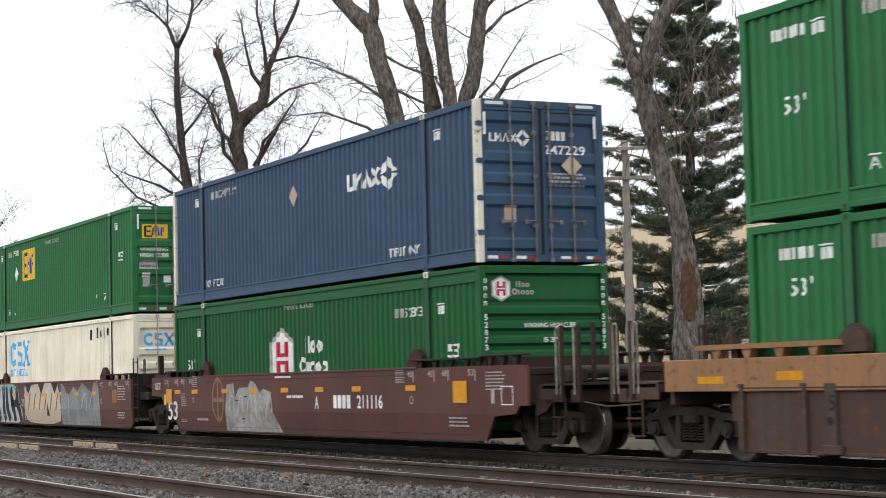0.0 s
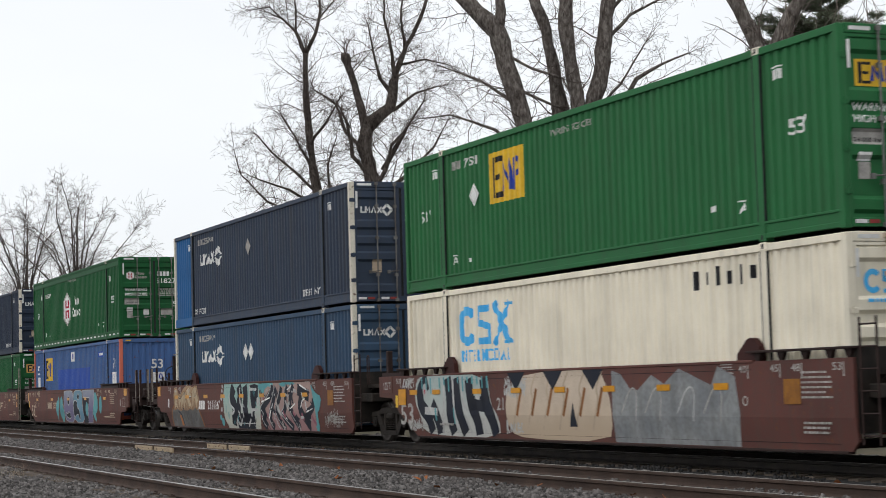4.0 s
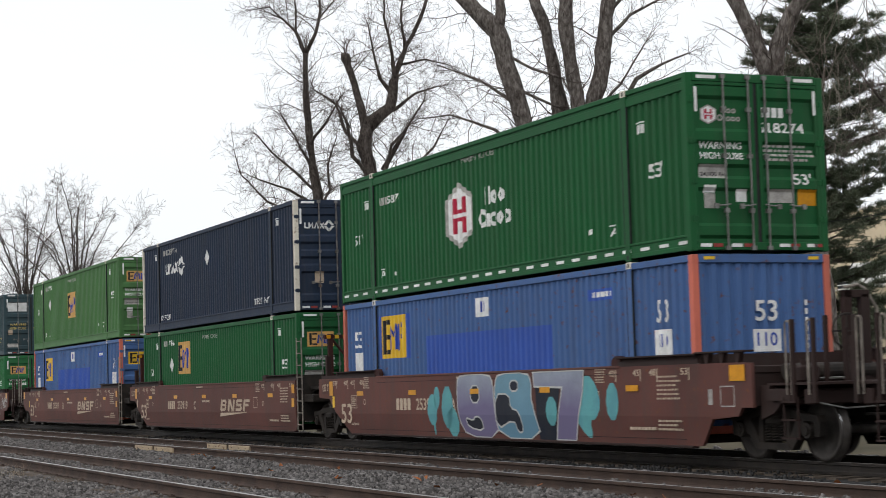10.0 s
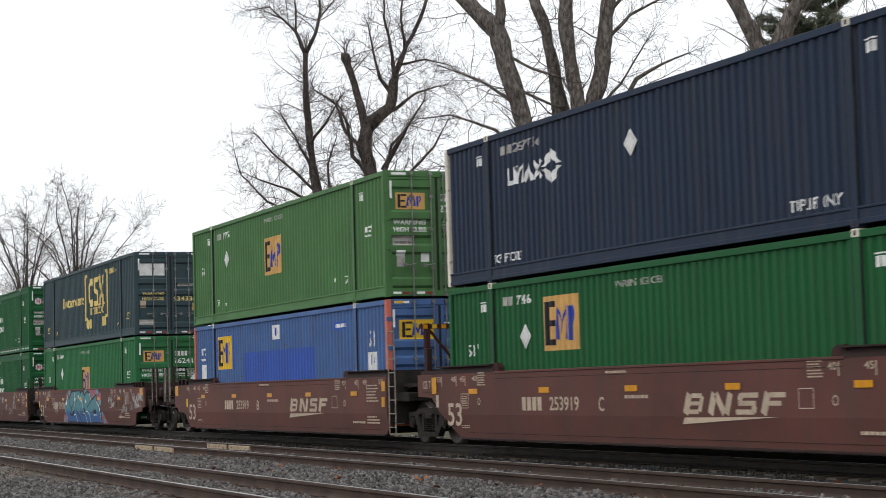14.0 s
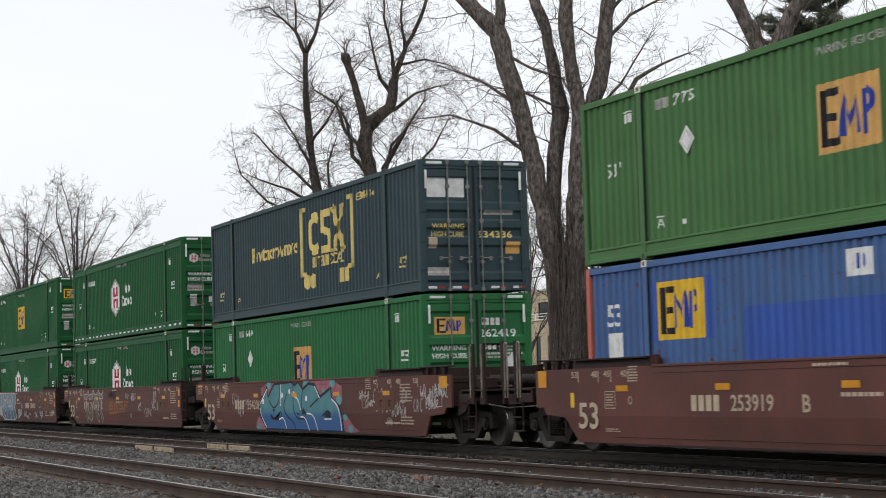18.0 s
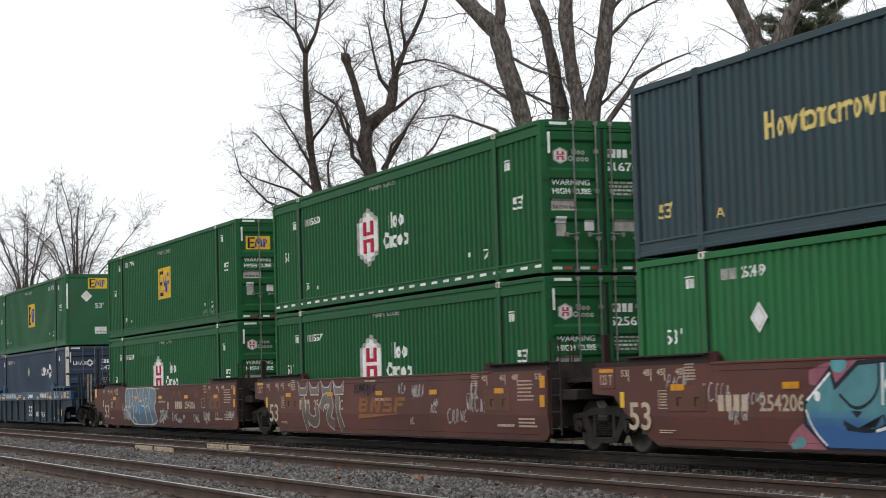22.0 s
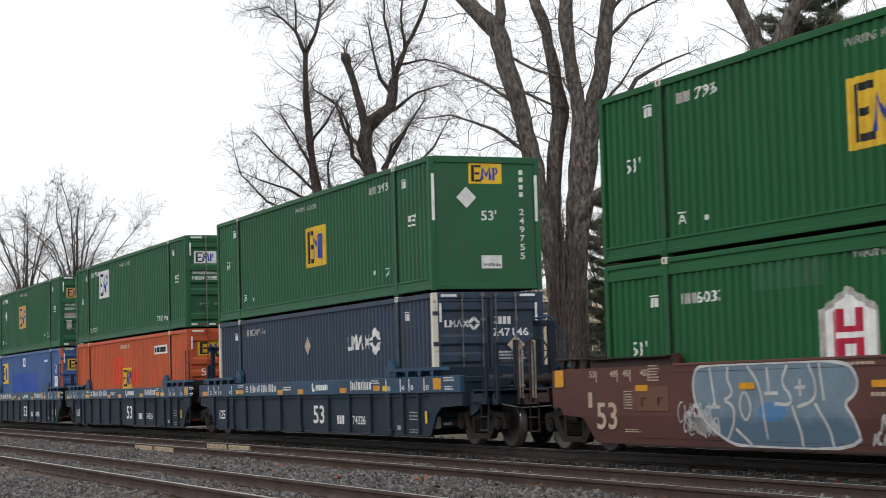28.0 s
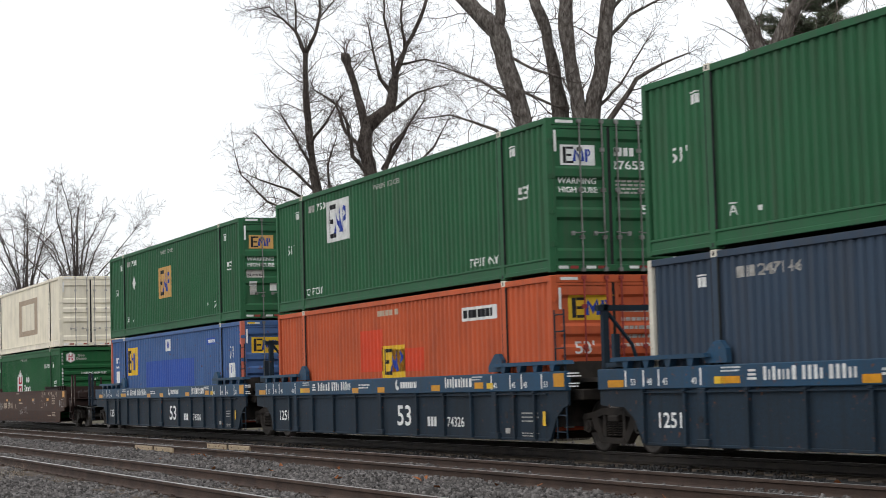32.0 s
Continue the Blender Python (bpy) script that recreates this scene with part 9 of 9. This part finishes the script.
    bare_tree("spreading bare oak with long crooked limbs", (-36.35, 32.0), 48.64, [
        [(0.3, 0, -0.6, 0.48), (0.2, 0, 3.0, 0.42), (0.0, 0, 5.3, 0.38), (0.15, 0, 7.2, 0.32), (0.5, 0, 9.6, 0.26)],
        [(0.0, 0, 5.2, 0.166), (-0.75, 0, 6.3, 0.147), (-1.7, 0, 7.0, 0.128), (-2.6, 0, 7.35, 0.102), (-3.4, 0, 7.85, 0.077), (-4.1, 0.1, 8.2, 0.051), (-4.6, 0.1, 8.9, 0.026)],
        [(-2.6, 0, 7.4, 0.058), (-3.3, 0, 7.3, 0.045), (-4.2, 0.1, 7.5, 0.032), (-4.9, 0.1, 7.3, 0.019)],
        [(0.15, 0, 7.0, 0.141), (-0.8, 0, 8.1, 0.115), (-1.7, 0.1, 8.75, 0.090), (-2.8, 0.1, 8.85, 0.064), (-3.9, 0.2, 8.75, 0.038)],
        [(0.3, 0, 8.6, 0.115), (-0.7, 0, 9.5, 0.096), (-1.5, 0.1, 9.9, 0.077), (-2.4, 0.2, 10.3, 0.051), (-3.1, 0.2, 11.2, 0.026)],
        [(-1.3, 0, 6.75, 0.058), (-2.0, -0.1, 6.35, 0.045), (-2.8, -0.2, 5.9, 0.032), (-3.3, -0.2, 5.2, 0.019)],
        [(-0.3, 0, 5.7, 0.051), (-1.2, 0, 5.0, 0.038), (-2.2, 0.1, 4.85, 0.019)],
        [(-0.4, 0, 7.6, 0.064), (-0.7, 0.1, 6.2, 0.032), (-1.5, 0.1, 5.8, 0.019)]], 15, 58, 1.5, BARK_DARK, wild=0.28, name="oak_tree", tips=0.005)
    bare_tree("small many-stemmed bare tree by the building", (-57.94, 34.0), 59.59, [
        [(0.1, 0, -0.6, 0.26), (0.05, 0, 2.2, 0.24), (0.02, 0, 3.2, 0.20)],
        [(0.0, 0, 3.1, 0.12), (-0.5, 0, 4.4, 0.09), (-0.7, 0.1, 6.0, 0.06), (-1.0, 0.1, 7.6, 0.03)],
        [(0.0, 0, 2.6, 0.11), (-0.9, 0.1, 3.1, 0.08), (-1.5, 0.1, 4.2, 0.05), (-1.7, 0.2, 5.4, 0.03)],
        [(0.05, 0, 3.0, 0.11), (0.4, -0.1, 4.8, 0.08), (0.6, -0.1, 6.3, 0.04)],
        [(0.05, 0, 2.7, 0.09), (0.8, 0, 3.6, 0.07), (1.4, 0.1, 5.2, 0.04)],
        [(0.0, 0, 2.2, 0.10), (-0.9, 0.2, 3.6, 0.08), (-1.9, 0.3, 5.0, 0.05), (-3.0, 0.3, 5.9, 0.025)],
        [(0.0, 0, 2.8, 0.09), (0.1, 0.2, 4.6, 0.07), (-0.3, 0.3, 6.6, 0.05), (-0.2, 0.3, 8.2, 0.025)]], 16, 30, 1.5, BARK_DARK, wild=0.2, tips=0.008)
    for root, turn, top, seed, stout in (((-128.5, 26.0), 78.6, 14.6, 17, 0.75), ((-148.2, 26.0), 80.0, 16.0, 18, 0.8), ((-97.0, 46.0), 64.5, 11.6, 20, 0.5), ((-90.5, 48.0), 62.0, 10.5, 23, 0.5)):
        rng = random.Random(seed)
        limbs = [[(0, 0, -0.6, 0.34 * stout), (0, 0, 4, 0.26 * stout), (0.1, 0, top * 0.45, 0.2 * stout), (0.2, 0, top * 0.93, 0.04)]]
        for k in range(15):
            a = -1 + 0.143 * k + rng.uniform(-0.08, 0.08)
            z0 = top * rng.uniform(0.22, 0.5)
            rise = 0.70 - 0.34 * abs(a) + rng.uniform(-0.08, 0.04)
            bend = rng.uniform(-0.5, 0.5)
            limbs.append([(0, 0, z0, 0.10 * stout), (a * 1.2 + bend * 0.3, rng.uniform(-1, 1), z0 + 0.4 * rise * top, 0.065 * stout), (a * 3.0 + bend, rng.uniform(-1.5, 1.5), z0 + 0.75 * rise * top, 0.04), (a * 5.0, rng.uniform(-1.8, 1.8), z0 + rise * top, 0.018)])
        bare_tree("distant bare tree with a rounded crown", root, turn, limbs, seed, 17 if stout > 0.6 else 6, 1.9, BARK_DARK, TWIG_FAR, tips=0.0075, lift=0.0, level=2, low=0.2, wild=0.13)
    pine("tall dark green pine with layered boughs", (-52.69, 36.0), 55.66, 16.5, 5.2, 21, lean=0.45, gap=0.85, first=2.6, per=10)
    pine("smaller dark pine beside the building", (-66.43, 36.0), 61.55, 10.9, 2.6, 22, gap=0.42, girth=0.2, first=2.4)


make_trees()


# ---- poles, wires, buildings ----
def utility_pole(root, top, arms, seed, turn, label):
    t = thing("utility_pole", label, "utility pole", "utility poles", m=pose(root[0], root[1], -0.6, 0, 0, turn))
    s = Shape()
    rough_limb(s, random.Random(seed), [(0, 0, 0), (0.02, 0, top * 0.5), (0.04, 0, top + 0.6)], [0.17, 0.145, 0.115], 12)
    part("pole", s, POLE_WOOD, t, "weathered grey wooden pole", smooth=True)
    for z, w in arms:
        arm = part("crossarm", Shape().box(-w / 2, w / 2, -0.20, -0.10, z + 0.6 - 0.055, z + 0.6 + 0.055, 0.01), POLE_WOOD, t)
        for k in (-0.95, -0.55, 0.55, 0.95):
            x = k * w / 2
            part("insulator", Shape().cyl((x, -0.15, z + 0.65), (x, -0.15, z + 0.72), 0.012, 6).cyl((x, -0.15, z + 0.72), (x, -0.15, z + 0.82), 0.045, 8).cyl((x, -0.15, z + 0.82), (x, -0.15, z + 0.86), 0.028, 8), INSULATOR, arm)
        part("brace", Shape().tube([(-w * 0.25, -0.12, z + 0.56), (0, -0.14, z + 0.15)], 0.014, 4).tube([(w * 0.25, -0.12, z + 0.56), (0, -0.14, z + 0.15)], 0.014, 4), STEEL, arm)
    return t


def wire(a, b, sag, name="wire"):
    pts = []
    for i in range(17):
        f = i / 16
        p = Vector(a).lerp(Vector(b), f)
        p.z -= sag * 4 * f * (1 - f)
        pts.append(p)
    ob = new(name, Shape().tube(pts, 0.011, 4).mesh(name))
    ob.data.materials.append(BLACK)
    return tagged(ob, "thin black overhead wire hung between the poles", "wire", "overhead wires")


def make_poles():
    utility_pole((-48.65, 31.0), 8.6, ((8.33, 1.86), (7.40, 1.86)), 5, 57.5, "weathered wooden utility pole with two crossarms")
    utility_pole((-37.75, 31.0), 8.6, ((8.45, 1.9), (7.55, 1.5)), 6, 50.6, "weathered wooden utility pole with insulators")
    p1, p2 = Vector((-48.65, 31.0, 0)), Vector((-37.75, 31.0, 0))
    for k, z in ((-0.8, 8.6), (0.8, 8.6), (-0.8, 7.7), (0.8, 7.7)):
        o1, o2 = Vector((math.cos(radians(57.5)), math.sin(radians(57.5)), 0)) * k, Vector((math.cos(radians(50.6)), math.sin(radians(50.6)), 0)) * k
        if z > 8:
            wire(p1 + o1 + Vector((0, 0, z)), p2 + o2 + Vector((0, 0, z)), 0.12)
    wire(p1 + Vector((0, 0, 5.9)), p2 + Vector((0, 0, 5.9)), 0.25)
    wire(p2 + Vector((0, 0, 5.9)), (5, 31.5, 6.2), 0.5)


def windowed_wall(root, x0, x1, y, z0, z1, openings, thick=0.3):
    """A wall with real openings, built in strips round them."""
    s = Shape()
    edges = sorted({x0, x1} | {a for o in openings for a in o[:2]})
    for a, b in zip(edges, edges[1:]):
        cuts = sorted([(o[2], o[3]) for o in openings if o[0] <= a and o[1] >= b])
        z = z0
        for c, d in cuts:
            s.box(a, b, y, y + thick, z, c)
            z = d
        s.box(a, b, y, y + thick, z, z1)
    part("wall", s, BEIGE_WALL, root)
    for a, b, c, d in openings:
        w = part("window", Shape().box(a, b, y + 0.10, y + 0.16, c, c + 0.07).box(a, b, y + 0.10, y + 0.16, d - 0.07, d).box(a, a + 0.06, y + 0.10, y + 0.16, c, d).box(b - 0.06, b, y + 0.10, y + 0.16, c, d), BLACK, root, "dark window frame")
        part("pane", Shape().box(a + 0.05, b - 0.05, y + 0.12, y + 0.14, c + 0.05, d - 0.05), WINDOW_DARK, w)
        part("sill", Shape().box(a - 0.06, b + 0.06, y - 0.06, y + 0.02, c - 0.08, c), PALE_TRIM, w)


def make_buildings():
    t = thing("low_building", "low beige flat-roofed building with tall dark windows", "building", m=pose(0, 0, -0.5))
    ops = [(-140.3 + 2.15 * k, -139.35 + 2.15 * k, 2.0, 5.3) for k in range(34)]
    windowed_wall(t, -142, -62, 62.0, 0, 6.5, ops)
    part("wall", Shape().box(-142, -141.7, 62.3, 71.5, 0, 6.5), BEIGE_WALL, t)
    part("wall", Shape().box(-62.3, -62, 62.3, 71.5, 0, 6.5), BEIGE_WALL, t)
    part("wall", Shape().box(-142, -62, 71.5, 71.8, 0, 6.5), BEIGE_WALL, t)
    part("roof", Shape().box(-141.7, -62.3, 62.3, 71.5, 6.1, 6.25), PALE_TRIM, t)
    part("coping", Shape().box(-142.1, -61.9, 61.9, 62.4, 6.504, 6.62, 0.02), PALE_TRIM, t, "pale coping along the roof edge")
    r = part("roof_railing", Shape().tube([(-142, 62.3, 7.05), (-62, 62.3, 7.05)], 0.03, 5).tube([(-142, 62.3, 6.85), (-62, 62.3, 6.85)], 0.02, 5), WHITE, t, "white roof railing")
    for k in range(41):
        part("railing_post", Shape().cyl((-142 + 2 * k, 62.3, 6.6), (-142 + 2 * k, 62.3, 7.07), 0.03, 6), WHITE, r)
    part("rooftop_unit", Shape().box(-89.2, -87.3, 63, 65, 6.25, 8.1, 0.08), WHITE, t, "white rooftop unit")
    part("unit_grille", Shape().box(-88.3, -87.6, 62.985, 63.0, 7.3, 7.8), WINDOW_DARK, t)
    part("drain_pipe", Shape().cyl((-72.9, 61.9, 0), (-72.9, 61.9, 7.2), 0.09, 8), WHITE, t, "white drain pipe")
    t = thing("office_building", "two-storey beige building with a stepped roofline", "building", m=pose(0, 0, -0.5))
    ops = [(-166.5 + 4.2 * k, -164.3 + 4.2 * k, z, z + 1.7) for k in range(17) for z in (3.2, 7.2)]
    windowed_wall(t, -168, -96, 72.0, 0, 9.9, ops)
    part("upper_storey", Shape().box(-125, -97, 73.2, 84, 9.9, 12.6, 0.03), BEIGE_WALL, t)
    for a, b in ((-168, -167.7), (-96.3, -96)):
        part("wall", Shape().box(a, b, 72.3, 86, 0, 9.9), BEIGE_WALL, t)
    part("roof", Shape().box(-167.7, -96.3, 72.3, 86, 9.6, 9.75), PALE_TRIM, t)
    part("coping", Shape().box(-168.1, -95.9, 71.9, 72.4, 9.904, 10.05, 0.02), PALE_TRIM, t)
    part("coping", Shape().box(-125.1, -96.9, 73.1, 84.1, 12.604, 12.75, 0.02), PALE_TRIM, t)
    rng = random.Random(31)
    for x, y in ((-74, 56), (-78.5, 55), (-70, 56.5)):
        t = thing("evergreen_shrub", "dull olive evergreen shrub before the beige building", "shrub", "shrubs before the building", m=pose(x, y, -0.55))
        wood, green = Shape(), Shape()
        for k in range(46):
            d = Vector((rng.gauss(0, 0.8), rng.gauss(0, 0.8), rng.uniform(0.3, 1.3))).normalized()
            ln = rng.uniform(1.4, 3.0)
            wood.tube([(0, 0, 0), tuple(d * ln * 0.5), tuple(d * ln)], [0.04, 0.02, 0.01], 3, False)
            for j in range(9):
                needle_tuft(green, rng, d * ln * (0.35 + 0.07 * j), d, 0.34)
        part("stem", wood, BARK_DARK, t)
        part("foliage", green, SHRUB_LEAF, t)["kind"] = "stuff"
    far = Shape()
    for k in range(34):
        x, y = -190 + 4.7 * k + rng.uniform(-1, 1), 110 + rng.uniform(-12, 12)
        h = rng.uniform(7, 11)
        sprout(far, rng, Vector((x, y, -0.5)), Vector((0, 0, 1)), h, 0.16, 2, 0.05, 0.12, 0.025)
        for j in range(5):
            sprout(far, rng, Vector((x, y, h * rng.uniform(0.25, 0.5))), Vector((rng.gauss(0, 0.5), rng.gauss(0, 0.5), 1)).normalized(), h * 0.55, 0.07, 1, 0.05, 0.14, 0.025)
    for k in range(24):
        x, y = -335 + 8.0 * k + rng.uniform(-1, 1), 66 + rng.uniform(-8, 8)
        h = rng.uniform(7, 10.5)
        sprout(far, rng, Vector((x, y, -0.5)), Vector((0, 0, 1)), h, 0.18, 2, 0.05, 0.12, 0.03)
        for j in range(4):
            sprout(far, rng, Vector((x, y, h * rng.uniform(0.15, 0.4))), Vector((rng.gauss(0, 0.6), rng.gauss(0, 0.6), 1)).normalized(), h * 0.55, 0.07, 1, 0.05, 0.14, 0.03)
    ob = new("far_woods", far.mesh("far_woods"))
    ob.data.materials.append(TWIG_FAR)
    tagged(ob, "far row of grey bare trees", "woods", kind="stuff")


make_poles()
make_buildings()


# ---- small things on the ground ----
GRASS_SPOTS = ((-33.6, 5.6), (-35.0, 5.8), (-32.4, 5.25))


def make_litter():
    rng = random.Random(9)
    for k in range(34):
        x, y = rng.uniform(-40, -11), rng.choice((8.4, 8.9, 9.4, 9.9, 10.4, 13.2, 10.2)) + rng.uniform(-0.2, 0.2)
        s = Shape()
        r = rng.uniform(0.04, 0.08)
        rim = [(r * math.cos(a) * rng.uniform(0.6, 1.1), r * 0.7 * math.sin(a) * rng.uniform(0.6, 1.1), rng.uniform(0.0, 0.04)) for a in [6.283 * i / 7 for i in range(7)]]
        s.add([(0, 0, 0.01)] + rim, [(0, i + 1, (i + 1) % 7 + 1) for i in range(7)])
        ob = new("fallen_leaf", s.mesh("fallen_leaf"))
        ob.data.materials.append(LEAF_DRY)
        ob.matrix_basis = pose(x, y, -0.10, rng.uniform(-30, 30), rng.uniform(-30, 30), rng.uniform(0, 360))
        tagged(ob, "curled rust-brown leaf lying on the ballast", "leaf", "fallen leaves")
    s = Shape()
    for k in range(90):
        c = rng.choice(GRASS_SPOTS)
        x, y = c[0] + rng.gauss(0, 0.35), c[1] + rng.gauss(0, 0.15)
        h = rng.uniform(0.10, 0.42)
        dx, dy = rng.gauss(0, 0.12), rng.gauss(0, 0.12)
        o = len(s.v)
        s.v += [(x - 0.003, y, -0.25), (x + 0.003, y, -0.25), (x + dx * 0.5 - 0.003, y + dy * 0.5, -0.25 + h * 0.7), (x + dx * 0.5 + 0.003, y + dy * 0.5, -0.25 + h * 0.7), (x + dx * 1.4, y + dy * 1.4, -0.25 + h)]
        s.f += [(o, o + 1, o + 3, o + 2), (o + 2, o + 3, o + 4)]
    ob = new("dry_grass", s.mesh("dry_grass"))
    ob.data.materials.append(GRASS_DRY)
    tagged(ob, "dry straw-coloured grass at the edge of the ballast", "grass", kind="stuff")


make_litter()


# ---- the train's run ----
def run(t):
    """Metres that the train has gone since about 9 s."""
    u = (t - 18) / 15
    base = -13.0747 + 6.53 * (t - 7) if t < 7 else 6.4873 * (t - 9) - 1.3525 * (u * u - 0.36) - 0.2939 * (u ** 3 + 0.216) + 0.5512 * (u ** 4 - 0.1296)
    return base - 0.959 * u - 0.368 * u * u + 0.4315 * u ** 3


def motions():
    for ob, mid, z in MOVING:
        places = [(1.0 * k, mid + run(1.0 * k)) for k in range(33)]
        walk(ob, [(t, pose(x, line_y(x), z, 0, 0, math.degrees(math.atan(LEAN_Y)))) for t, x in places])
    for ob, x in TURNING:
        walk(ob, [(0.1 * k, pose(x, 0, WHEEL_R, 0, math.degrees(run(0.1 * k) / WHEEL_R), 0)) for k in range(321)])


motions()
